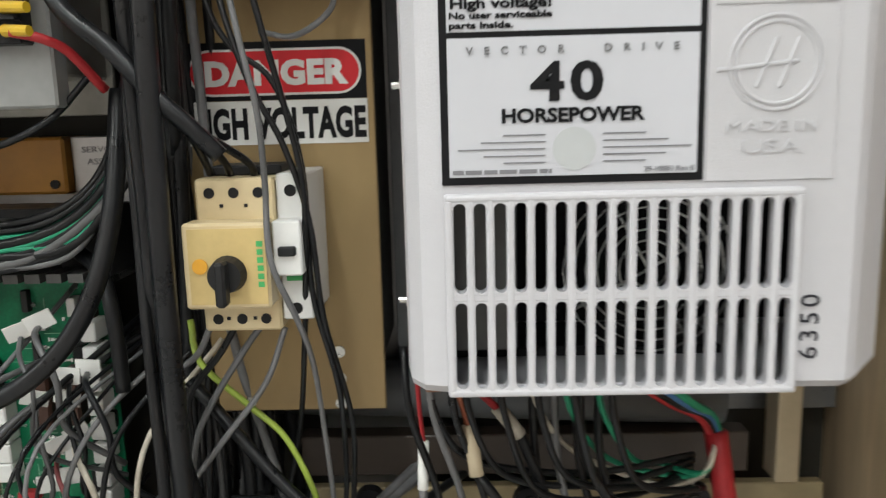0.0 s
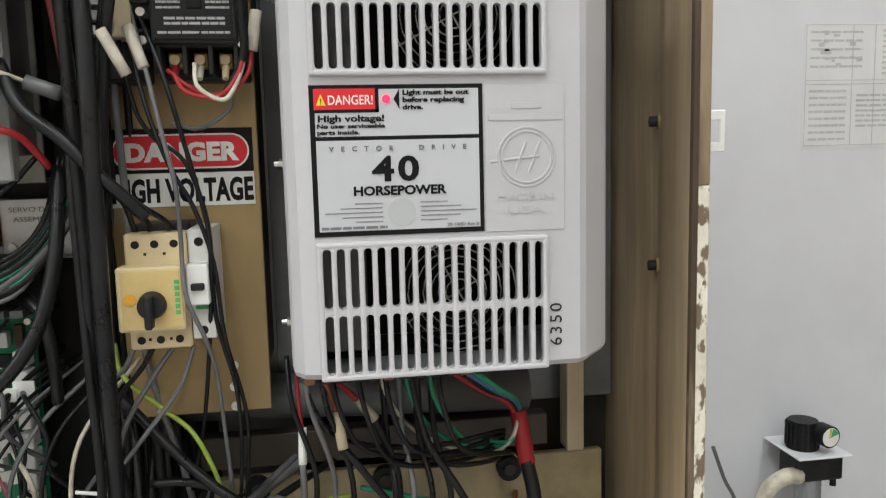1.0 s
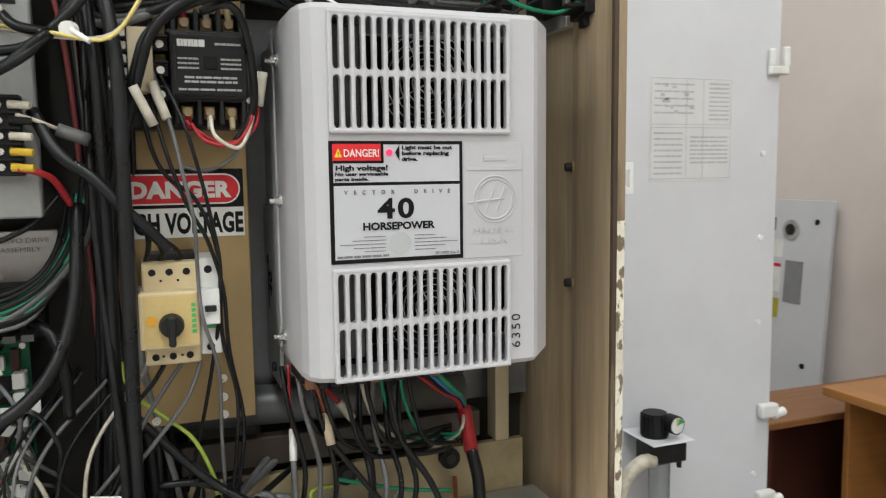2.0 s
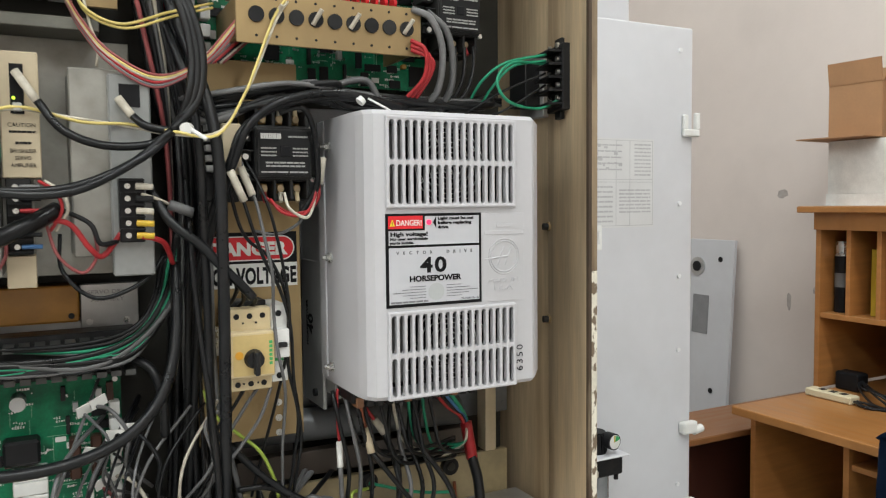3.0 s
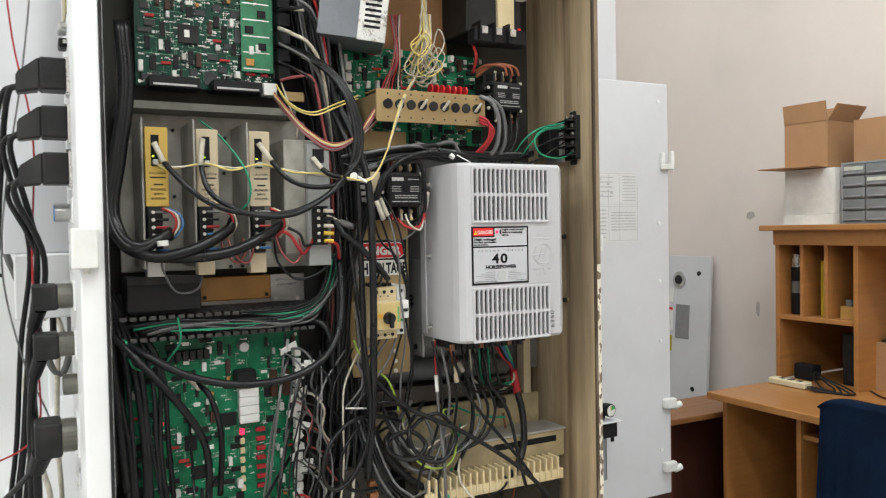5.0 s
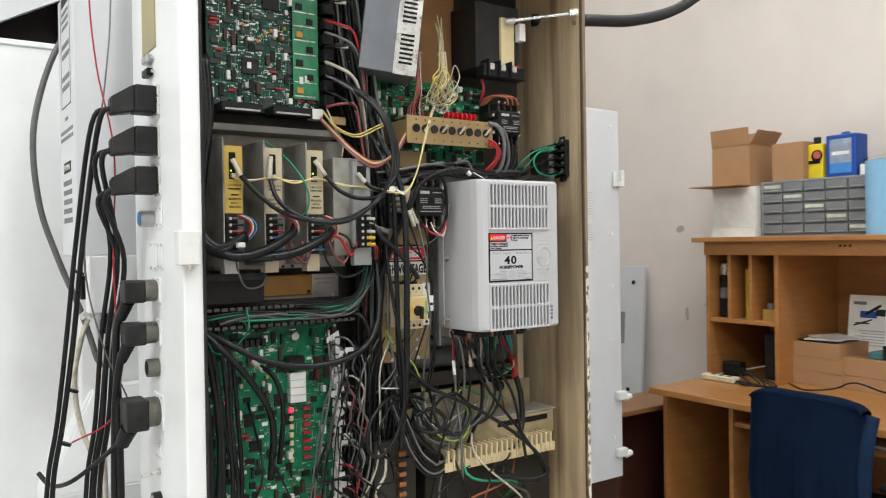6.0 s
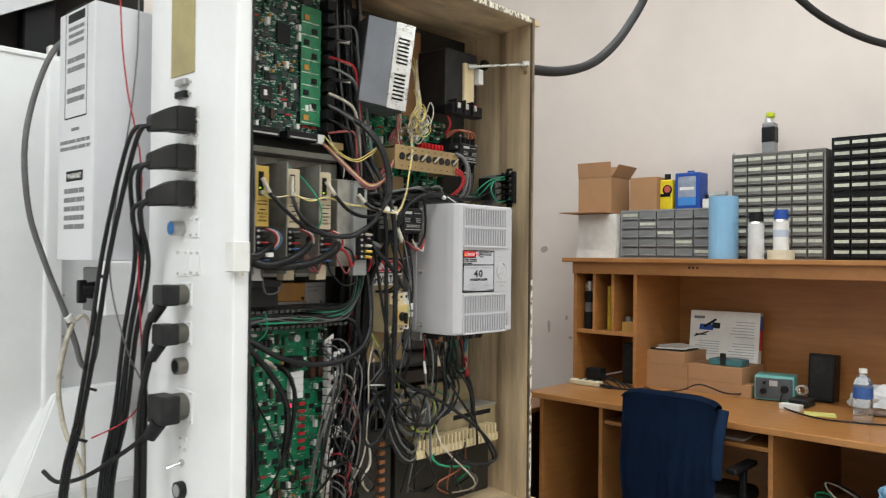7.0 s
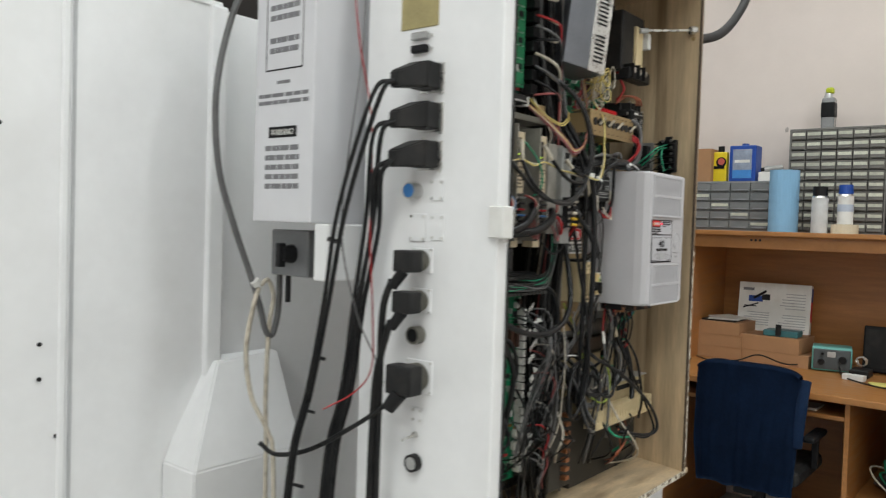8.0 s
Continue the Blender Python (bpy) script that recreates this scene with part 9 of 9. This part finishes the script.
carton("cardboard_box", "small closed brown cardboard box on the organiser", 2.42, 0.80, TOP + 0.256, 0.155, 0.12, 0.17, M_CARD)
cn = empty("solvent_bottle", "yellow solvent tin with a black screw cap", "bottle")
part("body", bx(2.40, 2.445, 0.655, 0.725, TOP + 0.256, TOP + 0.415, 0.006, 2), M_YELLOW, cn)
part("cap", cy((2.42, 0.69, TOP + 0.415), (2.42, 0.69, TOP + 0.445), 0.016, n=14), M_BLACK, cn)
part("emblem_ring", cy((2.3997, 0.682, TOP + 0.36), (2.3990, 0.682, TOP + 0.36), 0.027, n=20), M_INK, cn)
part("emblem", cy((2.3992, 0.682, TOP + 0.364), (2.3985, 0.682, TOP + 0.364), 0.018, n=18), mat("faded_red_print", (0.48, 0.10, 0.08), 0.4), cn)
bm = bx(2.3975, 2.3985, 0.665, 0.72, TOP + 0.325, TOP + 0.340)
part("print_band", bm, M_INK, cn)
tn = empty("solvent_tin", "blue rectangular solvent tin with a white label", "tin")
part("body", bx(2.40, 2.50, 0.505, 0.640, TOP + 0.256, TOP + 0.445, 0.005, 2), M_BLUE, tn)
part("label", bx(2.3988, 2.400, 0.525, 0.622, TOP + 0.30, TOP + 0.425), mat("slate_blue_label", (0.26, 0.30, 0.38), 0.4, vary=0.3, scale=25), tn)
part("print_band", bx(2.3982, 2.3989, 0.525, 0.622, TOP + 0.275, TOP + 0.318), mat("light_blue_print", (0.05, 0.22, 0.55), 0.4), tn)
part("print_line", bx(2.3980, 2.3990, 0.535, 0.612, TOP + 0.355, TOP + 0.370), M_WLABEL, tn)
part("spout", cy((2.45, 0.575, TOP + 0.445), (2.45, 0.575, TOP + 0.458), 0.018, n=14), M_BLUE, tn)
mz = empty("white_carton_flat", "low white carton with a grey tool lying on it", "box")
part("case", bx(2.40, 2.52, 0.395, 0.49, TOP + 0.256, TOP + 0.305, 0.002), mat("white_carton", (0.70, 0.69, 0.66), 0.7), mz)
tool = empty("grey_hand_tool", "grey hand tool lying on a carton", "tool")
part("barrel", cy((2.44, 0.47, TOP + 0.322), (2.45, 0.385, TOP + 0.330), 0.015, n=12), M_STEEL, tool)
part("grip", cy((2.44, 0.47, TOP + 0.322), (2.44, 0.49, TOP + 0.320), 0.010, n=10), M_BLACK2, tool)
rl = empty("paper_roll", "pale blue shop towel roll standing upright", "paper roll")
bm = cy((2.27, 0.325, TOP), (2.27, 0.325, TOP + 0.30), 0.068, n=32)
part("paper", bm, M_LBLUE, rl, smooth=False)
part("core", cy((2.27, 0.325, TOP + 0.3), (2.27, 0.325, TOP + 0.302), 0.022, n=18), M_CARD, rl)


def spray(label, x, y, z, r, h, body, cap, band=None):
    s = empty("spray_can", label, "spray can", "spray cans")
    part("body", cy((x, y, z), (x, y, z + h), r, n=24), body, s, smooth=False)
    part("shoulder", cy((x, y, z + h), (x, y, z + h + 0.012), r, r * 0.8, n=24), M_ZINC, s)
    part("cap", cy((x, y, z + h + 0.010), (x, y, z + h + 0.052), r * 0.92, r * 0.88, n=20), cap, s)
    if band is not None:
        part("print_band", cy((x, y, z + h * 0.45), (x, y, z + h * 0.70), r * 1.01, n=24), band, s)


spray("pale grey spray can with a black cap", 2.22, 0.150, TOP, 0.036, 0.165, mat("pale_grey_tin", (0.55, 0.56, 0.56), 0.4), M_BLACK)
spray("white spray can with a blue cap", 2.24, 0.045, TOP + 0.044, 0.034, 0.13, M_WPLAST, M_BLUE, mat("pale_blue_label", (0.42, 0.48, 0.58), 0.4))
tp = empty("tape_roll", "cream masking tape roll under a spray can", "tape")
part("roll", cy((2.24, 0.045, TOP), (2.24, 0.045, TOP + 0.043), 0.058, n=28), mat("cream_tape", (0.62, 0.56, 0.42), 0.7), tp)
tk = empty("grease_bottle", "clear and black bottle with a yellow-green nozzle", "bottle")
ZC = TOP + 0.52
part("body", bx(2.48, 2.54, 0.165, 0.225, ZC, ZC + 0.155, 0.008, 2), M_CLEAR, tk)
part("band", bx(2.478, 2.542, 0.163, 0.227, ZC + 0.055, ZC + 0.135, 0.008, 2), M_BLACK, tk)
part("neck", cy((2.51, 0.20, ZC + 0.155), (2.51, 0.20, ZC + 0.19), 0.022, 0.014, n=14), M_STEEL, tk)
part("nozzle", bx(2.49, 2.53, 0.175, 0.21, ZC + 0.178, ZC + 0.206, 0.006), mat("lime_plastic", (0.45, 0.52, 0.02), 0.4), tk)

# ---- in the hutch and on the desk ----
spray("black spray can in a hutch cubbyhole", 2.20, 1.022, 1.0705, 0.028, 0.200, M_BLACK, M_ZINC, mat("grey_print", (0.15, 0.15, 0.15), 0.5))
yb = tagged(link("yellow_manual", bx(2.18, 2.45, 0.885, 0.905, 1.0705, 1.30, 0.002), mat("mustard_cover", (0.45, 0.31, 0.02), 0.5)), "mustard yellow manual standing in a cubbyhole", "book")
cl = tagged(link("clear_cup", cy((2.20, 0.87, 1.0705), (2.20, 0.87, 1.105), 0.014, 0.018, n=14), M_CLEAR), "small clear cup in a cubbyhole", "cup")
carton("carton", "small yellow-brown carton in a cubbyhole", 2.24, 0.775, 1.0705, 0.085, 0.12, 0.045, mat("ochre_carton", (0.42, 0.24, 0.06), 0.7))
sd = tagged(link("clear_cup", cy((2.22, 0.80, 1.12), (2.22, 0.80, 1.145), 0.018, 0.02, n=14), M_CLEAR), "small clear cup on a carton", "cup")

for i, (w, h) in enumerate(((0.27, 0.055), (0.26, 0.055), (0.235, 0.060))):
    carton("carton", "flat brown cardboard carton in a stack", 2.36, 0.625 - 0.008 * i, 0.8005 + 0.0595 * i, w, 0.26, h, M_CARD, 2 - 2 * i)
pp = empty("paper_stack", "loose white papers and black folder on cartons", "papers")
part("folder", bx(2.26, 2.46, 0.53, 0.70, 0.9815, 0.992, 0.002), M_BLACK2, pp)
bm = bx(-0.09, 0.09, -0.075, 0.075, 0, 0.004)
bm.transform(pose(2.35, 0.61, 0.993, 0, 0, 14))
part("paper", bm, M_WLABEL, pp)
bm = bx(-0.08, 0.08, -0.07, 0.07, 0, 0.004)
bm.transform(pose(2.36, 0.59, 0.998, 3, 0, -20))
part("paper", bm, M_WLABEL, pp)
for i, (w, h) in enumerate(((0.33, 0.055), (0.28, 0.070))):
    carton("carton", "wide brown cardboard carton in a stack", 2.36, 0.33 + 0.02 * i, 0.8005 + 0.0600 * i, w, 0.24, h, M_CARD, -3)
cs = empty("teal_case", "flat teal plastic case on a carton", "case")
part("case", bx(2.27, 2.37, 0.235, 0.395, 0.935, 0.965, 0.004), mat("teal_plastic", (0.05, 0.17, 0.19), 0.4), cs)
part("clip", bx(2.262, 2.275, 0.31, 0.335, 0.94, 0.995, 0.002), M_BLACK2, cs)
bk2 = empty("product_box", "white product carton leaning with a tool picture", "box", m=pose(2.455, 0.405, 0.930, 0, 8, 4))
part("case", bx(0.0, 0.05, -0.175, 0.175, 0.0, 0.255, 0.002), M_WLABEL, bk2)
part("side_print", bx(0.004, 0.046, -0.1765, -0.175, 0.07, 0.21), M_RED, bk2)
part("side_print", bx(0.004, 0.046, -0.1766, -0.175, 0.17, 0.24), M_BLUE, bk2)
part("picture", bx(-0.001, 0.0, 0.055, 0.125, 0.155, 0.185, 0.0), M_BLUE, bk2, "blue soldering station picture")
part("picture", bx(-0.0012, 0.0, 0.02, 0.06, 0.165, 0.195), M_BLACK2, bk2)
part("picture", bx(-0.0012, 0.0, 0.085, 0.145, 0.128, 0.134), M_BLACK2, bk2)
part("emblem", bx(-0.001, 0.0, 0.10, 0.155, 0.212, 0.226), M_GINK, bk2)
part("picture", cy((-0.0014, 0.100, 0.172), (-0.0014, 0.040, 0.212), 0.006, n=8), M_BLACK2, bk2)
part("picture", cy((-0.0014, 0.150, 0.120), (-0.0014, 0.075, 0.148), 0.003, n=8), M_INK, bk2)
for k, (y0, y1, z0, z1, n) in enumerate(((0.02, 0.155, 0.03, 0.105, 6), (-0.155, -0.02, 0.02, 0.10, 6), (-0.15, -0.03, 0.12, 0.21, 6))):
    rr = random.Random(40 + k)
    bm = bmesh.new()
    for i in range(n):
        z = z0 + (z1 - z0) * (i + 0.5) / n
        box(bm, -0.001, 0.0, y0, y1 - rr.uniform(0, 0.04), z - 0.0022, z + 0.0022)
    part("print_line", bm, mat("light_print", (0.40, 0.40, 0.41), 0.6), bk2)
sp = empty("speaker", "slim black desktop speaker", "speaker")
bm = bx(-0.05, 0.05, -0.055, 0.055, 0, 0.215, 0.006, 2)
bm.transform(pose(2.42, -0.085, 0.8005, 0, 6, 0))
part("cabinet", bm, M_BLACK, sp)
bm = bx(-0.052, -0.0505, -0.045, 0.045, 0.02, 0.2)
bm.transform(pose(2.42, -0.085, 0.8005, 0, 6, 0))
part("cloth", bm, M_BLACK2, sp)
sp = empty("speaker", "slim black desktop speaker", "speaker")
part("cabinet", bx(2.20, 2.29, 0.735, 0.825, 0.8005, 1.01, 0.006, 2), M_BLACK, sp)
part("cloth", bx(2.1985, 2.20, 0.742, 0.818, 0.82, 1.0), M_BLACK2, sp)
ws = empty("soldering_station", "teal soldering station with a black front and knobs", "soldering station", m=pose(2.30, 0.085, 0.8005, 0, 0, 12))
part("case", bx(-0.06, 0.08, -0.085, 0.085, 0.004, 0.115, 0.008, 2), mat("teal_green_enamel", (0.12, 0.36, 0.33), 0.4), ws)
part("front", bx(-0.064, -0.059, -0.078, 0.078, 0.012, 0.105, 0.003), mat("dark_grey_front", (0.06, 0.07, 0.075), 0.4), ws)
for y, z, r in ((-0.045, 0.060, 0.017), (0.045, 0.045, 0.015), (0.04, 0.085, 0.007)):
    part("knob", cy((-0.064, y, z), (-0.080, y, z), r, r * 0.85, n=16), M_BLACK, ws)
part("plate", bx(-0.0655, -0.064, -0.015, 0.02, 0.07, 0.095), M_STEEL, ws)
ih = empty("iron_holder", "steel coil soldering iron holder", "holder")
bm = bmesh.new()
for i in range(14):
    a = i * 0.9
    cyl(bm, (2.20 + 0.0035 * i, -0.055 + 0.022 * math.cos(a), 0.87 + 0.022 * math.sin(a)), (2.20 + 0.0035 * (i + 1), -0.055 + 0.022 * math.cos(a + 0.9), 0.87 + 0.022 * math.sin(a + 0.9)), 0.003, n=6)
part("coil", bm, M_ZINC, ih)
part("base", bx(2.17, 2.28, -0.095, -0.015, 0.8005, 0.835, 0.004), M_BLACK2, ih)
bt = empty("water_bottle", "clear plastic water bottle with a blue label", "bottle")
mw = bpy.data.materials.new("clear_bottle_plastic")
mw.use_nodes = True
bb = mw.node_tree.nodes["Principled BSDF"]
bb.inputs["Base Color"].default_value, bb.inputs["Roughness"].default_value, bb.inputs["Transmission Weight"].default_value, bb.inputs["IOR"].default_value = (0.9, 0.93, 0.95, 1), 0.08, 0.9, 1.2
bm = bmesh.new()
prof = [(0.0, 0.036), (0.02, 0.037), (0.03, 0.034), (0.045, 0.037), (0.06, 0.034), (0.075, 0.037), (0.09, 0.036), (0.15, 0.036), (0.17, 0.030), (0.19, 0.016), (0.20, 0.014)]
for (z0, r0), (z1, r1) in zip(prof, prof[1:]):
    cyl(bm, (2.02, -0.352, 0.801 + z0), (2.02, -0.352, 0.801 + z1), r0, r1, n=22, caps=False)
part("body", bm, mw, bt, smooth=True)
part("cap", cy((2.02, -0.352, 1.0), (2.02, -0.352, 1.016), 0.015, n=16), M_WPLAST, bt)
part("label", cy((2.02, -0.352, 0.90), (2.02, -0.352, 0.945), 0.0368, n=22), mat("blue_label", (0.03, 0.09, 0.28), 0.4), bt)
pw = empty("power_strip", "cream power strip with black leads", "power strip")
part("body", bx(1.99, 2.04, 0.84, 1.13 - 0.12, 0.8005, 0.826, 0.004), mat("cream_plastic", (0.60, 0.53, 0.36), 0.45), pw)
for y in (0.88, 0.92, 0.96):
    part("socket", bx(2.005, 2.028, y - 0.010, y + 0.010, 0.826, 0.8275), M_BLACK2, pw)
blk = tagged(link("power_adapter", bx(2.16, 2.22, 0.93, 1.02, 0.8005, 0.865, 0.008, 2), M_BLACK), "black mains adapter on the desk", "adapter")
for k in range(5):
    rr = random.Random(70 + k)
    run("lead", 0.0038, M_CABLE, (2.02, 0.86, 0.812), (1.98 + rr.uniform(0, 0.06), 0.78, 0.806), (2.0 + rr.uniform(-.03, .1), 0.70 + rr.uniform(-.03, .05), 0.806), (2.08 + rr.uniform(-.05, .05), 0.80, 0.808 + 0.01 * k), (2.12, 0.86 + rr.uniform(-.04, .04), 0.83), (2.19, 0.94, 0.84))
run("lead", 0.0035, M_CABLE, (2.32, 0.17, 0.82), (2.18, 0.26, 0.82), (2.10, 0.36, 0.86), (2.12, 0.46, 0.82), (2.08, 0.56, 0.806), (2.16, 0.68, 0.806))
run("lead", 0.0035, M_CABLE, (2.24, 0.04, 0.83), (2.12, 0.0, 0.81), (2.02, -0.10, 0.806), (1.96, -0.22, 0.806), (1.98, -0.34, 0.806), (2.02, -0.45, 0.806))
for x, y, w, d2, h, t, m, lb in ((2.30, 0.205, 0.09, 0.05, 0.03, 10, M_WPLAST, "small white carton on the desk"), (2.10, -0.05, 0.09, 0.04, 0.025, -8, M_WPLAST, "small pale carton on the desk"), (2.06, -0.18, 0.12, 0.08, 0.006, 20, mat("yellow_note", (0.6, 0.55, 0.16), 0.7), "yellow note pad on the desk")):
    bm = bx(-d2 / 2, d2 / 2, -w / 2, w / 2, 0, h, 0.0015)
    ob = link("small_carton" if h > 0.01 else "note_pad", bm, m)
    ob.matrix_world = pose(x, y, 0.8005, 0, 0, t)
    tagged(ob, lb, "box" if h > 0.01 else "note pad")
bag = empty("crumpled_bag", "crumpled grey plastic bag on the desk", "bag")
bm = bmesh.new()
bmesh.ops.create_icosphere(bm, subdivisions=3, radius=0.08)
for v in bm.verts:
    v.co *= 1 + 0.35 * noise.noise(v.co * 30)
    v.co = Vector((2.25 + v.co.x, -0.36 + v.co.y * 1.4, max(0.801, 0.86 + v.co.z * 0.8)))
part("film", bm, mat("grey_film", (0.42, 0.42, 0.43), 0.3), bag)
pap = tagged(link("paper_sheet", bx(DX + 0.10, DX + 0.24, 0.02, 0.16, 0.7085, 0.716), M_WLABEL), "white papers on the keyboard tray", "papers")
for k in range(12):
    rr = random.Random(90 + k)
    c0 = Vector((1.95 + rr.uniform(-.08, .08), -0.32 + rr.uniform(-.06, .06), 0.42 + rr.uniform(-.05, .06)))
    R0 = rr.uniform(0.06, 0.13)
    tl = rr.uniform(-0.5, 0.5)
    run("coiled_cable", 0.004, (M_GREYC, M_CABLE, M_GREENC, M_WHITEC)[k % 4], *[(c0.x + R0 * 0.7 * math.cos(a), c0.y + R0 * math.sin(a), max(0.358, c0.z + R0 * 0.6 * math.sin(a + tl))) for a in [q * 0.8 for q in range(9)]])
gb = empty("plastic_bag", "dark crumpled bag of cables in the desk bay", "bag")
bm = bmesh.new()
bmesh.ops.create_icosphere(bm, subdivisions=3, radius=0.13)
for v in bm.verts:
    v.co *= 1 + 0.3 * noise.noise(v.co * 14)
    v.co = Vector((2.05 + v.co.x, -0.32 + v.co.y * 1.1, max(0.354, 0.40 + v.co.z * 0.5)))
part("film", bm, mat("dark_film", (0.05, 0.045, 0.05), 0.35), gb)
rag = empty("blue_cloth", "pale blue cloth heaped on a stool", "cloth")
bm = bmesh.new()
bmesh.ops.create_icosphere(bm, subdivisions=4, radius=0.12)
for v in bm.verts:
    v.co *= 1 + 0.4 * noise.noise(v.co * 18)
    v.co = Vector((1.62 + v.co.x, -0.66 + v.co.y * 1.3, max(0.561, 0.62 + v.co.z * 0.9)))
part("cloth", bm, mat("pale_blue_cloth", (0.15, 0.30, 0.45), 0.9, vary=0.2, bump=0.4), rag)
st = empty("stool", "plain grey stool under the blue cloth", "stool")
part("seat", bx(1.45, 1.80, -0.85, -0.48, 0.53, 0.56, 0.006), M_STEEL, st)
for x in (1.48, 1.77):
    for y in (-0.82, -0.51):
        part("leg", cy((x, y, 0), (x, y, 0.53), 0.014, n=10), M_STEEL, st)

# ---- chair with a jacket ----
chair = empty("office_chair", "black office chair draped with a navy jacket", "office chair")
part("backrest", bx(1.525, 1.575, 0.07, 0.40, 0.46, 0.87, 0.03, 3), M_BLACK2, chair)
part("seat", bx(1.56, 1.98, 0.03, 0.44, 0.42, 0.49, 0.03, 3), M_BLACK2, chair)
part("stem", cy((1.76, 0.235, 0.10), (1.76, 0.235, 0.42), 0.028, n=16), M_BLACK, chair)
part("back_bar", bx(1.545, 1.57, 0.19, 0.28, 0.36, 0.48, 0.006), M_BLACK, chair)
for k in range(5):
    a = k * 2 * math.pi / 5 + 0.3
    e = (1.76 + 0.28 * math.cos(a), 0.235 + 0.28 * math.sin(a), 0.07)
    leg = part("base_arm", cy((1.76, 0.235, 0.11), e, 0.022, 0.016, n=10), M_BLACK, chair)
    part("castor", cy((e[0] - 0.012, e[1], 0.03), (e[0] + 0.012, e[1], 0.03), 0.03, n=14), M_BLACK2, leg)
for y in (0.015, 0.455):
    arm = part("armrest", bx(1.62, 1.84, y - 0.025, y + 0.025, 0.60, 0.625, 0.01, 2), M_BLACK, chair)
    part("arm_post", bx(1.73, 1.76, y - 0.012, y + 0.012, 0.47, 0.60, 0.004), M_BLACK, arm)
jk = empty("navy_jacket", "navy cotton jacket hung over a chair back", "jacket")


def drape():
    """Cloth over the chair back: a front sheet, the folded top and a shorter rear sheet."""
    bm = bmesh.new()
    nu, nv = 40, 46
    grid = []
    for j in range(nv + 1):
        row = []
        s = j / nv
        for i in range(nu + 1):
            u = i / nu - 0.5
            w = 0.385 + 0.03 * math.sin(3 * s) - 0.03 * max(0, s - 0.72)
            y = 0.236 + u * w
            if s < 0.72:
                z = 0.40 + (0.895 - 0.40) * s / 0.72
                x = 1.508 - 0.006 * math.sin(6 * s)
            else:
                a = (s - 0.72) / 0.28
                if a < 0.4:
                    t = a / 0.4 * math.pi
                    z, x = 0.895 + 0.014 * math.sin(t), 1.545 - 0.037 * math.cos(t)
                else:
                    z, x = 0.895 - 0.24 * (a - 0.4) / 0.6, 1.584
            edge = (2 * u) ** 6
            z -= 0.03 * edge * (1 if s > 0.5 else 0.3)
            x += (0.020 * edge if s < 0.72 else 0)
            f = 0.010 * math.sin(u * 26 + 2.0 * s + 2 * noise.noise((u * 5, s * 2, 0))) * (1 - s) + 0.010 * noise.noise((u * 9, s * 4, 3)) + 0.004 * noise.noise((u * 26, s * 14, 7))
            x += -abs(f) if s < 0.8 else f * 0.4
            z += 0.012 * noise.noise((u * 6, 1.7, 2.2)) * (1 if s < 0.1 else 0.2)
            row.append(bm.verts.new((x, y, z)))
        grid.append(row)
    for j in range(nv):
        for i in range(nu):
            bm.faces.new((grid[j][i], grid[j][i + 1], grid[j + 1][i + 1], grid[j + 1][i]))
    r = bmesh.ops.solidify(bm, geom=bm.faces[:], thickness=0.005)
    bmesh.ops.recalc_face_normals(bm, faces=bm.faces)
    return bm


part("body", drape(), M_CLOTH, jk, smooth=True)
bm = bmesh.new()
v, f = tube_data([(1.56, 0.02, 0.86), (1.53, 0.022, 0.78), (1.525, 0.03, 0.68), (1.53, 0.036, 0.60)], 0.022, 10)
vs = [bm.verts.new(q) for q in v]
for q in f:
    bm.faces.new([vs[i] for i in q])
part("sleeve", bm, M_CLOTH, jk, smooth=True)
